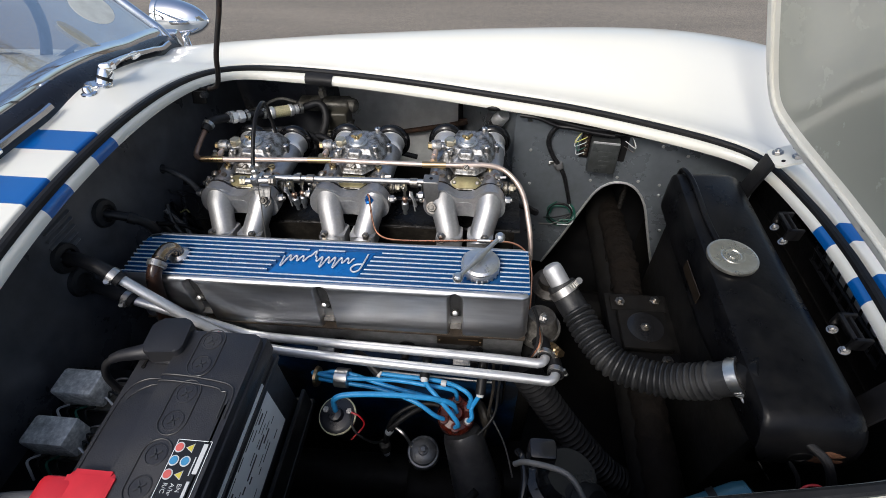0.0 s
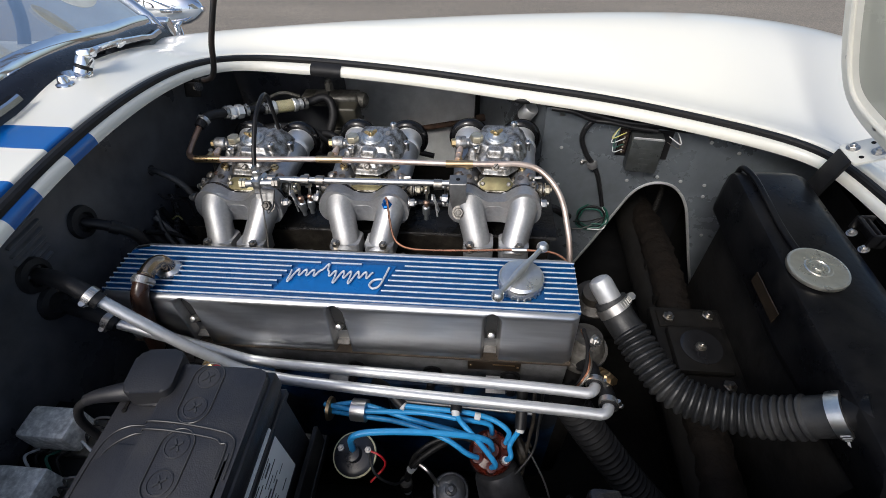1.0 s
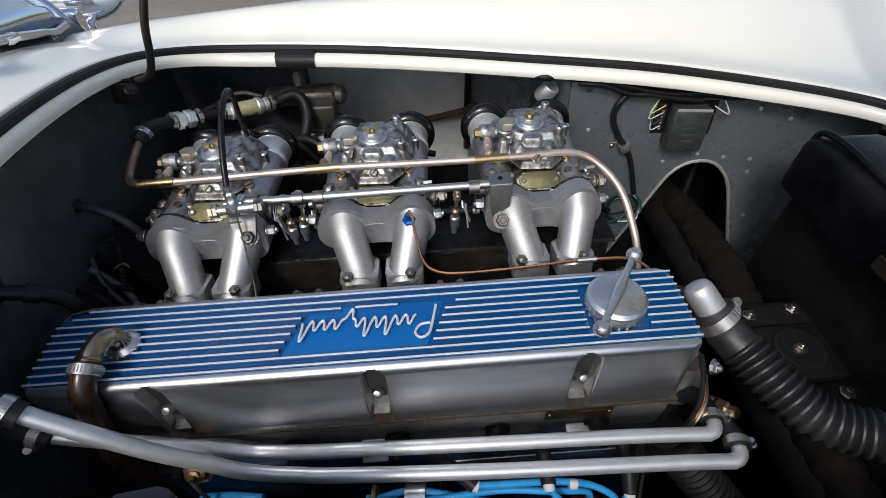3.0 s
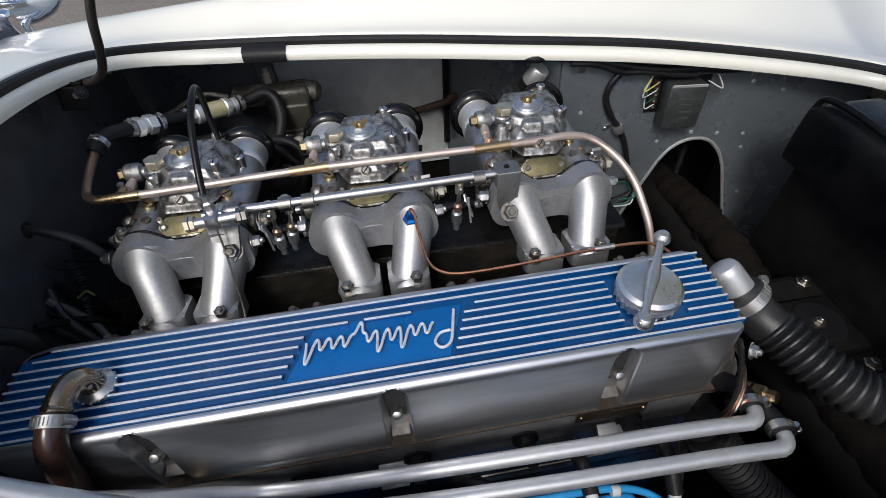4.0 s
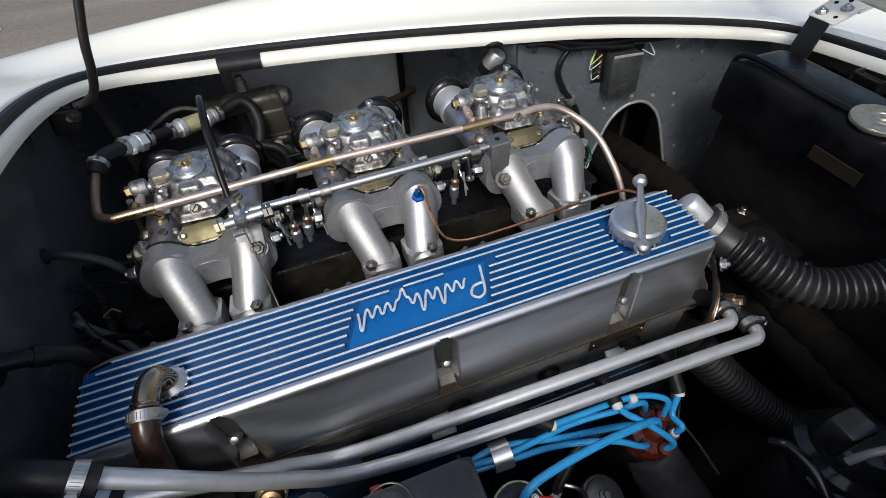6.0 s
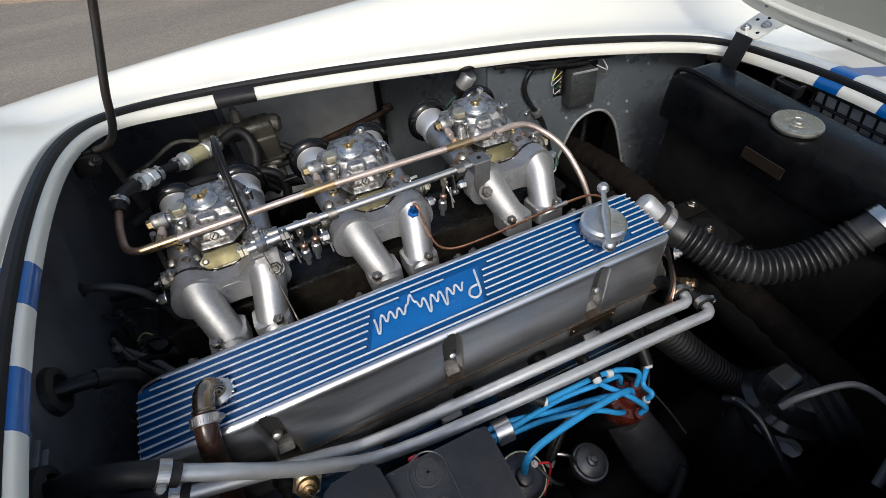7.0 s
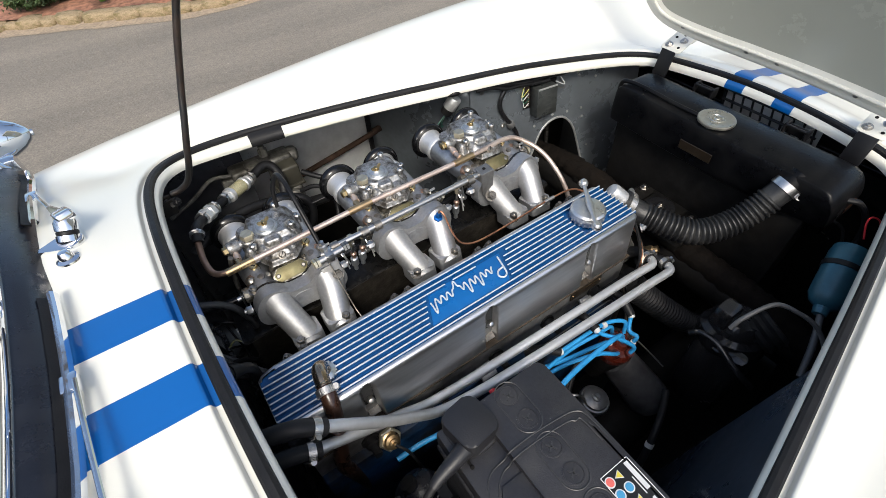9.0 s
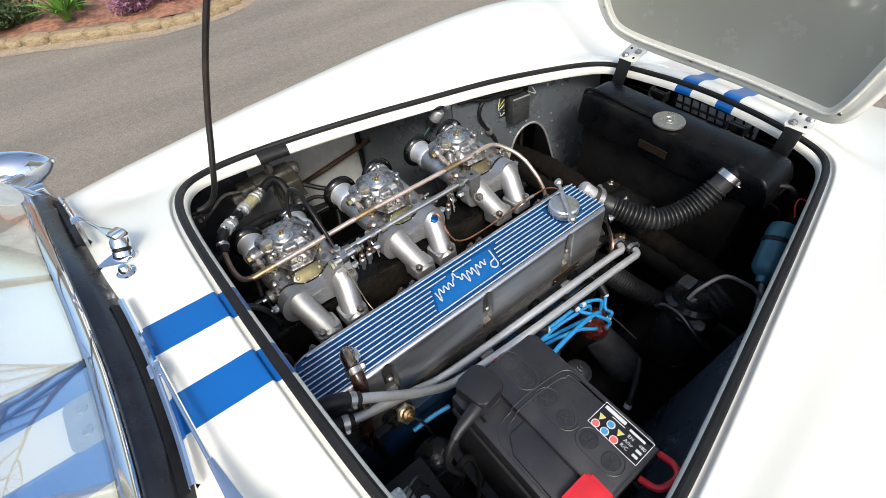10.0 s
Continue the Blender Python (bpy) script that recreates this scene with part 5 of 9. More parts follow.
    part("lever", joined(moved(box((-0.0012, -0.006, -0.030), (0.0012, 0.006, 0.008), 0.001, 1), Matrix.Translation((cx - 0.077, 0.657, 0.7385)) @ Euler((radians(-20), 0, 0)).to_matrix().to_4x4()),
         rod((cx - 0.081, 0.648, 0.713), (cx - 0.072, 0.648, 0.713), 0.0042, 10)), M_STEEL, c, "plated throttle lever")
    part("tab", moved(joined(box((-0.008, -0.0006, -0.0018), (0.003, 0.0006, 0.0022), 0.0004, 1), rod((-0.009, 0, -0.002), (-0.009, 0, -0.018), 0.0018, 8)), Matrix.Translation((cx + 0.068, 0.660, 0.7615)) @ Euler((radians(-40), 0, radians(6))).to_matrix().to_4x4()), M_STEEL, c, "plated tab")
    part("lever_spring", sweep([Vector((cx + 0.066 + 0.0105 * k / 40, 0.660 + 0.0095 * math.cos(k * 0.78), 0.7385 + 0.0095 * math.sin(k * 0.78))) for k in range(41)], 0.0009, 6), M_STEELDARK, c, "return spring")
    return c


carb = build_carb()
for o in (OFFS[0], OFFS[2]):
    copy_thing(carb, Matrix.Translation(o))


def build_fuel_rail():
    f = thing("fuel_rail", "dull copper fuel pipe along the carburettors with brass tees", "pipe")
    r = 0.0045
    part("end_pipe", tube([(-0.4965, 0.748, 0.797), (-0.4995, 0.737, 0.793), (-0.503, 0.711, 0.782), (-0.500, 0.687, 0.776), (-0.488, 0.676, 0.7755), (-0.47, 0.6745, 0.7755)], 0.0047, 16, 8), M_COPPERBROWN, f, "browned copper end")
    part("pipe", tube([(-0.472, 0.6745, 0.7755), (-0.46, 0.6746, 0.7755), (-0.40, 0.676, 0.776), (-0.263, 0.6795, 0.7775), (-0.15, 0.679, 0.777), (-0.057, 0.679, 0.776), (0.0, 0.681, 0.776), (0.035, 0.685, 0.7745), (0.062, 0.684, 0.768), (0.083, 0.672, 0.757), (0.097, 0.654, 0.746), (0.105, 0.633, 0.734), (0.110, 0.614, 0.718), (0.115, 0.596, 0.698), (0.118, 0.578, 0.67), (0.117, 0.562, 0.63)], r, 16, 8), M_COPPER, f, "tarnished copper pipe")
    for x, yy, z in ((-0.463, 0.6745, 0.7755), (-0.263, 0.6795, 0.7775), (-0.057, 0.679, 0.776)):
        part("tee", joined(rod((x - 0.021, yy - 0.0005, z - 0.0002), (x + 0.021, yy + 0.0005, z + 0.0002), 0.0058, 16), rod((x, yy, z), (x - 0.001, yy + 0.014, z), 0.0052, 14)), M_BRASSTEE, f, "brass tee")
    return f


build_fuel_rail()


def build_filter_line():
    f = thing("fuel_filter", "glass inline fuel filter with black hose and steel clips", "fuel filter")
    P, Q = Vector((-0.4695, 0.811, 0.781)), Vector((-0.424, 0.868, 0.758))
    d1 = (Q - P).normalized()
    d = Vector((0.033, 0.029, -0.009)).normalized()
    part("hose_a", tube([(-0.4985, 0.738, 0.7945), (-0.4962, 0.748, 0.7985), (-0.4925, 0.764, 0.799), (-0.485, 0.782, 0.7935), P - d1 * 0.012], 0.0080, 18, 6), M_RUBBER, f, "black fuel hose")
    part("union", joined(lathe([(0.0085, -0.0135), (0.0122, -0.0125), (0.0122, -0.004)], P, d1, 6), lathe([(0.0102, -0.004), (0.0102, 0.002)], P, d1, 18), lathe([(0.0125, 0.002), (0.0125, 0.0125), (0.0085, 0.0140)], P, d1, 6)), M_RAM, f, "plated hexagon union")
    part("hose_b", tube([P + d1 * 0.012, P + d1 * 0.030, P + d1 * 0.046, Q - d * 0.014], 0.0078, 16, 5), M_RUBBER, f)
    part("filter_end", joined(lathe([(0.0062, -0.022), (0.0062, -0.013), (0.0105, -0.012), (0.0105, -0.006)], Q, d, 6), lathe([(0.0090, -0.006), (0.0128, -0.0045), (0.0132, 0.002), (0.0115, 0.004)], Q, d, 26),
         lathe([(0.0115, 0.036), (0.0132, 0.038), (0.0128, 0.044), (0.0085, 0.046), (0.0085, 0.050), (0.0105, 0.051), (0.0105, 0.056), (0.0062, 0.057), (0.0062, 0.066)], Q, d, 20)), M_RAM, f, "plated filter ends")
    part("glass", lathe([(0.0118, 0.003), (0.0118, 0.037)], Q, d, 26), M_FILTERGLASS, f, "amber glass filter body")
    part("element", lathe([(0.0075, 0.004), (0.0095, 0.009), (0.0095, 0.031), (0.0075, 0.036)], Q, d, 20), M_ELEMENT, f, "cream filter element")
    e = Q + d * 0.058
    part("hose_c", tube([e, e + d * 0.018 + Vector((0, 0, 0.002)), (-0.345, 0.928, 0.748), (-0.330, 0.924, 0.738), (-0.326, 0.908, 0.716), (-0.335, 0.89, 0.69), (-0.35, 0.88, 0.65)], 0.0085, 16, 6), M_RUBBER, f)
    for p, dd in ((Vector((-0.4957, 0.751, 0.7985)), Vector((0.2, 1, 0.2))), (P - d1 * 0.018, d1), (P + d1 * 0.020, d1), (Q - d * 0.018, d), (Q + d * 0.063, d)):
        part("clip", clamp_band(p, dd, 0.0086, 0.007, (0, -0.3, 1)), M_STEEL, f, "small hose clip")
    return f


M_FILTERGLASS.node_tree.nodes["Principled BSDF"].inputs["Transmission Weight"].default_value = 0.75
build_filter_line()


def build_linkage():
    k = thing("throttle_linkage", "plated throttle cross shaft with clamp blocks and cable", "linkage")
    part("shaft", rod((-0.345, 0.6225, 0.7795), (-0.052, 0.6235, 0.7815), 0.0048, 16), M_STEEL, k, "bright cross shaft")
    part("bracket", joined(box((-0.068, 0.6115, 0.7870), (-0.0425, 0.634, 0.7895), 0.0008, 1), moved(prism([(-0.0125, 0.0235), (0.0125, 0.0235), (0.0115, -0.010), (0.0075, -0.026), (-0.0075, -0.026), (-0.0115, -0.010)], 0, 0.0025, 0.0006), Matrix.Translation((-0.0552, 0.6140, 0.7645)) @ Euler((radians(90), 0, 0)).to_matrix().to_4x4()), box((-0.0680, 0.6135, 0.7700), (-0.0655, 0.630, 0.7880), 0.0008, 1)), M_BRKT, k, "folded bracket")
    part("clamp_plate", moved(prism([(-0.020, 0.022), (0.014, 0.021), (0.013, -0.006), (0.006, -0.017), (-0.005, -0.016), (-0.011, -0.004)], 0, 0.004, 0.001), Matrix.Translation((-0.352, 0.6090, 0.7445)) @ Euler((radians(50), 0, radians(-4))).to_matrix().to_4x4()), M_BRKT, k, "dull grey bracket plate")
    part("clamp_bolt", hexbolt((-0.348, 0.6055, 0.7415), (0, -0.76, 0.65), 0.0078, 0.010), M_CASTDIRT, k, "dirty hexagon bolt")
    part("bracket_bolt", hexbolt((-0.0535, 0.6055, 0.741), (0, -0.75, 0.66), 0.0078, 0.010), M_CASTDIRT, k, "dirty hexagon bolt")
    part("bracket_screw", lathe([(0.003, 0), (0.003, 0.0008), (0.0018, 0.0009)], (-0.0555, 0.623, 0.7895), (0, 0, 1), 12), M_SOOTSHADE, k)
    for x in (-0.335, -0.285, -0.262, -0.085):
        part("collar", rod((x - 0.006, 0.6225, 0.7797), (x + 0.006, 0.6225, 0.7797), 0.0078, 14), M_STEELDARK, k)
    part("swivel", joined(rod((-0.368, 0.603, 0.7855), (-0.329, 0.606, 0.7860), 0.0054, 16), box((-0.357, 0.597, 0.779), (-0.345, 0.613, 0.794), 0.002), rod((-0.351, 0.605, 0.784), (-0.351, 0.632, 0.7795), 0.005, 12), box((-0.362, 0.608, 0.788), (-0.342, 0.614, 0.791), 0.001, 1)), M_STEEL, k, "bright cable swivel block")
    for x in (-0.3695, -0.3745, -0.3265, -0.3215):
        part("swivel_nut", lathe([(0.0078, -0.002), (0.0078, 0.002)], (x, 0.6035 + 0.08 * (x + 0.37), 0.7857), (1, 0.08, 0), 6), M_BRASSPALE if x < -0.35 else M_STEELDARK, k, "plated nut")
    part("cable_end", lathe([(0.006, 0), (0.006, 0.012), (0.0042, 0.014), (0.0042, 0.02)], (-0.353, 0.612, 0.788), (-0.05, 0.2, 1), 6), M_STEEL, k, "cable ferrule")
    part("cable", tube([(-0.356, 0.620, 0.803), (-0.357, 0.640, 0.825), (-0.358, 0.672, 0.851), (-0.358, 0.700, 0.863), (-0.360, 0.725, 0.862), (-0.364, 0.742, 0.845), (-0.370, 0.755, 0.815), (-0.372, 0.760, 0.784), (-0.372, 0.764, 0.765)], 0.0034, 12, 8), M_BLACK, k, "black outer cable")
    part("inner_cable", tube([(-0.356, 0.615, 0.78), (-0.352, 0.600, 0.755), (-0.350, 0.585, 0.73), (-0.347, 0.565, 0.70), (-0.345, 0.55, 0.690)], 0.0011, 6, 4), M_STEELDARK, k)
    for x, top, slant in ((-0.306, 0.774, -0.002), (-0.287, 0.779, -0.006), (-0.104, 0.774, -0.003)):
        y = 0.633
        part("link_bolt", joined(lathe([(0.0058, 0), (0.0058, 0.0062), (0.0045, 0.0078), (0, 0.0078)], (x, y, top - 0.006), (0, 0, 1), 6), lathe([(0.0046, 0), (0.0046, 0.013)], (x, y, top - 0.019), (0, 0, 1), 14)), M_BRASSPALE, k, "yellowed hexagon bolt")
        part("drop_link", rod((x, y, top - 0.017), (x + slant, y + 0.002, top - 0.060), 0.0023, 10), M_STEEL, k, "thin drop link")
        part("link_joint", lathe([(0.0030, 0), (0.0050, 0.002), (0.0053, 0.006), (0.0036, 0.010), (0.0030, 0.013)], (x + slant * 0.55, y + 0.001, top - 0.036), (slant * 8, 0, -1), 14), M_COPPERBROWN, k, "browned copper ball joint")
        part("link_socket", joined(lathe([(0.0044, 0), (0.0062, 0.002), (0.0062, 0.015), (0.0050, 0.018)], (x + slant * 0.9, y + 0.002, top - 0.048), (slant * 8, 0, -1), 14), lathe([(0.0036, 0), (0.0036, 0.012)], (x + slant * 1.2, y + 0.002, top - 0.064), (slant * 8, 0, -1), 10)), M_DISC, k, "grey link socket")
        part("link_arm", joined(box((x - 0.0018, 0.6225, top - 0.014), (x + 0.0018, y, top - 0.007), 0.0008, 1)), M_STEEL, k)
        part("return_lever", moved(prism([(-0.0035, -0.016), (0.0035, -0.016), (0.0030, 0.004), (0.0065, 0.012), (0.0, 0.018), (-0.0065, 0.012), (-0.0030, 0.004)], -0.0008, 0.0008, 0.0003), Matrix.Translation((x + (0.012 if x != -0.306 else -0.014), 0.640, 0.728)) @ Euler((radians(72), 0, radians(80))).to_matrix().to_4x4()), M_RAM, k, "bright plated lever")
        part("lever_rod", rod((x + (0.011 if x != -0.306 else -0.016), 0.637, 0.742), (x + (0.014 if x != -0.306 else -0.013), 0.636, 0.704), 0.0013, 8), M_RAM, k)
    return k


build_linkage()


def build_vacuum():
    v = thing("vacuum_take_off", "blue anodised union with thin copper capillary pipe", "pipe")
    part("union", joined(lathe([(0.0080, 0), (0.0080, 0.008), (0.0052, 0.010), (0.0052, 0.016), (0.003, 0.019)], (-0.1620, 0.6085, 0.7440), (0, -0.25, 0.95), 6)), M_BLUECAP, v, "blue hexagon union")
    part("capillary", tube([(-0.1618, 0.6040, 0.762), (-0.1605, 0.6020, 0.7675), (-0.1575, 0.595, 0.763), (-0.155, 0.584, 0.742), (-0.150, 0.571, 0.721), (-0.14, 0.562, 0.712), (-0.12, 0.5555, 0.710), (-0.08, 0.553, 0.712), (-0.03, 0.552, 0.716), (0.02, 0.552, 0.720), (0.05, 0.551, 0.722), (0.085, 0.5475, 0.722), (0.105, 0.535, 0.715), (0.114, 0.515, 0.70), (0.116, 0.49, 0.67), (0.115, 0.46, 0.63)], 0.0017, 8, 6), M_CAPIL, v, "thin copper pipe")
    part("sleeve", rod((0.026, 0.552, 0.7205), (0.047, 0.5512, 0.7217), 0.0032, 10), M_STEEL, v)
    return v


build_vacuum()


# ---- water ----
def build_heater_pipes():
    runs = [[(0.139, 0.3495, 0.643), (0.08, 0.352, 0.6445), (-0.10, 0.357, 0.649), (-0.24, 0.361, 0.654), (-0.280, 0.3625, 0.6560), (-0.310, 0.3638, 0.6600), (-0.335, 0.3655, 0.6700), (-0.360, 0.3678, 0.6890), (-0.390, 0.3705, 0.7150), (-0.43, 0.377, 0.752), (-0.470, 0.3835, 0.788)],
            [(0.1255, 0.376, 0.645), (0.06, 0.379, 0.6465), (-0.10, 0.383, 0.6485), (-0.26, 0.385, 0.651), (-0.315, 0.3858, 0.6535), (-0.338, 0.3862, 0.658), (-0.37, 0.387, 0.673), (-0.42, 0.3885, 0.697), (-0.485, 0.391, 0.724)]]
    ends = [[(-0.462, 0.382, 0.781), (-0.49, 0.388, 0.802), (-0.53, 0.40, 0.80), (-0.565, 0.412, 0.785)], [(-0.478, 0.390, 0.721), (-0.51, 0.397, 0.732), (-0.57, 0.41, 0.735)]]
    for i, pts in enumerate(runs):
        for j, (x, y, z) in enumerate(pts):
            f = max(0.0, min(1.0, (-0.2 - x) / 0.1)) * (1.0 if x > -0.36 else max(0.25, 1 - (-0.36 - x) / 0.1))
            pts[j] = (x, y + (0.006, 0.008)[i] * f, z - (0.007, 0.010)[i] * f)
    for pts, hose in zip(runs, ends):
        h = thing("heater_pipe", "satin aluminium heater pipe beside the engine with black hose ends", "pipe", group="heater pipes")
        part("pipe", tube(pts, 0.0072, 18, 8), M_PIPE, h, "satin aluminium pipe")
        part("rear_hose", tube(hose, 0.0102, 18, 6), M_RUBBER, h, "black heater hose")
        d = Vector(hose[1]) - Vector(hose[0])
        part("clip", clamp_band(Vector(hose[0]) + d * 0.34, d, 0.0103, 0.009, (0.2, -0.8, -0.4)), M_STEEL, h, "steel hose clip")
        e = Vector(pts[0])
        part("front_bend", tube([e + Vector((-0.004, 0, 0)), e + Vector((0.004, 0.002, 0.0)), e + Vector((0.0095, 0.008, -0.001)), e + Vector((0.012, 0.018, -0.003))], 0.0072, 16, 6), M_PIPE, h, "bent pipe end")
        part("front_hose", tube([e + Vector((0.0108, 0.012, -0.002)), e + Vector((0.0125, 0.024, -0.004)), e + Vector((0.010, 0.045, -0.012)), e + Vector((0.0, 0.06, -0.03))], 0.0102, 16, 6), M_RUBBER, h, "short black hose")
        part("front_clip", clamp_band(e + Vector((0.0120, 0.0170, -0.003)), (0.25, 1, -0.2), 0.0108, 0.008, (0.9, -0.2, 0.5)), M_STEEL, h, "steel hose clip")


build_heater_pipes()


def build_radiator():
    r = thing("radiator", "black painted radiator with rounded header tank and worn near end", "radiator")
    y0, y1 = 0.240, 0.692
    prof = [(0.352, 0.688), (0.347, 0.692), (0.345, 0.705), (0.344, 0.745), (0.3450, 0.7665), (0.3475, 0.7722), (0.353, 0.7745), (0.40, 0.7765), (0.436, 0.7755), (0.452, 0.770), (0.461, 0.758), (0.464, 0.74), (0.464, 0.692), (0.454, 0.688)]
    rows = []
    for y, k in ((y0, 0.0), (y0, 0.52), (y0 + 0.0025, 0.68), (y0 + 0.008, 0.83), (y0 + 0.017, 0.94), (y0 + 0.028, 0.985), (y0 + 0.042, 1.0), (0.42, 1), (0.56, 1), (y1 - 0.02, 1), (y1 - 0.01, 0.97), (y1 - 0.002, 0.9), (y1, 0.7), (y1, 0.0)):
        cut = 0.30 * max(0.0, 1 - (y - y0) / 0.2)
        rows.append([(0.404 + (x - 0.404) * (0.90 + 0.10 * k) + (cut * max(0.0, 0.765 - z) + 0.008 * min(1.0, max(0.0, (y - 0.45) / 0.2)) if x < 0.40 else 0.0), y, 0.690 + (z - 0.690) * k) for x, z in prof])
    part("header_tank", strip(rows), M_RADBLACK, r, "black header tank with scuffed paint", smooth=40)
    part("core", box((0.372, y0 + 0.03, 0.22), (0.432, y1 - 0.012, 0.700), 0.004), M_SOOTSHADE, r, "dark radiator core")
    for dx, dz, rr in ((0.026, 0.012, 0.011), (0.034, 0.026, 0.009), (0.012, 0.020, 0.0065), (0.040, 0.010, 0.007), (0.022, 0.034, 0.005)):
        bm = lathe([(rr, 0), (rr * 0.75, 0.0005), (0, 0.0007)], (0.404 + dx, y0 + 0.0002, 0.694 + dz), (0, -1, 0.0), 17, (1.3, 0.8))
        for v in bm.verts:
            d = v.co - Vector((0.404 + dx, v.co.y, 0.694 + dz))
            v.co += d * 0.7 * noise.noise(v.co * 160)
        part("rust_patch", bm, M_RUST, r, "rusty bare patch")
    part("end_boss", lathe([(0.013, 0), (0.012, 0.0012), (0.009, 0.0016), (0.0085, 0.0006), (0, 0.0006)], (0.404, y0, 0.712), (0, -1, 0), 22), M_RADBLACK, r, "pressed ring in the end")
    part("overflow_pipe", tube([(0.366, 0.694, 0.758), (0.366, 0.690, 0.774), (0.367, 0.680, 0.7795), (0.371, 0.655, 0.7805), (0.370, 0.61, 0.7805), (0.368, 0.566, 0.7800), (0.370, 0.530, 0.7785), (0.374, 0.512, 0.7765)], 0.0042, 12, 6), M_RADBLACK, r, "black overflow pipe lying on the tank")
    part("loose_wire", tube([(0.368, y0 + 0.002, 0.690), (0.374, y0 - 0.006, 0.684), (0.384, y0 - 0.014, 0.672)], 0.0009, 6, 5), M_STEEL, r, "bright loose wire end")
    part("worn_edge", tube([(0.4635, y0 + 0.05, 0.744), (0.4635, y0 + 0.026, 0.742), (0.4625, y0 + 0.010, 0.733), (0.4600, y0 + 0.002, 0.722)], 0.0008, 6, 5), M_STEELDARK, r, "paint worn off the edge")
    part("name_plate", moved(box((-0.034, -0.0008, -0.0095), (0.034, 0.0008, 0.0095), 0.0006, 1), Matrix.Translation((0.3432, 0.482, 0.727)) @ Euler((0, 0, radians(90))).to_matrix().to_4x4()), M_BRASSDARK, r, "dull brown maker's plate")
    part("hose_neck", rod((0.368, 0.3115, 0.766), (0.345, 0.320, 0.738), 0.0195, 20), M_RADBLACK, r)
    for x in (0.43,):
        part("side_bracket", box((x, y1 - 0.004, 0.60), (x + 0.03, y1 + 0.03, 0.71), 0.002, 1), M_SOOTSHADE, r)
    cap = sub_thing("filler_cap", r, "round plated pressure cap with embossed rings")
    part("disc", lathe([(0.020, 0.0), (0.0315, 0.0012), (0.0332, 0.0022), (0.0336, 0.0052), (0.0330, 0.0070), (0.0305, 0.0078), (0.0292, 0.0072), (0.0155, 0.0076), (0.0142, 0.0086), (0.0112, 0.0086), (0.0102, 0.0076), (0.007, 0.0078), (0.0062, 0.0098), (0.0040, 0.0104), (0, 0.0104)], (0.3795, 0.483, 0.7765), (0.0, 0, 1), 44), M_CAPDULL, cap, "dull plated pressed disc")
    part("neck", lathe([(0.0265, -0.006), (0.0265, 0.0008), (0.0300, 0.0010), (0.0300, 0.0024), (0.0265, 0.0026)], (0.3795, 0.483, 0.7762), (0, 0, 1), 32), M_CAPDULL, cap, "plated neck ring")


build_radiator()


def build_top_hose():
    h = thing("radiator_hose", "ribbed grey-black rubber radiator hose with steel clips", "hose")
    pts = [(0.158, 0.487, 0.700), (0.172, 0.468, 0.683), (0.188, 0.442, 0.674), (0.204, 0.410, 0.668), (0.226, 0.378, 0.664), (0.256, 0.358, 0.668), (0.289, 0.343, 0.681), (0.316, 0.331, 0.704), (0.335, 0.3235, 0.726), (0.3545, 0.3165, 0.750)]
    part("hose", corrugated(pts, 0.0215, 0.0030, 0.0088, 0.050), M_HOSE, h, "ribbed rubber hose")
    part("engine_clip", clamp_band((0.164, 0.4795, 0.6925), (0.6, -0.62, -0.5), 0.0222, 0.012, (0.7, 0.7, 0.3)), M_STEEL, h, "steel hose clip")
    part("radiator_clip", clamp_band((0.3500, 0.3182, 0.7445), (0.62, -0.2, 0.75), 0.0225, 0.013, (0.3, -0.9, -0.4)), M_STEEL, h, "steel hose clip")
    w = thing("lower_hose", "ribbed black lower water hose running into shadow", "hose")
    part("hose", corrugated([(0.105, 0.40, 0.60), (0.130, 0.384, 0.562), (0.168, 0.360, 0.516), (0.215, 0.332, 0.465), (0.27, 0.308, 0.41), (0.34, 0.295, 0.36)], 0.0225, 0.0035, 0.010, 0.02), M_RUBBER, w, "ribbed black hose")


build_top_hose()


# ---- battery ----
def words(text, size, at):
    """Flat lettering that reads towards -y with its top towards +x."""
    cu = bpy.data.curves.new("lettering", "FONT")
    cu.body = text
    cu.size = size
    cu.extrude = 0.0001
    ob = bpy.data.objects.new("lettering", cu)
    scene.collection.objects.link(ob)
    me = bpy.data.meshes.new_from_object(ob.evaluated_get(bpy.context.evaluated_depsgraph_get()))
    bm = bmesh.new()
    bm.from_mesh(me)
    bpy.data.objects.remove(ob)
    bpy.data.meshes.remove(me)
    turn = Matrix(((0, 1, 0, 0), (-1, 0, 0, 0), (0, 0, 1, 0), (0, 0, 0, 1)))
    return moved(bm, Matrix.Translation(at) @ turn)


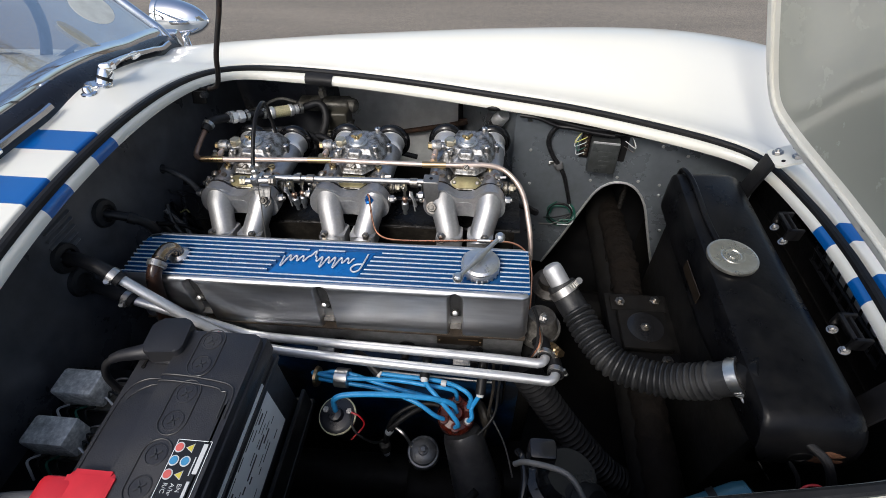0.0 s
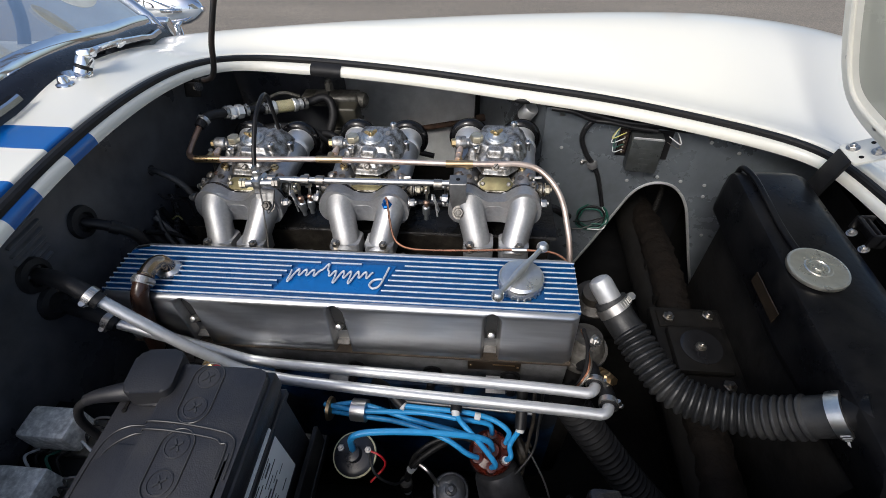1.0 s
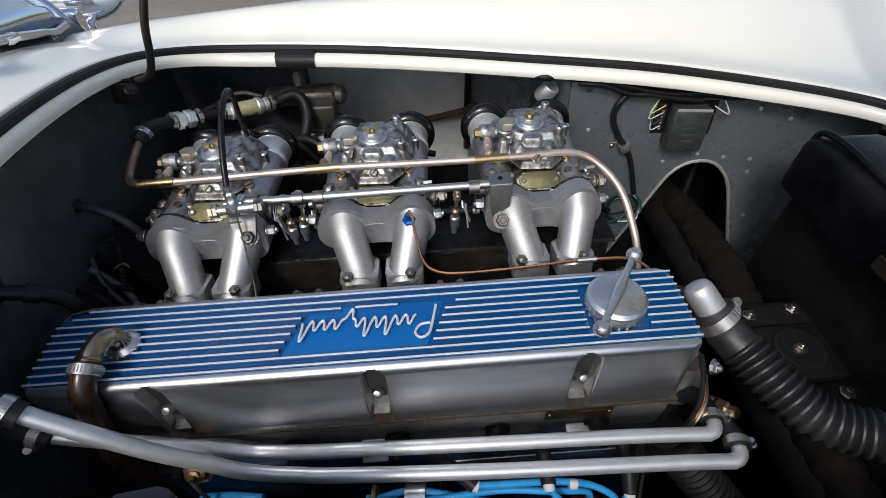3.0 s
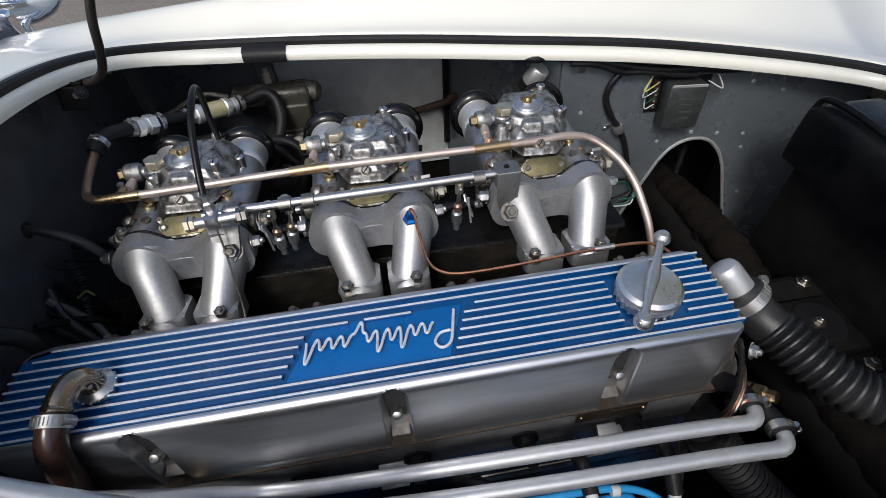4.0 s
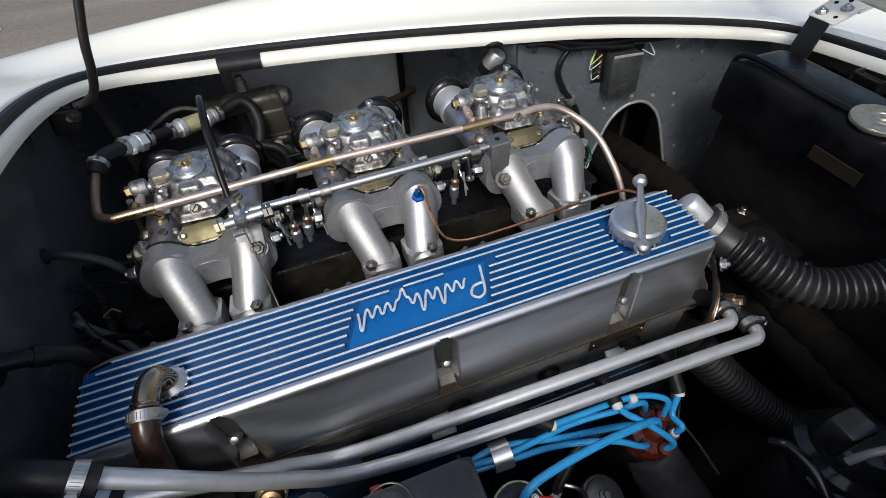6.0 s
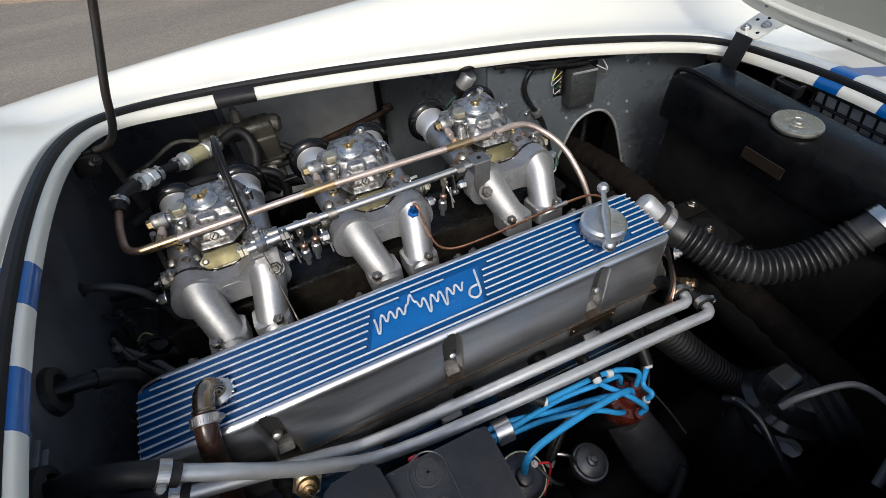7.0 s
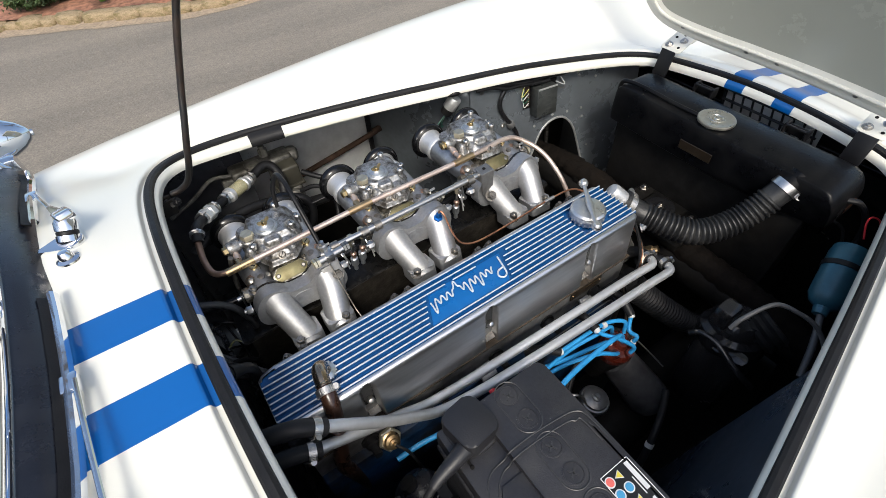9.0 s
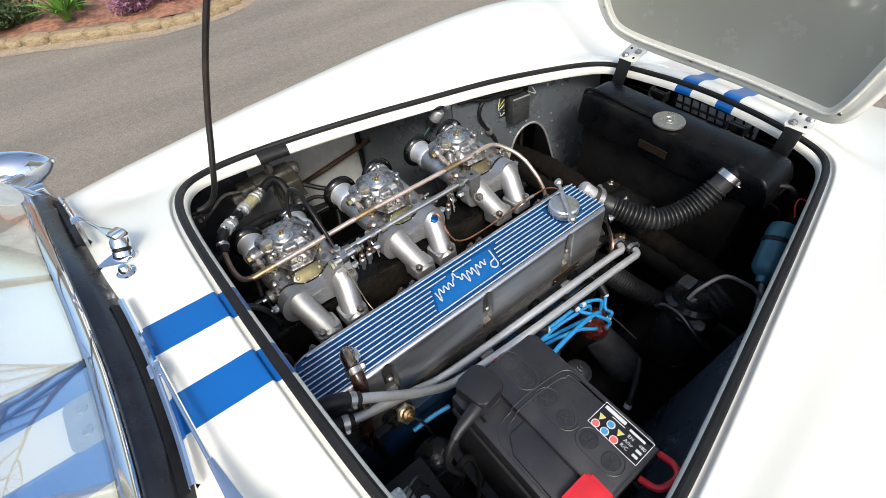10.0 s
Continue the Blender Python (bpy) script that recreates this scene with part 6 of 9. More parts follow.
def build_battery():
    b = thing("battery", "black plastic car battery with raised cell plugs and warning label", "battery")
    x0, x1, y0, y1, zt = -0.368, -0.222, 0.098, 0.306, 0.795
    part("case", box((x0 + 0.003, y0 + 0.003, 0.60), (x1 - 0.003, y1 - 0.003, 0.765), 0.004), M_BATT, b, "black battery case")
    part("lid", box((x0, y0, 0.757), (x1, y1, zt - 0.012), 0.003), M_BATT, b, "black battery lid")
    part("vent_bar", moved(prism([(px, py) for px, py in rounded(0.095, 0.200, 0.008)], 0, 0.012, 0.003), Matrix.Translation((-0.2725, (y0 + y1) / 2, zt - 0.0125))), M_BATT, b, "raised centre bar")
    part("raised_top", moved(prism([(-0.050, -0.05), (0.02, -0.05), (0.02, 0.035), (0.010, 0.05), (-0.036, 0.05), (-0.050, 0.03)], 0, 0.0035, 0.0015), Matrix.Translation((-0.309, y0 + 0.075, zt - 0.0125))), M_BATT, b)
    for k in range(6):
        y = (0.289, 0.258, 0.222, 0.191, 0.156, 0.125)[k]
        pl = part("cell_plug", lathe([(0.0115, 0), (0.0115, 0.0005), (0.0102, 0.0007), (0.0098, -0.0002), (0, -0.0002)], (-0.282, y, zt - 0.0004), (0, 0, 1), 28), M_BATT, b, "round cell plug")
        part("cross", joined(moved(box((-0.006, -0.0009, 0), (0.006, 0.0009, 0.0009)), Matrix.Translation((-0.282, y, zt - 0.0004)) @ Euler((0, 0, radians(35))).to_matrix().to_4x4()), moved(box((-0.006, -0.0009, 0), (0.006, 0.0009, 0.0009)), Matrix.Translation((-0.282, y, zt - 0.0004)) @ Euler((0, 0, radians(125))).to_matrix().to_4x4())), M_BATT2, pl)
    # top label with plain bars and discs
    lx, ly = -0.2475, 0.1425
    lab = part("label", box((lx - 0.018, ly - 0.038, zt - 0.001), (lx + 0.0185, ly + 0.030, zt + 0.0004)), M_BATT3, b, "black label with coloured warning discs")
    for i, (dx, dy, mm) in enumerate(((-0.010, 0.022, M_WARNR), (-0.010, 0.009, M_WARNB), (-0.010, -0.004, M_WARNR), (0.002, 0.022, M_WARNY), (0.002, 0.009, M_WARNB), (0.002, -0.004, M_WARNY))):
        part("sign_ring", lathe([(0.0052, 0), (0.0052, 0.0004)], (lx + dx - 0.003, ly + dy, zt + 0.0003), (0, 0, 1), 20 if mm is not M_WARNY else 3), M_WHITE, lab)
        part("warning_disc", lathe([(0.0040, 0), (0.0040, 0.0008)], (lx + dx - 0.003, ly + dy, zt + 0.0003), (0, 0, 1), 20 if mm is not M_WARNY else 3), mm, lab)
    for bx0, by0, bx1, by1 in ((-0.018, -0.038, -0.0174, 0.030), (0.0179, -0.038, 0.0185, 0.030), (-0.018, -0.038, 0.0185, -0.0374), (-0.018, 0.0294, 0.0185, 0.030)):
        part("border", box((lx + bx0, ly + by0, zt + 0.0003), (lx + bx1, ly + by1, zt + 0.0006)), M_LABEL, lab)
    part("title_bar", box((lx + 0.0108, ly - 0.002, zt + 0.0003), (lx + 0.0155, ly + 0.027, zt + 0.0008)), M_WHITE, lab, "white title bar")
    part("title_rule", box((lx + 0.0078, ly - 0.004, zt + 0.0003), (lx + 0.0088, ly + 0.014, zt + 0.0008)), M_WHITE, lab)
    part("code_bar", box((lx + 0.0095, ly - 0.030, zt + 0.0003), (lx + 0.0125, ly - 0.009, zt + 0.0008)), M_WHITE, lab)
    for k, word in enumerate(("R/C", "A/hr", "EN")):
        part("lettering", words(word, 0.0062, Vector((lx - 0.0125 + 0.0072 * k, ly - 0.0115, zt + 0.0006))), M_WHITE, lab)
    part("lettering", words("480", 0.0062, Vector((lx + 0.0019, ly - 0.0265, zt + 0.0006))), M_WHITE, lab)
    for k in range(2):
        part("text_bar", box((lx - 0.0120 + 0.0072 * k, ly - 0.0345, zt + 0.0003), (lx - 0.0085 + 0.0072 * k, ly - 0.0275, zt + 0.0008)), M_WHITE, lab)
    # side label
    sl = part("side_label", box((x1 - 0.0035, y0 + 0.012, 0.648), (x1 - 0.0015, y1 - 0.045, 0.750)), M_LABEL, b, "grey printed side label")
    rng = random.Random(4)
    for k in range(9):
        z = 0.664 + 0.008 * k
        y = y0 + 0.032
        while y < y1 - 0.065:
            w = rng.uniform(0.008, 0.03)
            if rng.random() < 0.7:
                part("print_bar", box((x1 - 0.0016, y, z), (x1 - 0.0011, min(y + w, y1 - 0.058), z + rng.choice((0.001, 0.0016, 0.003)))), M_PRINT, sl)
            y += w + 0.006
    for k in range(3):
        ya, yb = ((0.289, 0.258), (0.222, 0.191), (0.156, 0.125))[k]
        ring = [(-0.282 + 0.0155 * math.cos(a), (ya if math.sin(a) > 0 else yb) + 0.0155 * math.sin(a), zt) for a in [6.283185 * j / 40 for j in range(41)]]
        part("plug_surround", sweep([Vector(p) for p in ring], 0.0007, 6, False), M_BATT2, b, "raised oval outline")
    # double raised line across the top, turning down along both sides
    for off in (0.0, 0.0075):
        run = [(-0.362 + off, 0.135, zt - 0.0116), (-0.362 + off, 0.205, zt - 0.0116), (-0.357 + off, 0.230 - off, zt - 0.0116), (-0.344 + off, 0.2405 - off, zt - 0.0114), (-0.326, 0.2425 - off, zt - 0.0095), (-0.319, 0.2427 - off, zt + 0.0003), (-0.290, 0.2425 - off, zt + 0.0003), (-0.252, 0.2385 - off, zt + 0.0003), (-0.236 - off, 0.234 - off, zt + 0.0003), (-0.2295 - off, 0.224, zt + 0.0003), (-0.2285 - off, 0.196, zt + 0.0003)]
        part("raised_line", tube([(x, y + 0.0008 * math.sin(31 * i), z) for i, (x, y, z) in enumerate(run)], 0.0008, 6, 6), M_BATT2, b)
    for yy in (0.118, 0.112):
        part("moulded_edge", box((-0.2335, yy - 0.012, zt - 0.0004), (-0.2320, yy + 0.10, zt + 0.0006)), M_BATT2, b)
    for yy, xx in ((0.262, -0.357), (0.254, -0.313), (0.150, -0.358), (0.146, -0.310)):
        part("clip_slot", joined(box((xx - 0.0015, yy - 0.006, zt - 0.0118), (xx + 0.0015, yy + 0.006, zt - 0.0108)), lathe([(0.0024, 0), (0.0024, 0.001)], (xx, yy - 0.007, zt - 0.0118), (0, 0, 1), 10)), M_SOOTSHADE, b, "moulded slot")
    rs = random.Random(17)
    for _ in range(6):
        sx, sy, a = rs.uniform(-0.355, -0.235), rs.uniform(0.11, 0.30), rs.uniform(0, 3.14)
        ln = rs.uniform(0.0004, 0.0014)
        zz = zt + 0.0001 if sx > -0.318 else zt - 0.0119
        part("scuff", moved(box((-ln, -0.0002, 0), (ln, 0.0002, 0.0002)), Matrix.Translation((sx, sy, zz)) @ Euler((0, 0, a)).to_matrix().to_4x4()), M_GREYCABLE, b)
    part("vent_stub", lathe([(0.004, 0), (0.004, 0.006), (0.003, 0.007)], (-0.288, y1 - 0.002, 0.778), (0, 1, 0.3), 12), M_RED, b, "small red vent plug")
    part("rib_band", box((x0 - 0.0005, y0 - 0.0005, 0.735), (x1 + 0.0005, y1 + 0.0005, 0.745), 0.001, 1), M_BATT, b)
    # terminal covers
    neg = thing("terminal_cover", "black plastic battery terminal cover with cable", "terminal cover", group="battery terminal covers")
    part("hood", joined(moved(prism([(px, py) for px, py in rounded(0.046, 0.050, 0.010, 6)], 0, 0.022, 0.003), Matrix.Translation((-0.336, 0.287, 0.781)) @ Euler((radians(-4), radians(3), radians(8))).to_matrix().to_4x4()), moved(prism([(px, py) for px, py in rounded(0.050, 0.054, 0.019, 8)], 0, 0.004, 0.0015), Matrix.Translation((-0.336, 0.287, 0.7815))), tube([(-0.345, 0.274, 0.791), (-0.366, 0.269, 0.791), (-0.388, 0.265, 0.788), (-0.400, 0.262, 0.784)], lambda d, u: 0.0108 - 0.0050 * u, 18, 6)), M_BATT4, neg, "soft black hood")
    part("cable", tube([(-0.398, 0.263, 0.784), (-0.412, 0.258, 0.774), (-0.418, 0.252, 0.750), (-0.408, 0.248, 0.71), (-0.395, 0.255, 0.66), (-0.395, 0.26, 0.60)], 0.0043, 14, 6), M_RUBBER, neg, "black battery cable")
    pos = thing("terminal_cover", "red plastic battery terminal cover with grey cable", "terminal cover", group="battery terminal covers")
    part("hood", joined(moved(prism([(px, py) for px, py in rounded(0.050, 0.040, 0.006)], 0, 0.018, 0.005), Matrix.Translation((-0.334, 0.116, 0.778))), moved(box((-0.02, -0.018, -0.01), (0.02, 0.018, 0.012), 0.008), Matrix.Translation((-0.366, 0.112, 0.785)))), M_RED, pos, "bright red hood")
    part("cable", tube([(-0.375, 0.111, 0.785), (-0.43, 0.104, 0.780), (-0.47, 0.095, 0.765), (-0.50, 0.11, 0.72)], 0.007, 14, 6), M_GREYCABLE, pos, "grey battery cable")
    part("red_tab", tube([(-0.262, 0.094, 0.770), (-0.258, 0.074, 0.778), (-0.235, 0.068, 0.782), (-0.222, 0.078, 0.776), (-0.220, 0.096, 0.768)], 0.0042, 8, 5), M_RED, b, "red carrying loop")
    tray = thing("battery_tray", "black folded steel battery tray beneath the battery", "tray")
    part("base", box((x0 - 0.012, y0 - 0.012, 0.585), (x1 + 0.012, y1 + 0.012, 0.598), 0.002), M_BLACK, tray)
    part("leg", box((x0, y0, 0.116), (x0 + 0.03, y0 + 0.03, 0.586)), M_BLACK, tray)
    part("leg", box((x1 - 0.03, y0, 0.116), (x1, y0 + 0.03, 0.586)), M_BLACK, tray)
    part("frame_bar", box((x1 + 0.004, y0 - 0.01, 0.598), (x1 + 0.010, y1 + 0.005, 0.64), 0.001, 1), M_BLACK, tray)


build_battery()

# ---- windscreen, wipers, mirror ----
def base_x(y):
    """Where the windscreen's rubber foot meets the scuttle."""
    v = abs(y - YC)
    return -0.629 - 0.026 * (v / 0.35) ** 1.6


def build_windscreen():
    w = sub_thing("windscreen", car_body, "raked windscreen in a chromed frame on black rubber")
    ys = [YC + 0.552 * k / 20 for k in range(-20, 21)]
    def level(off, up):
        out = []
        for y in ys:
            x = base_x(y) - off
            v = abs(y - YC)
            z = bonnet_z(base_x(y), YC + min(v, 0.40), 0.004) + (-0.16 * (v - 0.40) - 0.5 * (v - 0.40) ** 2 if v > 0.40 else 0.0)
            out.append(Vector((x, y, z + up)))
        return out
    def band(rows):
        return strip(rows)
    part("rubber_foot", band([level(-0.003, -0.004), level(0.0, 0.004), level(0.006, 0.014), level(0.014, 0.022), level(0.022, 0.027), level(0.031, 0.029), level(0.045, 0.026), level(0.05, -0.004)]), M_RUBBERGLOSS, w, "thick black rubber foot")
    part("bottom_rail", band([level(0.0285, 0.026), level(0.030, 0.035), level(0.0335, 0.042), level(0.0385, 0.0455), level(0.043, 0.0445), level(0.0435, 0.038), level(0.036, 0.028)]), M_CHROME, w, "chromed bottom rail")
    rows = []
    for k in range(9):
        d = 0.30 * k / 8
        rows.append([p + Vector((-0.71 * d, 0, 0.70 * d)) for p in level(0.038, 0.042)])
    g = part("pane", thick(strip(rows), 0.005), M_GLASS, w, "clear raked glass")
    g.visible_shadow = False
    for side in (0, -1):
        pts = [r[side] for r in rows]
        part("side_pillar", sweep([pts[0] + Vector((0.02, 0, -0.03))] + pts, 0.010, 14), M_CHROME, w, "chromed side pillar")
        foot = pts[0]
        part("pillar_foot", moved(box((-0.05, -0.012, -0.035), (0.035, 0.012, 0.005), 0.008), Matrix.Translation(foot + Vector((0.0, 0.012 if side else -0.012, -0.012)))), M_CHROME, w, "chromed pillar foot")
    part("top_rail", tube([p for p in rows[-1][::5]], 0.010, 12, 4), M_CHROME, w, "chromed top rail")
    # round paper disc on the inside of the pane
    c = Vector((-0.712, 0.872, 0.965))
    part("paper_disc", lathe([(0.036, 0), (0.036, 0.001), (0.032, 0.0012), (0, 0.0012)], c, (0.70, 0, 0.71), 32), M_PAPER, w, "round pale paper disc")
    # plate on the scuttle behind the glass
    pl = part("scuttle_plate", moved(prism([(px, py) for px, py in rounded(0.034, 0.062, 0.008)], 0, 0.004, 0.001), Matrix.Translation((-0.699, 0.475, bonnet_z(-0.699, 0.475) + 0.0005))), M_PLATE, w, "grey plate with two screws")
    for dy in (-0.014, 0.014):
        part("screw", lathe([(0.006, 0), (0.005, 0.002), (0, 0.003)], (-0.699, 0.475 + dy, bonnet_z(-0.699, 0.475) + 0.004), (0, 0, 1), 14), M_STEEL, pl)


M_RUBBERGLOSS = mat("glossy_black_rubber", (0.012, 0.013, 0.018), 0.28, var=0.2, scale=40, dirt=(0.03, 0.03, 0.032), dirt_amt=0.5)
M_PAPER = mat("pale_paper", (0.6, 0.62, 0.58), 0.6, var=0.1, scale=60)
M_PLATE = mat("grey_painted_plate", (0.3, 0.33, 0.36), 0.4, 0.3, var=0.08)
M_GLASS, gnt, gbs = nodes_of("clear_glass")
gbs.inputs["Base Color"].default_value = (0.93, 0.97, 0.96, 1)
gbs.inputs["Roughness"].default_value = 0.01
gbs.inputs["Transmission Weight"].default_value = 1.0
gbs.inputs["IOR"].default_value = 1.06
gbs.inputs["Coat Weight"].default_value = 1.0
gbs.inputs["Coat Roughness"].default_value = 0.01
gbs.inputs["Coat IOR"].default_value = 4.0
build_windscreen()


def build_wiper(sy, blade, mid):
    """Chromed wiper parked along the foot of the screen."""
    w = sub_thing("windscreen_wiper", car_body, "chromed wiper parked along the windscreen foot")
    sx, lean = -0.612, 0.020 if sy > YC else -0.020
    z0 = bonnet_z(sx, sy) if abs(sy - YC) < 0.4 else body_z(sx, sy)
    base = Vector((sx, sy - lean * 0.2, z0 - 0.001))
    ax = Vector((0.010, lean, 0.028)).normalized()
    drop = [(0.0165 * math.cos(a) - (0.016 * (-math.cos(a)) ** 2 if math.cos(a) < 0 else 0.0), 0.0150 * math.sin(a) * (1.0 if math.cos(a) > 0 else 1 - 0.55 * math.cos(a) ** 2)) for a in [6.283185 * k / 36 for k in range(36)]]
    part("pad", moved(prism(drop, 0, 0.0065, 0.003), Matrix.Translation(base)), M_CHROME, w, "teardrop chromed pad")
    part("spindle", lathe([(0.0125, 0.004), (0.0120, 0.011), (0.0105, 0.012)], base, ax, 24), M_CHROME, w, "chromed spindle")
    part("spindle_ring", lathe([(0.0100, 0.011), (0.0112, 0.0125), (0.0112, 0.0150), (0.0100, 0.0165)], base, ax, 24), M_RUBBER, w, "black ring")
    part("hub_cup", lathe([(0.0100, 0.016), (0.0118, 0.0165), (0.0118, 0.026), (0.0100, 0.030), (0, 0.031)], base, ax, 24), M_CHROME, w, "chromed hub")
    b0, b1 = blade
    def on_foot(y):
        return Vector((base_x(y) + 0.004, y, (body_z(base_x(y), y) if abs(y - YC) < 0.5 else body_z(base_x(y), YC + 0.5)) + 0.012))
    m = on_foot(mid)
    hub = base + ax * 0.034
    way = (m - hub)
    part("arm_root", moved(box((-0.011, -0.0095, -0.007), (0.014, 0.0095, 0.006), 0.0035, 3), Matrix.Translation(hub) @ way.to_track_quat("X", "Z").to_matrix().to_4x4()), M_CHROME, w, "chromed arm root")
    side = way.cross(Vector((0, 0, 1))).normalized()
    a0, a1, a2 = hub + way.normalized() * 0.010, hub + way * 0.40, m + Vector((0.006, 0, 0.006))
    rows = []
    for k in range(5):
        u = k / 4
        c0, hw = a0.lerp(a1, u) + Vector((0, 0, 0.003 * u)), 0.0085 - 0.0055 * u
        rows.append([c0 - side * hw - Vector((0, 0, 0.004)), c0 - side * hw * 0.9, c0 + Vector((0, 0, 0.0012)), c0 + side * hw * 0.9, c0 + side * hw - Vector((0, 0, 0.004))])
    part("arm_shroud", thick(strip(rows), 0.0010), M_CHROME, w, "tapering chromed arm shroud")
    part("arm", tube([a1 + Vector((0, 0, 0.002)), a1.lerp(a2, 0.5) + Vector((0, 0, 0.002)), a2], 0.0024, 10, 5), M_CHROME, w, "slim chromed arm")
    part("pivot", box(m - Vector((0.006, 0.010, 0.003)), m + Vector((0.008, 0.010, 0.007)), 0.002), M_CHROME, w)
    ys = [b0 + (b1 - b0) * k / 14 for k in range(15)]
    pts = [on_foot(y) for y in ys]
    rows = [[p + Vector((-0.0035, 0, 0.002)), p + Vector((-0.003, 0, 0.0065)), p + Vector((0.0005, 0, 0.008)), p + Vector((0.003, 0, 0.006)), p + Vector((0.0045, 0, 0.0)), p + Vector((0.0, 0, -0.003))] for p in pts]
    part("blade_holder", strip(rows), M_CHROME, w, "chromed blade channel")
    part("blade_rubber", strip([[p + Vector((-0.005, 0, 0.0)), p + Vector((-0.012, 0, 0.006)), p + Vector((-0.0125, 0, 0.004)), p + Vector((-0.005, 0, -0.002))] for p in pts]), M_RUBBER, w, "black wiper rubber")


build_wiper(0.697, (0.752, 0.985), 0.842)
build_wiper(0.275, (0.335, 0.60), 0.475)


def build_scuttle_fittings():
    j = sub_thing("washer_jet", car_body, "small chromed washer jet on the scuttle")
    part("dome", lathe([(0.0125, 0), (0.012, 0.002), (0.008, 0.004), (0.007, 0.009), (0.005, 0.012), (0, 0.013)], (-0.615, 0.662, bonnet_z(-0.615, 0.662) - 0.001), (0, 0.1, 1), 24), M_CHROME, j)


build_scuttle_fittings()


def build_mirror():
    m = sub_thing("wing_mirror", car_body, "chromed bullet-shaped wing mirror on the wing")
    c = Vector((-0.79, 1.165, 0.842))
    prof = [(0.043, 0.0), (0.0475, 0.002), (0.0485, 0.008), (0.0475, 0.014), (0.0455, 0.016), (0.0455, 0.02), (0.0435, 0.045), (0.039, 0.068), (0.032, 0.09), (0.022, 0.108), (0.012, 0.119), (0.006, 0.1225), (0.005, 0.1265), (0, 0.1275)]
    part("bullet", lathe(prof, c, (1, -0.05, -0.06), 36), M_CHROME, m, "polished bullet shell")
    part("mirror_glass", lathe([(0.042, -0.001), (0.042, 0.001)], c, (1, -0.05, -0.06), 32), M_CHROME, m)
    part("stem", tube([(-0.745, 1.158, 0.805), (-0.738, 1.145, 0.785), (-0.725, 1.125, 0.775)], 0.011, 14, 5), M_CHROME, m, "curved stem")
    part("foot", lathe([(0.034, -0.012), (0.034, 0.0), (0.028, 0.007), (0.016, 0.013), (0, 0.014)], (-0.722, 1.112, body_z(-0.722, 1.112) + 0.002), (0, 0.5, 1), 28, (1.5, 0.8)), M_CHROME, m, "oval foot")


build_mirror()


def build_cockpit():
    c = sub_thing("dashboard", car_body, "dark padded dashboard edge behind the windscreen")
    rows = []
    for k in range(15):
        y = YC - 0.58 + 1.16 * k / 14
        z = body_z(-0.965, y) if abs(y - YC) < 0.5 else body_z(-0.965, YC + 0.5)
        rows.append([(-0.962, y, z + 0.002), (-0.972, y, z + 0.006), (-0.986, y, z - 0.002), (-0.992, y, z - 0.025), (-0.99, y, z - 0.20)])
    part("padding", strip(rows), M_DASH, c, "blue-black padded roll")
    sw = sub_thing("steering_wheel", car_body, "dark rimmed steering wheel behind the glass")
    ctr, ax = Vector((-1.02, 0.86, 0.845)), Vector((-0.9, 0, 0.42)).normalized()
    q = frame_to(ctr, ax)
    ring = [q @ Vector((0.19 * math.cos(6.283185 * k / 48), 0.19 * math.sin(6.283185 * k / 48), 0)) for k in range(49)]
    part("rim", sweep(ring, 0.012, 12, False), M_DASH, sw, "dark blue-black rim")
    for a in (0, 120, 240):
        d = q.to_3x3() @ Vector((math.cos(radians(a)), math.sin(radians(a)), 0))
        part("spoke", rod(ctr, ctr + d * 0.185, 0.006, 8), M_CHROME, sw, "bright spoke")
    part("hub", lathe([(0.03, -0.01), (0.03, 0.01), (0.02, 0.02), (0, 0.022)], ctr, ax, 20), M_BLACK, sw)
    part("column", rod(ctr, ctr - ax * 0.2, 0.018, 12), M_BLACK, sw)
    fl = sub_thing("cockpit_tub", car_body, "dark trimmed cockpit")
    x0, x1, h = -1.72, -0.992, 0.53
    rows = [[(x, YC - h, 0.80), (x, YC - h + 0.03, 0.70), (x, YC - h + 0.05, 0.24), (x, YC + h - 0.05, 0.24), (x, YC + h - 0.03, 0.70), (x, YC + h, 0.80)] for x in (x0, -1.3, x1)]
    part("tub", thick(strip(rows), 0.004), M_DASH, fl, "dark cockpit lining")
    part("rear_bulkhead", box((x0 - 0.01, YC - h, 0.24), (x0, YC + h, 0.80)), M_DASH, fl)


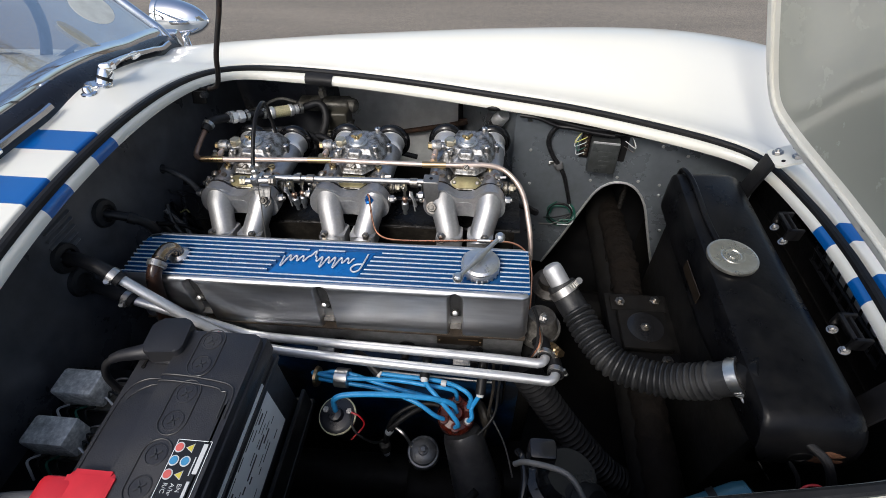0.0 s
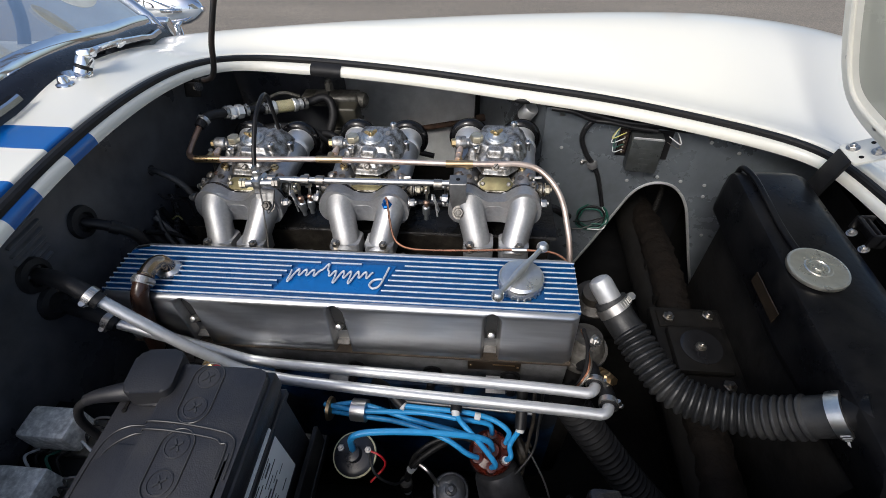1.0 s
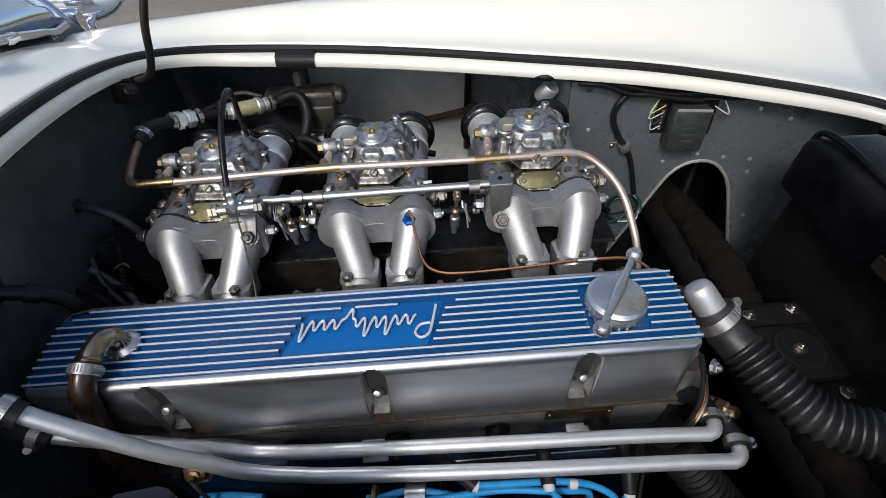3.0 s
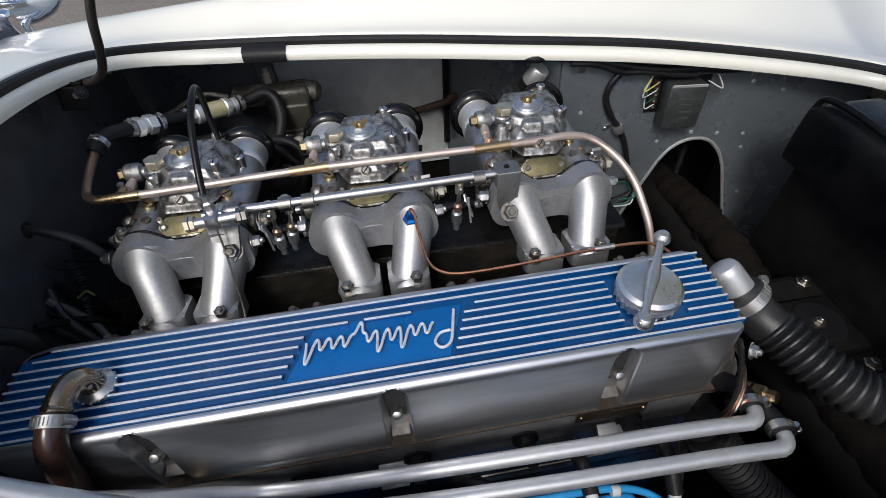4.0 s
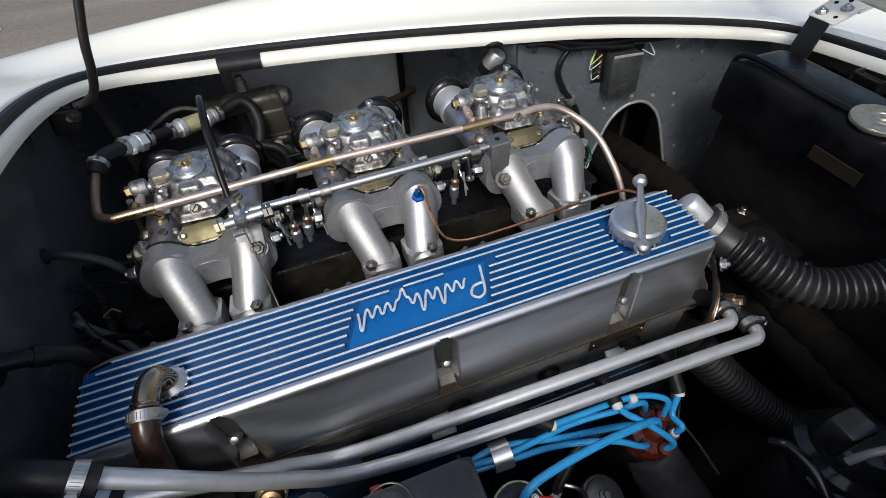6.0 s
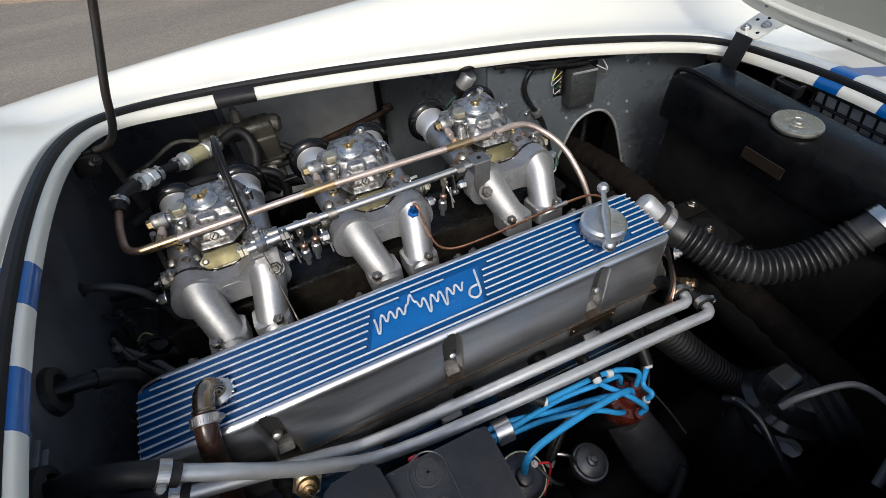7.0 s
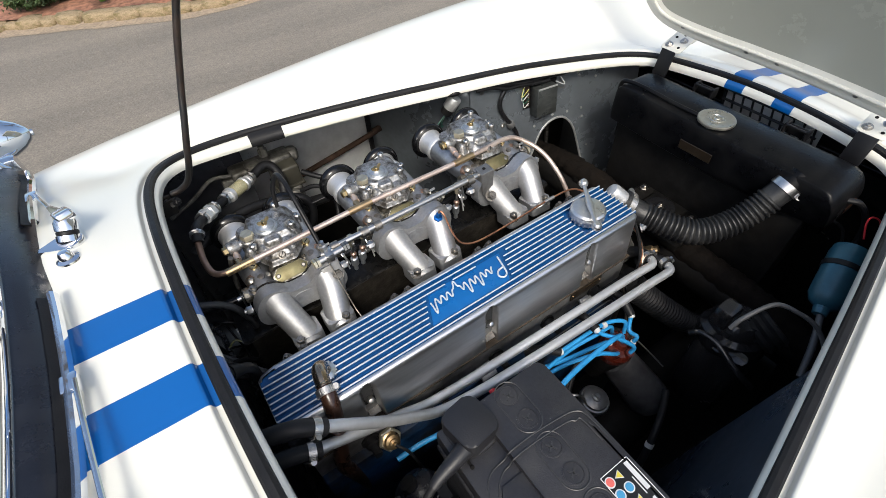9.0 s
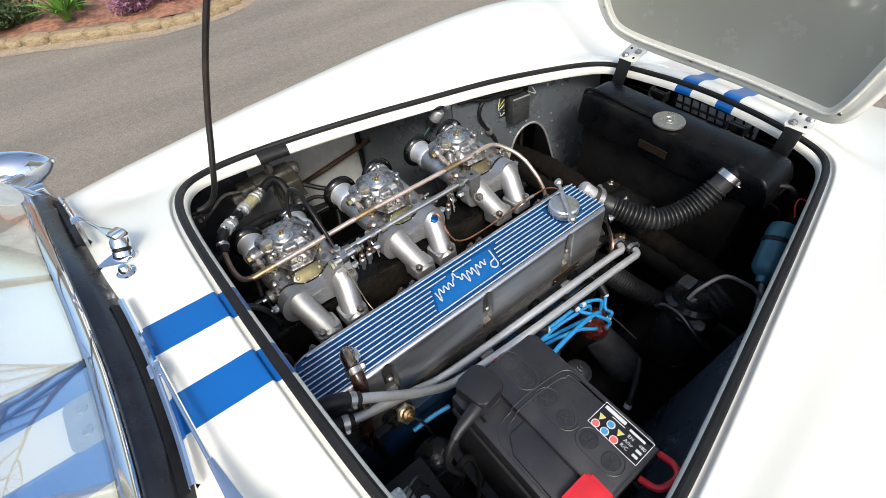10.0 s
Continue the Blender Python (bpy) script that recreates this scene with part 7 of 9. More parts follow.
def build_tail():
    """Plain rear of the car: sides, tail and deck round the cockpit."""
    t = sub_thing("tail", car_body, "plain cream tail and door panels with twin stripes")
    prof = ((0.16, 0.97), (0.42, 1.0), (0.66, 0.985), (0.78, 0.90), (0.80, 0.775))
    stations = ((-0.968, 0.69), (-1.2, 0.69), (-1.6, 0.72), (-1.9, 0.76), (-2.3, 0.74), (-2.7, 0.66), (-2.95, 0.5))
    for sd in (-1, 1):
        rows = [[(x, YC + sd * w * f, z * (1.0 if x > -2.4 else 1 - 0.12 * (-2.4 - x))) for z, f in prof] for x, w in stations]
        part("side_panel", strip(rows), M_BODY, t)
    rows = []
    for x, w in stations[2:]:
        zt = 0.80 * (1.0 if x > -2.4 else 1 - 0.12 * (-2.4 - x))
        rows.append([(x, YC + w * 0.775 * k / 6, zt + 0.035 * (1 - (k / 6) ** 2)) for k in range(-6, 7)])
    rows[0] = [(-1.73, y, z) for x, y, z in rows[0]]
    part("rear_deck", strip(rows), M_BODY, t)
    x, w = stations[-1]
    part("tail_panel", strip([[(x, YC + w * f * k / 6, z * 0.934) for k in range(-6, 7)] for z, f in prof]), M_BODY, t)
    for wx in (0.42, -1.86):
        for sd in (-1, 1):
            wl = sub_thing("road_wheel", car_body, "black tyre on a plain silver wheel")
            c = Vector((wx, YC + sd * 0.56, 0.315))
            part("tyre", lathe([(0.20, -0.09), (0.29, -0.095), (0.315, -0.07), (0.315, 0.07), (0.29, 0.095), (0.20, 0.09)], c, (0, sd, 0), 40), M_RUBBER, wl, "black rubber tyre")
            part("rim", lathe([(0.0, 0.02), (0.06, 0.03), (0.17, 0.01), (0.19, 0.08), (0.205, 0.088), (0.205, -0.085), (0.0, -0.085)], c, (0, sd, 0), 32), M_STEEL, wl, "silver wheel rim")


M_DASH = mat("dark_blue_trim", (0.02, 0.028, 0.06), 0.5, var=0.15, scale=90, bump=0.15, bscale=400)
build_cockpit()
build_tail()


def build_prop():
    p = sub_thing("bonnet_prop", car_body, "thin black steel rod propping the bonnet open")
    part("rod", tube([(-0.499, 0.800, 0.846), (-0.485, 0.797, 0.850), (-0.471, 0.792, 0.862), (-0.460, 0.788, 0.885), (-0.450, 0.786, 0.916), (-0.435, 0.7915, 0.955), (-0.4178, 0.799, 1.0), (-0.379, 0.796, 1.1), (-0.29, 0.775, 1.3), (-0.20, 0.745, 1.5), (-0.05, 0.70, 1.80)], 0.0046, 14, 8), M_PROP, p, "bent black rod")
    q = Matrix.Translation((-0.508, 0.786, 0.842)) @ Euler((0, radians(15), radians(25))).to_matrix().to_4x4()
    part("bracket", joined(moved(box((-0.016, -0.008, -0.016), (0.008, -0.0045, 0.010), 0.0012, 1), q), moved(box((-0.016, 0.0055, -0.016), (0.008, 0.009, 0.010), 0.0012, 1), q), moved(box((-0.016, -0.008, -0.016), (-0.0125, 0.009, 0.006), 0.001, 1), q)), M_SOOTSHADE, p, "black pivot bracket")
    part("pivot_pin", moved(rod((0, -0.011, 0.002), (0, 0.012, 0.002), 0.0034, 12), q), M_STEELDARK, p)
    part("pivot_bolt", hexbolt((-0.497, 0.778, 0.846), (0.6, -0.7, 0.3), 0.005, 0.005), M_BLACK, p)


M_PROP = mat("worn_black_rod", (0.010, 0.010, 0.010), 0.42, var=0.3, scale=40, dirt=(0.07, 0.035, 0.02), dirt_amt=0.45, dscale=18, spec=0.3)
build_prop()


def build_nose():
    g = sub_thing("grille", car_body, "black wire grille behind the radiator")
    for k in range(24):
        y = YC - 0.30 + 0.6 * k / 23
        part("wire", rod((0.60, y, 0.50), (0.605, y, 0.690 - 0.25 * (y - YC) ** 2), 0.0026, 6), M_BLACK, g)
    for z in (0.60, 0.66, 0.72):
        part("cross_wire", rod((0.604, YC - 0.3, z - 0.03), (0.604, YC + 0.3, z - 0.03), 0.0026, 6), M_BLACK, g)
    m = sub_thing("nose_mesh", car_body, "black wire mesh over a grey duct behind the nose lip")
    part("duct_plate", thick(strip([[(0.560, 0.365, 0.775), (0.560, 0.565, 0.775)], [(0.575, 0.365, 0.70), (0.575, 0.565, 0.70)]]), 0.002), M_PANEL2, m, "pale grey duct plate")
    for k in range(10):
        y = 0.372 + 0.021 * k
        part("wire", rod((0.542, y + 0.004, 0.772), (0.556, y - 0.004, 0.700), 0.0022, 6), M_BLACK, m)
    for x, z in ((0.546, 0.752), (0.550, 0.728), (0.555, 0.704)):
        part("cross_wire", rod((x, 0.366, z), (x, 0.564, z), 0.0026, 6), M_BLACK, m)
    for y in (0.584, 0.390):
        b = sub_thing("latch_bracket", car_body, "black latch bracket on the nose lip")
        z = 0.755
        part("body", joined(box((0.506, y - 0.022, z - 0.014), (0.510, y + 0.022, z + 0.006), 0.001), box((0.494, y - 0.022, z - 0.014), (0.518, y - 0.017, z + 0.008), 0.0015), box((0.494, y + 0.017, z - 0.014), (0.518, y + 0.022, z + 0.008), 0.0015), box((0.494, y - 0.022, z + 0.004), (0.500, y + 0.022, z + 0.008), 0.0015)), M_BLACK, b)
        for d in (-0.02, 0.012):
            part("bolt", hexbolt((0.497, y + d, z - 0.018), (-0.5, 0, 0.8), 0.0048, 0.005), M_STEEL, b)


build_nose()

# ---- fittings round the engine bay ----
def wy(x, z, off=0.0):
    return wing_y(x, z) - off


def build_fuse_box():
    f = thing("control_box", "grey lacquered voltage control box with wired terminals on the inner wing", "control box")
    n = Vector((-0.135, -1, 0.10)).normalized()
    c = Vector((0.266, wing_y(0.266, 0.715), 0.715))
    u = Vector((1, -0.135, 0)).normalized()
    v = n.cross(u).normalized()
    if v.z < 0:
        v = -v
    q = Matrix((( *u, 0), (*v, 0), (*n, 0), (0, 0, 0, 1))).transposed()
    q.translation = c
    part("cover", moved(box((-0.027, -0.034, 0.004), (0.027, 0.033, 0.034), 0.003), q), M_FUSE, f, "grey lacquered cover")
    part("top_edge", moved(box((-0.025, 0.0300, 0.0335), (0.025, 0.0342, 0.0347), 0.0005, 1), q), M_RAM, f, "bright strip along the top edge")
    for k in range(4):
        part("print_bar", moved(box((-0.012 + 0.002 * k, 0.012 - 0.010 * k, 0.0341), (0.013 - 0.003 * (k % 2), 0.0145 - 0.010 * k, 0.0344)), q), M_LABELDARK, f)
    part("terminal_strip", moved(box((-0.043, -0.014, 0.002), (-0.029, 0.034, 0.007), 0.001, 1), q), M_BAKELITE, f, "brown terminal strip")
    for k in range(5):
        part("terminal", moved(box((-0.041, -0.011 + 0.0095 * k, 0.006), (-0.031, -0.0055 + 0.0095 * k, 0.0105), 0.001, 1), q), M_BAKELITE, f, "brown terminal")
        part("terminal_screw", moved(lathe([(0.0017, 0), (0.0015, 0.0015), (0, 0.002)], (-0.036, -0.008 + 0.0095 * k, 0.0105), (0, 0, 1), 8), q), M_BRASSPALE, f)
    part("base", moved(box((-0.045, -0.02, 0.0005), (0.045, 0.036, 0.004), 0.001, 1), q), M_BLACK, f)
    rng = random.Random(2)
    for k in range(6):
        s = -1 if k < 4 else 1
        a = q @ Vector((s * 0.036, 0.03 - 0.011 * (k % 4), 0.012))
        b = q @ Vector((s * (0.052 + rng.uniform(0, 0.006)), 0.02 - 0.008 * (k % 4), 0.018))
        e = q @ Vector((s * 0.034, 0.052, 0.006))
        part("wire", tube([a, b, q @ Vector((s * 0.048, 0.038, 0.012)), e], 0.0009, 6, 5), (M_YELLW, M_WHITE, M_GREENW, M_WHITE, M_WHITE, M_STEELDARK)[k], f)
    return f


M_LABELDARK = mat("dark_embossing", (0.075, 0.081, 0.079), 0.4, 0.3, var=0.1)
M_BAKELITE = mat("brown_bakelite", (0.022, 0.013, 0.009), 0.45, var=0.3, scale=90)
build_fuse_box()


def build_loom():
    l = thing("wiring_loom", "black taped wiring loom clipped under the wing lip", "wiring")
    pts = [(x, wy(x, z, 0.014), z) for x, z in ((0.030, 0.792), (0.066, 0.791), (0.096, 0.788), (0.131, 0.783), (0.168, 0.776), (0.197, 0.770), (0.233, 0.766), (0.277, 0.766), (0.320, 0.762), (0.360, 0.764), (0.400, 0.768))]
    part("trunk", tube([(-0.05, 0.940, 0.790)] + pts, 0.0058, 12, 5), M_BLACK, l, "black taped trunk")
    part("second", tube([(p[0], p[1] - 0.005, p[2] - 0.006 + 0.003 * math.sin(i * 2.3)) for i, p in enumerate(pts[2:-3])], 0.0040, 10, 5), M_BLACK, l)
    drop = [(x, wy(x, z, 0.009), z) for x, z in ((0.190, 0.772), (0.174, 0.764), (0.160, 0.744), (0.158, 0.722), (0.171, 0.694), (0.185, 0.676), (0.199, 0.651), (0.212, 0.611), (0.219, 0.586))]
    part("drop", tube(drop, lambda s, u: 0.0054 - 0.0012 * u, 12, 6), M_BLACKGLOSS, l, "drooping taped branch")
    part("drop_tab", joined(moved(box((-0.012, -0.001, -0.004), (0.010, 0.001, 0.004), 0.0005, 1), Matrix.Translation((0.176, 0.836, 0.675))), lathe([(0.0036, 0), (0.0036, 0.0015), (0.0022, 0.003), (0, 0.003)], (0.1665, 0.8355, 0.673), (-0.1, -1, 0.1), 12)), M_STEEL, l, "screwed clip tab")
    part("grommet", lathe([(0.0085, 0), (0.0095, 0.003), (0.0095, 0.010), (0.0082, 0.013)], (0.182, wy(0.182, 0.680, 0.009), 0.680), (0.45, -0.1, -1), 16), M_GREYCABLE, l, "grey sleeve")
    for k, (mm, dx, dz) in enumerate(((M_GREENW, 0.014, -0.035), (M_GREENW, 0.004, -0.045), (M_BLACK, -0.022, -0.03), (M_BLACK, -0.03, -0.05), (M_WHITE, 0.010, -0.05))):
        a = Vector(drop[-1])
        part("tail", tube([a, a + Vector((0.012, -0.006, -0.012 - 0.004 * k)), a + Vector((dx, -0.014, dz)), a + Vector((dx - 0.03, -0.012, dz - 0.004))], 0.0014, 6, 6), mm, l, "bared wire end")
    ring = [Vector((0.203, wy(0.203, 0.555, 0.012), 0.556)) + Vector((0.026 * math.cos(a), -0.004 * math.cos(a), 0.031 * math.sin(a))) for a in [6.283185 * k / 24 for k in range(25)]]
    for k in range(3):
        coil = [p + Vector((0.004 * math.sin(3 * j + k), 0.002 * k, 0.006 * (k - 1) + 0.003 * math.sin(2 * j + k))) for j, p in enumerate(ring)]
        part("coiled_wire", tube([tuple(p) for p in coil[2 + 3 * k:22:3]], 0.0014, 6, 4), (M_GREENW, M_BLACK, M_GREENW)[k], l, "loose coiled wire")
    part("loop", sweep(ring, 0.0018, 8, False), M_BLACK, l, "coiled black wire")
    for x in (0.118, 0.372):
        z = 0.787 - 0.019 * (x - 0.115) / 0.257
        part("p_clip", lathe([(0.0062, -0.0035), (0.0074, -0.0035), (0.0074, 0.0035), (0.0062, 0.0035)], (x, wy(x, z - 0.003, 0.010), z - 0.003), (1, -0.135, -0.07), 18), M_WHITE, l, "pale clip")
        part("clip_tab", box((x - 0.005, wy(x, z - 0.02, 0.004), z - 0.026), (x + 0.005, wy(x, z - 0.02, 0.001), z - 0.006), 0.001, 1), M_STEEL, l)
    c = thing("flasher_can", "small bright aluminium flasher can with black socket", "relay")
    part("can", lathe([(0.0135, 0), (0.0145, 0.002), (0.0145, 0.026), (0.013, 0.0285), (0, 0.0285)], (0.052, 0.882, 0.741), (0.45, -0.3, 0.84), 22), M_RAM, c, "bright can")
    part("socket", lathe([(0.0125, -0.014), (0.0140, -0.010), (0.0140, 0.001)], (0.052, 0.882, 0.741), (0.45, -0.3, 0.84), 18), M_BLACK, c, "black socket")
    for k in range(5):
        part("wire", tube([(0.046, 0.884, 0.730), (0.036 - 0.004 * k, 0.882, 0.716 - 0.002 * k), (0.026 + 0.003 * k, 0.886, 0.700)], 0.0014, 6, 5), (M_BLACK, M_GREENW, M_BLACK, M_BLACK, M_GREENW)[k], c)
    b = thing("panel_rivets", "small domed rivets on the grey inner wing plate", "rivets", kind="structure")
    spots = [(0.254, 0.645), (0.305, 0.659), (0.347, 0.655), (0.389, 0.652), (0.394, 0.628), (0.419, 0.540), (0.228, 0.570), (0.423, 0.722), (0.374, 0.737), (0.125, 0.70), (0.130, 0.62)]
    for x, z in spots:
        part("rivet", lathe([(0.0034, 0), (0.0028, 0.0016), (0, 0.0023)], (x, wy(x, z, 0.0032), z), (-0.135, -1, 0.10), 10), M_RAM, b)


build_loom()


def build_motor():
    m = thing("brake_servo", "grey cast brake servo with olive box on the foot box", "brake servo")
    part("top_casting", joined(box((-0.405, 0.952, 0.712), (-0.283, 0.992, 0.735), 0.007, 3), box((-0.375, 0.945, 0.722), (-0.345, 0.975, 0.741), 0.005), box((-0.425, 0.958, 0.700), (-0.395, 0.985, 0.722), 0.006)), M_CASTDARK, m, "dirty cast top")
    part("end_knob", lathe([(0.013, 0), (0.0155, 0.003), (0.0165, 0.010), (0.015, 0.018), (0.009, 0.023), (0, 0.024)], (-0.290, 0.972, 0.722), (1, -0.15, -0.1), 24), M_CASTDARK, m, "rounded cast end")
    part("box", joined(box((-0.336, 0.922, 0.682), (-0.283, 0.968, 0.726), 0.005, 3), box((-0.339, 0.919, 0.679), (-0.280, 0.971, 0.685), 0.002)), M_OLIVE, m, "olive-grey box with a flanged foot")
    part("lower_body", joined(lathe([(0.021, 0), (0.023, 0.005), (0.020, 0.016), (0.012, 0.020), (0.010, 0.026), (0, 0.027)], (-0.312, 0.918, 0.655), (0, -0.85, 0.3), 26), box((-0.338, 0.918, 0.628), (-0.288, 0.965, 0.680), 0.007, 3)), M_CASTDARK, m, "rough cast body with a round cap")
    for bx, by in ((-0.332, 0.926), (-0.288, 0.926)):
        part("screw", lathe([(0.0035, 0), (0.0032, 0.002), (0, 0.003)], (bx, by, 0.685), (0, 0, 1), 12), M_STEELDARK, m)
    part("union", lathe([(0.009, 0), (0.009, 0.014), (0.006, 0.016), (0.006, 0.022)], (-0.335, 0.945, 0.757), (0, 0, 1), 6), M_CASTDARK, m)
    part("pipe", tube([(-0.405, 0.955, 0.735), (-0.44, 0.95, 0.745), (-0.48, 0.93, 0.735), (-0.53, 0.92, 0.72)], 0.0035, 8, 6), M_CASTDARK, m)
    r = thing("rusty_rod", "rusty brown rod along the wheel arch", "rod")
    part("rod", tube([(-0.03, 1.096, 0.606), (-0.10, 1.106, 0.586), (-0.20, 1.118, 0.560), (-0.30, 1.129, 0.534)], 0.0068, 10, 5), M_RUSTROD, r)
    part("end", rod((-0.040, 1.096, 0.608), (-0.018, 1.092, 0.614), 0.0085, 10), M_RUSTROD, r, "crusted rod end")


M_CASTDARK = mat("dirty_grey_casting", (0.15, 0.145, 0.13), 0.52, 0.5, var=0.35, scale=110, bump=0.5, bscale=180, dirt=(0.028, 0.025, 0.019), dirt_amt=0.85, dscale=28, dlo=0.42, dhi=0.64)
M_OLIVE = mat("olive_grey_paint", (0.058, 0.055, 0.043), 0.42, 0.3, var=0.15, scale=60, dirt=(0.07, 0.06, 0.045), dirt_amt=0.5, dscale=16)
build_motor()


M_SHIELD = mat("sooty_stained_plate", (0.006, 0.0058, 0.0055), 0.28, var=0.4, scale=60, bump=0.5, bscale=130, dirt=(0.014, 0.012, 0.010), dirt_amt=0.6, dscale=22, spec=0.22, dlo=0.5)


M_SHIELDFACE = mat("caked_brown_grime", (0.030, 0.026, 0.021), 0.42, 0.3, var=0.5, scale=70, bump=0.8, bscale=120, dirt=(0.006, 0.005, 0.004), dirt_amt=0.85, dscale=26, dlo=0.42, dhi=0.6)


def build_shield():
    s = thing("heat_shield", "black folded heat shield plate under the carburettors", "heat shield")
    rows = [[(x, y, z) for y, z in ((0.616, 0.679), (0.619, 0.683), (0.623, 0.684), (0.66, 0.680), (0.74, 0.672))] for x in (-0.51, -0.4, -0.2, 0.0, 0.10)]
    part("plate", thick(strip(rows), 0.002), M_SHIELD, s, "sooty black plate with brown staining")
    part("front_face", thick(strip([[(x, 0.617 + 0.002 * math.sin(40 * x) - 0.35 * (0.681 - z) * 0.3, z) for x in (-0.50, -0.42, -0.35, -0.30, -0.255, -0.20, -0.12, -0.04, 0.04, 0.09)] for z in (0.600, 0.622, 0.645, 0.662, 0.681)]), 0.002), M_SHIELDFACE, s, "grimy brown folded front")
    part("black_tube", tube([(-0.52, 0.70, 0.69), (-0.30, 0.69, 0.684), (-0.10, 0.695, 0.68), (0.08, 0.71, 0.67), (0.14, 0.74, 0.62)], 0.007, 12, 6), M_BLACKGLOSS, s, "glossy black hose")


build_shield()


def build_hoses():
    h = thing("rear_hoses", "tangle of black rubber hoses and wires behind the carburettors", "hose")
    for pts, r in (([(-0.52, 0.82, 0.71), (-0.46, 0.84, 0.725), (-0.40, 0.86, 0.72), (-0.35, 0.87, 0.70), (-0.31, 0.86, 0.66)], 0.0085), ([(-0.30, 0.90, 0.68), (-0.275, 0.885, 0.690), (-0.255, 0.865, 0.684), (-0.25, 0.85, 0.66), (-0.26, 0.83, 0.63)], 0.0045),
                   ([(-0.36, 0.88, 0.69), (-0.33, 0.87, 0.70), (-0.305, 0.86, 0.69), (-0.30, 0.85, 0.66), (-0.32, 0.84, 0.62)], 0.008), ([(-0.28, 0.93, 0.70), (-0.25, 0.90, 0.69), (-0.20, 0.88, 0.67), (-0.12, 0.87, 0.655)], 0.0055), ([(-0.50, 0.90, 0.66), (-0.42, 0.89, 0.66), (-0.34, 0.90, 0.65), (-0.25, 0.91, 0.63)], 0.011),
                   ([(-0.27, 0.86, 0.70), (-0.24, 0.84, 0.705), (-0.22, 0.82, 0.69), (-0.23, 0.81, 0.65)], 0.0028), ([(-0.30, 0.84, 0.69), (-0.26, 0.83, 0.695), (-0.24, 0.80, 0.685), (-0.235, 0.78, 0.66)], 0.0022)):
        part("hose", tube(pts, r, 12, 6), M_RUBBER if r > 0.003 else M_BLACK, h)
    part("union", hexbolt((-0.245, 0.835, 0.70), (0.6, -0.5, 0.6), 0.006, 0.009), M_STEELDARK, h, "small plated union")


build_hoses()


def build_bulkhead_fittings():
    for y, z in ((0.498, 0.797), (0.404, 0.797), (0.398, 0.752)):
        g = thing("grommet", "black rubber bulkhead grommet", "grommet", group="bulkhead grommets")
        part("ring", lathe([(0.014, 0), (0.021, 0.001), (0.023, 0.005), (0.021, 0.010), (0.014, 0.012), (0.0125, 0.006)], (-0.5565, y, z), (1, 0, 0), 24), M_RUBBER, g)
    p = thing("heater_valve", "dark connector pipe through the bulkhead", "pipe")
    part("stub", tube([(-0.56, 0.498, 0.797), (-0.535, 0.506, 0.785), (-0.518, 0.514, 0.770), (-0.508, 0.52, 0.752), (-0.508, 0.523, 0.72)], 0.0076, 14, 6), M_BLACK, p, "black bent stub")
    part("band", lathe([(0.0080, -0.006), (0.0095, -0.006), (0.0095, 0.006), (0.0080, 0.006)], (-0.524, 0.511, 0.776), (0.55, 0.25, -0.5), 16), M_BLACK, p)
    v = thing("bulkhead_louvre", "row of pressed louvre slats in the black bulkhead", "louvre")
    for k in range(6):
        z = 0.868 - 0.0105 * k
        part("slat", moved(box((-0.003, -0.026, -0.0016), (0.005, 0.026, 0.0016), 0.0012), Matrix.Translation((-0.5535, 0.432 - 0.0035 * k, z - 0.014)) @ Euler((0, radians(25), 0)).to_matrix().to_4x4()), M_LOUVRE, v)
    c = thing("speedometer_cable", "black outer cable drooping from the bulkhead", "cable")
    part("cable", tube([(-0.557, 0.652, 0.766), (-0.534, 0.645, 0.769), (-0.500, 0.641, 0.744), (-0.484, 0.638, 0.690), (-0.492, 0.636, 0.63), (-0.526, 0.634, 0.56), (-0.54, 0.63, 0.48)], 0.0052, 12, 8), M_HOSE, c)
    part("eyelet", lathe([(0.006, 0), (0.010, 0.001), (0.010, 0.006), (0.006, 0.008)], (-0.5585, 0.653, 0.766), (1, 0, 0), 16), M_RUBBER, c)
    h = thing("choke_rod", "thin upright dark pipe behind the carburettors", "pipe")
    part("pipe", tube([(-0.470, 0.70, 0.775), (-0.478, 0.705, 0.735), (-0.485, 0.70, 0.66), (-0.49, 0.69, 0.55), (-0.49, 0.68, 0.42)], 0.0038, 10, 6), M_CASTDARK, h)
    w = thing("wire_bundle", "tangled dark wires beside the bulkhead", "wiring")
    rng = random.Random(11)
    for k in range(11):
        y = 0.57 + 0.011 * k
        a = Vector((-0.548, y, 0.735 - rng.uniform(0, 0.06)))
        pts = [a]
        for j in range(4):
            a = a + Vector((rng.uniform(0.004, 0.026), rng.uniform(-0.022, 0.03), -rng.uniform(0.012, 0.045)))
            pts.append(a)
        part("wire", tube(pts, rng.choice((0.0018, 0.0026, 0.0042)), 8, 6), rng.choice((M_BLACK, M_HOSE, M_GREYCABLE, M_RUBBER)), w)
    part("tag", tube([(-0.528, 0.612, 0.698), (-0.518, 0.616, 0.702), (-0.510, 0.612, 0.698)], 0.0014, 8, 5), M_YELLDULL, w, "dull yellow-green wire end")
    part("conduit", tube([(-0.540, 0.65, 0.72), (-0.53, 0.635, 0.70), (-0.533, 0.615, 0.67), (-0.53, 0.60, 0.62), (-0.525, 0.59, 0.56)], lambda s, u: 0.0042 + 0.0008 * math.sin(s * 1900), 10, 30), M_HOSE, w, "ribbed conduit")
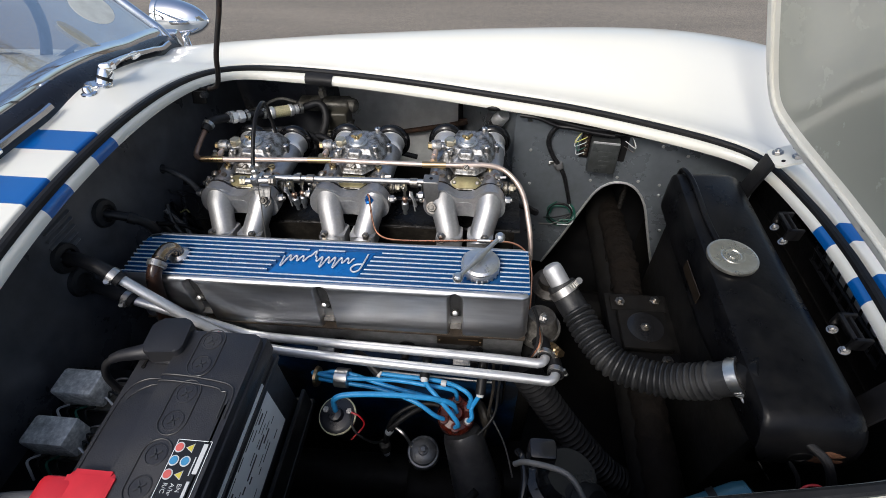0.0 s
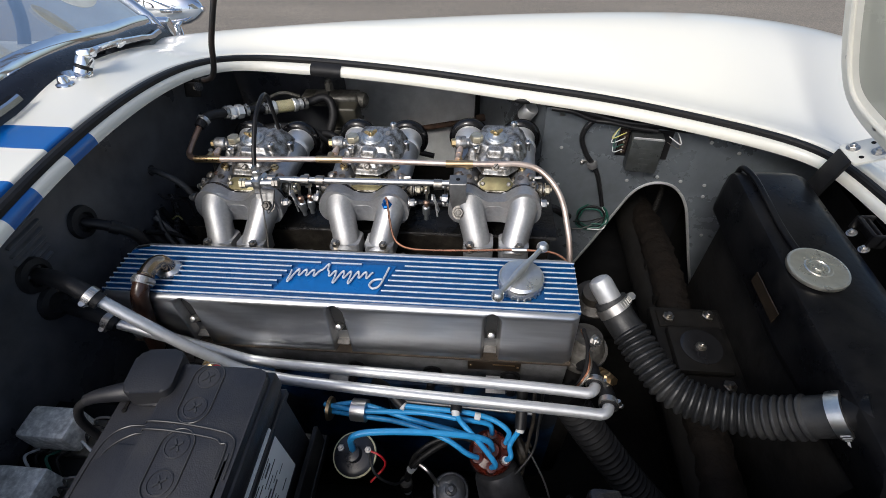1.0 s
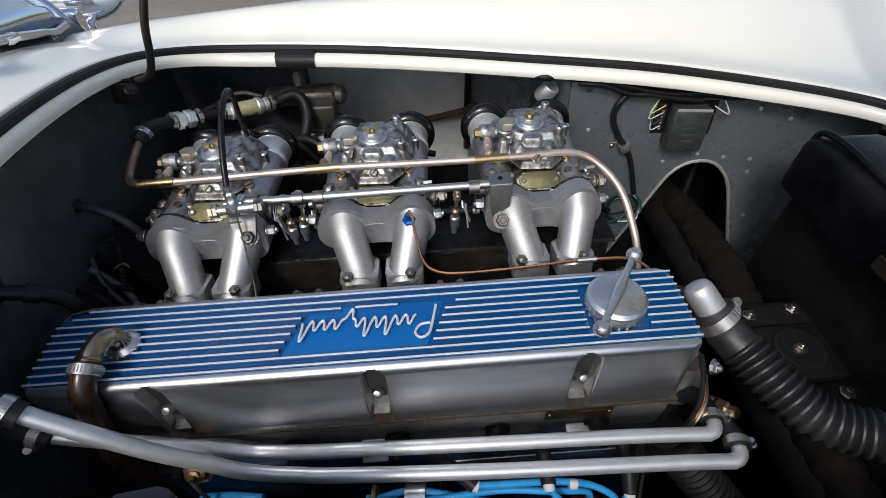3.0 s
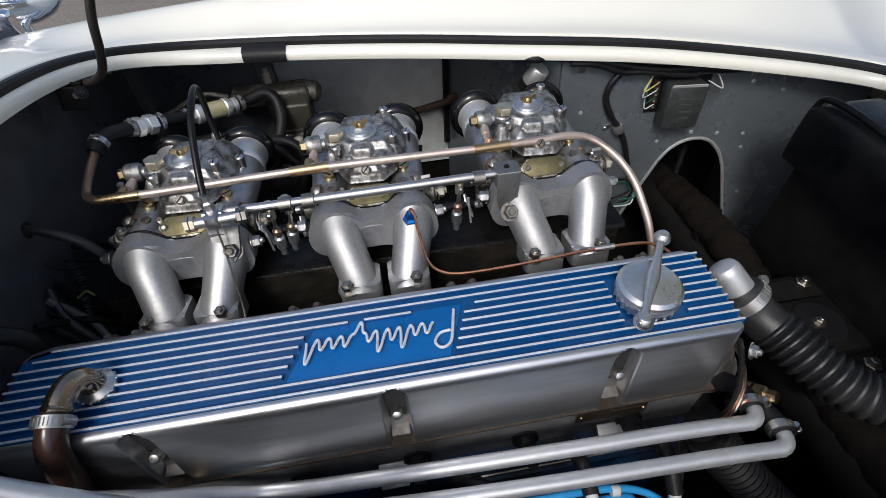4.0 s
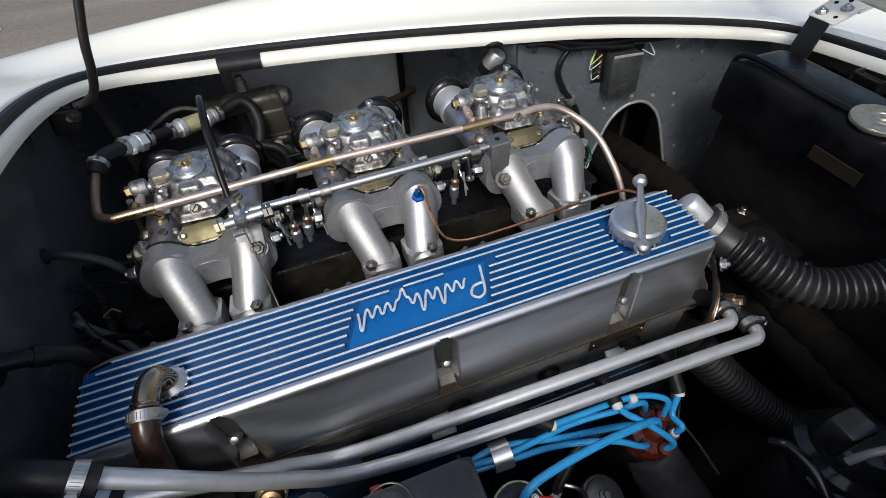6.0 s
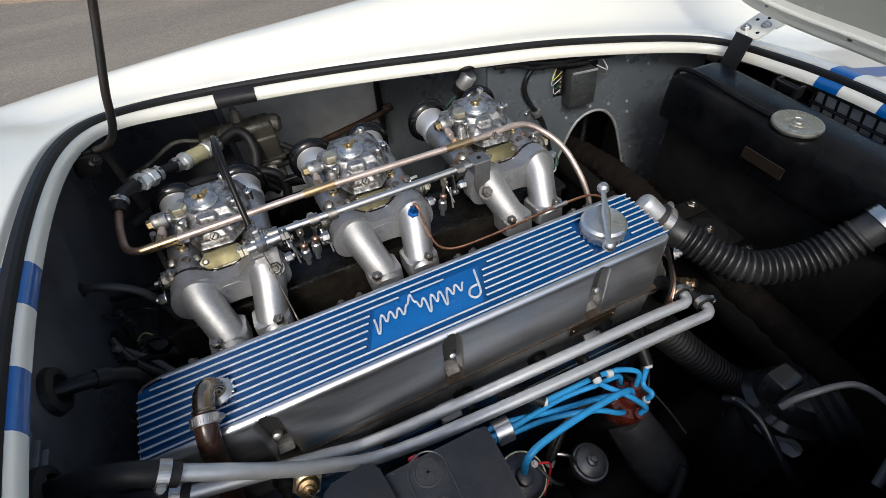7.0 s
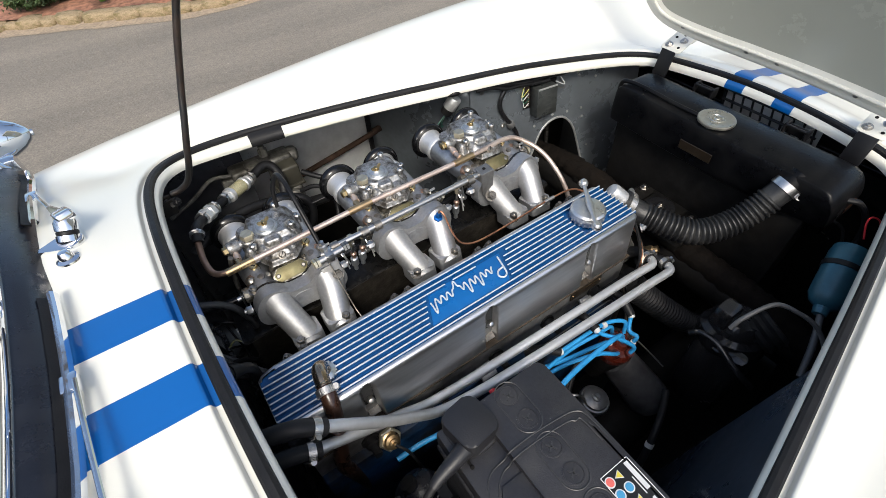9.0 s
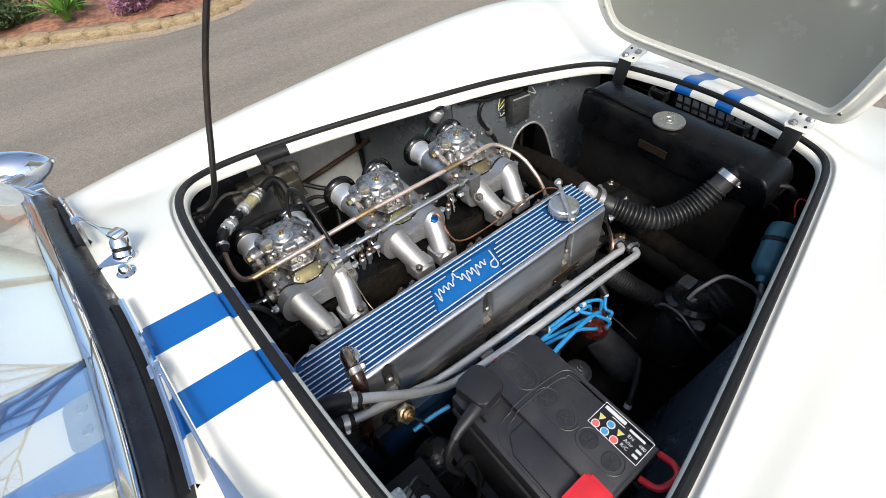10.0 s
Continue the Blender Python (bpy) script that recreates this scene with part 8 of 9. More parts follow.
    for x, y in ((-0.505, 0.270), (-0.499, 0.203)):
        r = thing("relay", "weathered tin relay box on the battery shelf", "relay", group="relays")
        part("can", box((x - 0.030, y - 0.019, 0.660), (x + 0.030, y + 0.019, 0.700), 0.005), M_TIN, r, "dented tin cover")
        part("base", box((x - 0.034, y - 0.022, 0.652), (x + 0.042, y + 0.022, 0.660), 0.001, 1), M_STEELDARK, r)
        part("tab", lathe([(0.0085, 0), (0.0085, 0.002), (0.0035, 0.0022), (0, 0.0022)], (x + 0.048, y - 0.01, 0.659), (0, 0, 1), 16), M_STEEL, r)
        for k in range(4):
            a = Vector((x + 0.030, y - 0.014 + 0.009 * k, 0.664))
            part("lead", tube([a, a + Vector((0.012, 0, 0.020)), a + Vector((0.026, 0.004 * (k - 2), 0.016)), a + Vector((0.034, 0.006 * (k - 2), -0.010))], 0.0015, 6, 5), (M_WHITE, M_BLACK, M_BLACK, M_GREYCABLE)[k], r)
        for k in range(4):
            a = Vector((x - 0.02 + 0.013 * k, y - 0.02, 0.665))
            part("wire", tube([a, a + Vector((0.0, -0.012, 0.012)), a + Vector((0.006, -0.022, 0.004)), a + Vector((0.0, -0.028, -0.02))], 0.0016, 6, 5), (M_WHITE, M_BLACK, M_GREENW, M_BLACK)[k], r)
    s = thing("relay_shelf", "black shelf carrying the relays", "shelf")
    part("plate", box((-0.556, 0.10, 0.640), (-0.425, 0.315, 0.652), 0.002), M_BLACK, s)
    h = thing("clutch_reservoir", "round black plastic reservoir behind the battery", "reservoir")
    ax = (0.25, -0.55, -0.8)
    part("cup", lathe([(0, -0.012), (0.018, -0.011), (0.030, -0.006), (0.034, 0.001), (0.0345, 0.010), (0.037, 0.011), (0.037, 0.016), (0.0345, 0.017), (0.0345, 0.048), (0.0362, 0.049), (0.0362, 0.054), (0.0345, 0.055), (0.0345, 0.10), (0.030, 0.106), (0, 0.106)], (-0.402, 0.326, 0.585), ax, 36), M_RUBBERGLOSS, h, "ribbed glossy black can")
    part("cap", lathe([(0.012, -0.020), (0.012, -0.010)], (-0.402, 0.326, 0.585), ax, 20), M_RUBBER, h)
    part("cable", tube([(-0.40, 0.262, 0.66), (-0.375, 0.27, 0.65), (-0.362, 0.262, 0.625), (-0.37, 0.245, 0.60), (-0.385, 0.23, 0.585)], 0.0058, 12, 7), M_RUBBER, h, "looped black cable")
    part("cable_end", rod((-0.385, 0.23, 0.585), (-0.398, 0.215, 0.575), 0.0068, 12), M_STEEL, h, "bright cable end")


M_YELLDULL = mat("dull_yellow_green_wire", (0.12, 0.12, 0.04), 0.5, var=0.15)
M_LOUVRE = mat("grey_worn_slat", (0.10, 0.104, 0.11), 0.4, 0.3, var=0.2, scale=60)
M_TIN = mat("dull_tin", (0.78, 0.78, 0.74), 0.42, 0.25, var=0.3, scale=170, bump=0.35, bscale=220, dirt=(0.22, 0.22, 0.20), dirt_amt=0.7, dscale=70, dlo=0.44, dhi=0.68)
build_bulkhead_fittings()


# ---- ignition ----
def build_ignition():
    d = thing("distributor", "red-brown distributor cap on a greasy black body", "distributor")
    c = Vector((0.006, 0.324, 0.563))
    ax = Vector((0.05, -0.22, 1)).normalized()
    part("cap", lathe([(0.027, -0.022), (0.0290, -0.012), (0.0295, -0.002), (0.0280, 0.003), (0.024, 0.008), (0.013, 0.011), (0.0090, 0.020), (0, 0.020)], c, ax, 28), M_ORANGE, d, "red-brown cap")
    q = frame_to(c, ax)
    for k in range(6):
        a = 6.283185 * k / 6 + 0.3
        p = q @ Vector((0.0210 * math.cos(a), 0.0210 * math.sin(a), 0.003))
        part("tower", lathe([(0.0075, 0), (0.0068, 0.013), (0.0045, 0.0135)], p, ax, 14), M_ORANGE, d)
    part("body", lathe([(0.018, -0.11), (0.020, -0.09), (0.024, -0.06), (0.0265, -0.05), (0.0265, -0.022), (0.025, -0.0215)], c, ax, 26), M_SOOTSHADE, d, "greasy black body")
    part("vacuum_capsule", lathe([(0.020, 0), (0.024, 0.004), (0.024, 0.009), (0.018, 0.014), (0.006, 0.016), (0.005, 0.024)], c + Vector((0.036, 0.02, -0.04)), (1, 0.4, 0.1), 22), M_SOOTBROWN, d)
    l = thing("ignition_leads", "sky-blue ignition leads through an alloy clamp ring", "ignition lead")
    R = 0.0035
    def q6(k):
        a = 6.283185 * k / 6 + 0.3
        return q @ Vector((0.0210 * math.cos(a), 0.0210 * math.sin(a), 0.015))
    ring = Vector((-0.171, 0.3485, 0.611))
    runs = [
        [q6(2), q6(2) + Vector((-0.012, 0, 0.014)), (-0.05, 0.335, 0.601), (-0.10, 0.342, 0.607), ring + Vector((0, 0.006, 0.006)), (-0.21, 0.352, 0.611)],
        [q6(1), q6(1) + Vector((-0.006, 0.004, 0.020)), (-0.035, 0.345, 0.612), (-0.09, 0.350, 0.612), ring + Vector((0, -0.004, 0.007)), (-0.22, 0.352, 0.614)],
        [q6(3), q6(3) + Vector((-0.014, 0, 0.012)), (-0.055, 0.322, 0.602), (-0.11, 0.338, 0.603), ring + Vector((0, -0.006, -0.004)), (-0.22, 0.348, 0.605)],
        [q6(0), q6(0) + Vector((0.002, 0.006, 0.024)), (0.004, 0.348, 0.612), (-0.03, 0.352, 0.618), (-0.075, 0.352, 0.622), (-0.1125, 0.352, 0.6255)],
        [q6(4), q6(4) + Vector((0.004, 0, 0.016)), (-0.012, 0.318, 0.612), (-0.035, 0.336, 0.625), (-0.042, 0.3445, 0.634)],
        [q6(5), q6(5) + Vector((0.006, 0, 0.014)), (0.030, 0.326, 0.588), (0.0419, 0.339, 0.6085)],
    ]
    for r in runs:
        part("lead", tube(r, R, 12, 7), M_LEAD, l, "sky-blue lead")
    coil_top = Vector((-0.1715, 0.2985, 0.588))
    part("king_lead", tube([coil_top + Vector((0, 0, 0.012)), (-0.168, 0.302, 0.634), (-0.145, 0.308, 0.640), (-0.09, 0.315, 0.634), (-0.03, 0.32, 0.622), (0.0, 0.322, 0.605), c + ax * 0.022], 0.0041, 14, 8), M_LEAD, l, "thick coil lead")
    for p, dd, head in (((-0.1125, 0.352, 0.6255), (-1, 0.4, 0.1), (-0.155, 0.385, 0.622)), ((-0.042, 0.3445, 0.634), (-0.1, 0.6, 0.5), (-0.04, 0.392, 0.622)), ((0.0419, 0.339, 0.6085), (0.2, 0.7, 0.6), (0.045, 0.385, 0.622))):
        part("boot", tube([p, (Vector(p) + Vector(head)) / 2 + Vector((0, 0, 0.008)), head], 0.0075, 12, 6), M_RUBBER, l, "black plug boot")
        part("ferrule", lathe([(0.0052, -0.004), (0.0056, -0.003), (0.0056, 0.003), (0.0052, 0.004)], p, dd, 14), M_WHITE, l, "white number ferrule")
    for p, dd in ((q6(2), ax), (q6(5), ax), ((-0.014, 0.349, 0.6155), (1, -0.1, -0.1))):
        part("ferrule", lathe([(0.0046, -0.004), (0.0051, -0.003), (0.0051, 0.003), (0.0046, 0.004)], p, dd, 12), M_WHITE, l)
    part("clamp_ring", joined(lathe([(0.0125, -0.010), (0.0150, -0.010), (0.0150, 0.010), (0.0125, 0.010)], ring, (1, -0.05, 0.05), 26)), M_ALU, l, "alloy clamp ring")
    part("end_washer", lathe([(0.006, -0.002), (0.0165, -0.003), (0.0150, 0.001), (0.008, 0.003), (0.006, 0.002)], ring + Vector((-0.040, 0.001, -0.004)), (1, -0.05, 0.05), 22), M_BRASSTEE, l, "browned brass dish")
    part("stay_rod", rod((-0.13, 0.372, 0.597), (0.06, 0.368, 0.592), 0.0022, 8), M_STEEL, l, "thin bright stay")
    k = thing("ignition_coil", "black ignition coil with cream rim and two terminals", "ignition coil")
    cax = Vector((0.0, -0.28, 1)).normalized()
    part("can", lathe([(0.026, -0.11), (0.027, -0.10), (0.027, -0.004)], coil_top, cax, 28), M_BLACK, k, "black can")
    part("rim", lathe([(0.0268, -0.006), (0.0285, -0.005), (0.0285, -0.001), (0.0268, 0.0)], coil_top, cax, 32), M_CREAMRIM, k, "cream rim")
    part("top", lathe([(0.0266, -0.003), (0.0266, 0.0008), (0.0235, 0.0022), (0.020, 0.003), (0.011, 0.004), (0.0095, 0.016), (0.006, 0.017), (0, 0.017)], coil_top, cax, 26), M_RUBBERGLOSS, k, "black moulded top")
    cq = frame_to(coil_top, cax)
    for a in (20, 160):
        p = cq @ Vector((0.019 * math.cos(radians(a)), 0.019 * math.sin(radians(a)), 0.0))
        part("terminal", hexbolt(p, cax, 0.0048, 0.006), M_STEEL, k)
    part("red_wire", tube([cq @ Vector((0.019, 0.006, 0.004)), cq @ Vector((0.035, 0.0, 0.0)), cq @ Vector((0.038, -0.01, -0.02)), cq @ Vector((0.02, -0.03, -0.03))], 0.0014, 6, 6), M_RED, k, "thin red wire")
    part("black_wire", tube([cq @ Vector((0.018, 0.008, 0.004)), cq @ Vector((0.03, -0.02, 0.0)), cq @ Vector((0.05, -0.03, -0.04)), cq @ Vector((0.055, -0.02, -0.12))], 0.0018, 8, 6), M_HOSE, k)
    o = thing("oil_breather", "domed grey breather cap on the crankcase", "breather")
    part("dome", lathe([(0.012, -0.08), (0.012, -0.015), (0.025, -0.012), (0.0275, -0.005), (0.0275, 0.002), (0.0255, 0.006), (0.0225, 0.0065), (0.0215, 0.011), (0.0150, 0.0145), (0.0085, 0.0155), (0.0080, 0.019), (0.0045, 0.0205), (0.0040, 0.024), (0, 0.0245)], (-0.048, 0.300, 0.462), (0.05, -0.12, 1), 32), M_DOME, o, "ribbed grey domed cap")
    f = thing("oil_filter", "dark grey cylindrical oil filter canister beside the engine", "oil filter")
    part("canister", lathe([(0.022, 0), (0.029, 0.004), (0.032, 0.012), (0.0375, 0.085), (0.0385, 0.110), (0.034, 0.122), (0.018, 0.128), (0, 0.129)], (0.014, 0.322, 0.520), (0.30, -0.62, -0.72), 36), M_DOMEDARK, f, "grey canister")
    h = thing("fuel_hose", "black hose with white ferrules looping below the coil", "hose")
    part("hose", tube([(-0.04, 0.36, 0.52), (-0.075, 0.34, 0.515), (-0.105, 0.32, 0.495), (-0.115, 0.31, 0.455), (-0.115, 0.305, 0.40), (-0.12, 0.30, 0.34)], 0.0052, 12, 7), M_RUBBER, h)
    part("small_pipe", tube([(-0.098, 0.325, 0.50), (-0.082, 0.315, 0.498), (-0.072, 0.308, 0.485), (-0.068, 0.304, 0.47)], 0.003, 8, 6), M_STEEL, h, "bent bright pipe")
    for p, dd in (((-0.106, 0.319, 0.492), (-0.5, -0.4, -0.6)), ((-0.116, 0.307, 0.43), (0, 0, 1))):
        part("ferrule", lathe([(0.0053, -0.005), (0.0061, -0.005), (0.0061, 0.005), (0.0053, 0.005)], p, dd, 14), M_WHITE, h)
    part("drain_hose", tube([(0.042, 0.232, 0.510), (0.015, 0.212, 0.485), (-0.028, 0.192, 0.455), (-0.06, 0.18, 0.40), (-0.07, 0.175, 0.32)], 0.0062, 12, 7), M_RUBBER, h, "black drain hose")
    part("ferrule", lathe([(0.0066, -0.004), (0.0073, -0.004), (0.0073, 0.004), (0.0066, 0.004)], (-0.028, 0.192, 0.455), (-0.5, -0.22, -0.65), 14), M_WHITE, h)
    part("loop_cable", tube([(-0.115, 0.315, 0.47), (-0.100, 0.330, 0.515), (-0.070, 0.345, 0.535), (-0.035, 0.350, 0.540), (-0.01, 0.345, 0.535)], 0.0036, 10, 8), M_RUBBER, h, "thin black cable")
    part("coupling", lathe([(0.007, -0.012), (0.0095, -0.010), (0.0095, 0.010), (0.007, 0.012)], (-0.1155, 0.308, 0.455), (0, 0.05, 1), 14), M_CASTDARK, h, "grey inline coupling")
    for k, pts in enumerate(([(0.060, 0.380, 0.63), (0.062, 0.362, 0.59), (0.058, 0.345, 0.55), (0.052, 0.315, 0.51), (0.046, 0.285, 0.46)], [(0.072, 0.385, 0.63), (0.070, 0.360, 0.58), (0.064, 0.335, 0.54), (0.030, 0.300, 0.525), (0.000, 0.286, 0.512)], [(0.055, 0.345, 0.545), (0.085, 0.31, 0.50), (0.10, 0.27, 0.47)])):
        part("lead_wire", tube(pts, (0.0024, 0.0019, 0.0014)[k], 8, 7), (M_SOOTBROWN, M_HOSE, M_GREYCABLE)[k], h, "thin dark wire")
    t = thing("temperature_sender", "brass temperature sender with a sprung lead", "sender")
    part("union", lathe([(0.0175, -0.004), (0.0175, 0.003), (0.0150, 0.005)], (-0.397, 0.396, 0.612), (0.05, -0.75, 0.65), 6), M_BRASSPALE, t, "pale hexagon union")
    part("body", lathe([(0.013, 0), (0.013, 0.006), (0.0105, 0.007), (0.0105, 0.014), (0.006, 0.015), (0.006, 0.018), (0.0025, 0.0185), (0.0025, 0.024)], (-0.397, 0.396, 0.612), (0.05, -0.75, 0.65), 20), M_BRASSTEE, t)
    part("lead", tube([(-0.396, 0.378, 0.628), (-0.385, 0.368, 0.612), (-0.378, 0.362, 0.58), (-0.37, 0.355, 0.53)], 0.0022, 8, 7), M_HOSE, t)
    part("blue_lead", tube([(-0.40, 0.375, 0.585), (-0.365, 0.372, 0.592), (-0.33, 0.366, 0.596)], 0.004, 10, 6), M_LEAD, t)


M_CREAMRIM = mat("cream_plastic_rim", (0.55, 0.52, 0.34), 0.45, var=0.1, scale=60)
M_DOMEDARK = mat("dark_oily_can", (0.11, 0.11, 0.115), 0.36, 0.5, var=0.2, scale=70, dirt=(0.015, 0.014, 0.013), dirt_amt=0.6, dscale=18)
M_DOME = mat("dull_grey_can", (0.22, 0.225, 0.23), 0.38, 0.7, var=0.15, scale=70, dirt=(0.04, 0.038, 0.035), dirt_amt=0.6, dscale=18)
build_ignition()


# ---- front of the bay ----
def build_front():
    s = thing("leaf_spring", "transverse leaf spring wrapped in fuzzy brown lagging", "leaf spring")
    path = smooth_path([(0.324, 0.93, 0.490), (0.323, 0.84, 0.518), (0.321, 0.75, 0.538), (0.319, 0.66, 0.545), (0.317, 0.57, 0.534), (0.315, 0.48, 0.525), (0.315, 0.36, 0.525), (0.31, 0.22, 0.52), (0.30, 0.08, 0.50)], 40)
    bm = sweep(path, lambda d, u: 0.027 + 0.0008 * math.sin(d * 190) + 0.0006 * math.sin(d * 71), 28)
    for v in bm.verts:
        k = noise.noise(v.co * 90) * 0.0022 + noise.noise(v.co * 260) * 0.0016
        v.co += Vector((k, 0, k))
        v.co.z = 0.6 + (v.co.z - 0.6) * 0.9
    part("lagging", bm, M_LAG, s, "fibrous brown wrapping")
    for y in (0.70, 0.62, 0.30, 0.2):
        i = min(range(len(path)), key=lambda j: abs(path[j].y - y))
        part("leaf_clip", lathe([(0.0265, -0.006), (0.0285, -0.006), (0.0285, 0.006), (0.0265, 0.006)], path[i] - Vector((0, 0, 0.003)), path[i + 1] - path[i], 20), M_SOOTSHADE, s, "dark leaf clip")
    d = thing("damper_rod", "dark threaded damper rod behind the arched opening", "rod")
    part("rod", lathe([(0.0058 if k % 2 else 0.0046, 0.0022 * k) for k in range(50)], (0.345, 0.860, 0.500), (0, 0.05, 1), 12), M_SOOTSHADE, d, "oily threaded rod")
    m = thing("spring_mount", "black steel spring mounting with four bolts", "bracket")
    part("plate", box((0.262, 0.405, 0.56), (0.372, 0.575, 0.576), 0.003), M_SOOTSHADE, m, "black top plate")
    part("block", box((0.275, 0.45, 0.575), (0.358, 0.53, 0.590), 0.006), M_SOOTSHADE, m)
    part("disc", lathe([(0.030, 0), (0.030, 0.002), (0.027, 0.003), (0.010, 0.001), (0, 0.001)], (0.317, 0.492, 0.590), (0, 0, 1), 28), M_BLACKGLOSS, m)
    part("centre_bolt", hexbolt((0.317, 0.492, 0.591), (0, 0, 1), 0.006, 0.006), M_STEELDARK, m)
    for x, y in ((0.2855, 0.5505), (0.348, 0.556), (0.285, 0.431), (0.343, 0.433)):
        part("bolt", hexbolt((x, y, 0.577), (0, 0, 1), 0.0095, 0.009, stud=0.006), M_STEELDARK, m, "dirty hexagon nut")
    part("cross_bar", box((0.27, 0.535, 0.576), (0.365, 0.567, 0.580), 0.001, 1), M_SOOTSHADE, m)
    part("cross_bar", box((0.27, 0.417, 0.576), (0.365, 0.449, 0.580), 0.001, 1), M_SOOTSHADE, m)
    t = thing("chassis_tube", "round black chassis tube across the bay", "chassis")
    part("tube", rod((0.315, 0.08, 0.50), (0.315, 0.95, 0.50), 0.038, 20), M_SOOTSHADE, t)
    part("rail", rod((0.6, 0.30, 0.36), (-0.55, 0.28, 0.36), 0.04, 20), M_SOOTSHADE, t)
    part("rail", rod((0.6, 0.70, 0.36), (-0.55, 0.70, 0.36), 0.04, 20), M_SOOTSHADE, t)
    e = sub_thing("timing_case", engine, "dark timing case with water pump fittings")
    part("cover", box((0.105, 0.40, 0.28), (0.135, 0.56, 0.60), 0.01), M_SOOTSHADE, e)
    part("pulley", lathe([(0.055, 0), (0.06, 0.006), (0.05, 0.012), (0.06, 0.018), (0.055, 0.024), (0.02, 0.026), (0.018, 0.035), (0, 0.035)], (0.14, 0.485, 0.47), (1, 0, 0), 30), M_SOOTSHADE, e, "dark pulley")
    part("brass_union", joined(lathe([(0.009, 0), (0.009, 0.010), (0.0065, 0.012), (0.0065, 0.02)], (0.150, 0.405, 0.640), (0.4, -0.6, 0.5), 6), lathe([(0.012, 0), (0.012, 0.008)], (0.146, 0.41, 0.632), (0.4, -0.6, 0.5), 16)), M_BRASSTEE, e, "brass union")
    for k in range(3):
        part("capillary_loop", tube([(0.113, 0.425 + 0.004 * k, 0.715 - 0.006 * k), (0.122, 0.418, 0.690), (0.124 + 0.003 * k, 0.405, 0.660), (0.118, 0.395 - 0.003 * k, 0.635), (0.108, 0.392, 0.615)], 0.0028 - 0.0005 * k, 8, 7), (M_RUBBER, M_CAPIL, M_STEELDARK)[k], e, "looped capillary")
    part("clip_screw", hexbolt((0.128, 0.42, 0.70), (0.5, -0.6, 0.4), 0.006, 0.006), M_STEEL, e)
    g = thing("generator", "dark dynamo body low beside the engine", "dynamo")
    part("body", lathe([(0.05, 0), (0.054, 0.006), (0.054, 0.16), (0.05, 0.166), (0.02, 0.17), (0, 0.171)], (0.09, 0.27, 0.36), (-1, 0, 0), 28), M_SOOTSHADE, g)


build_front()


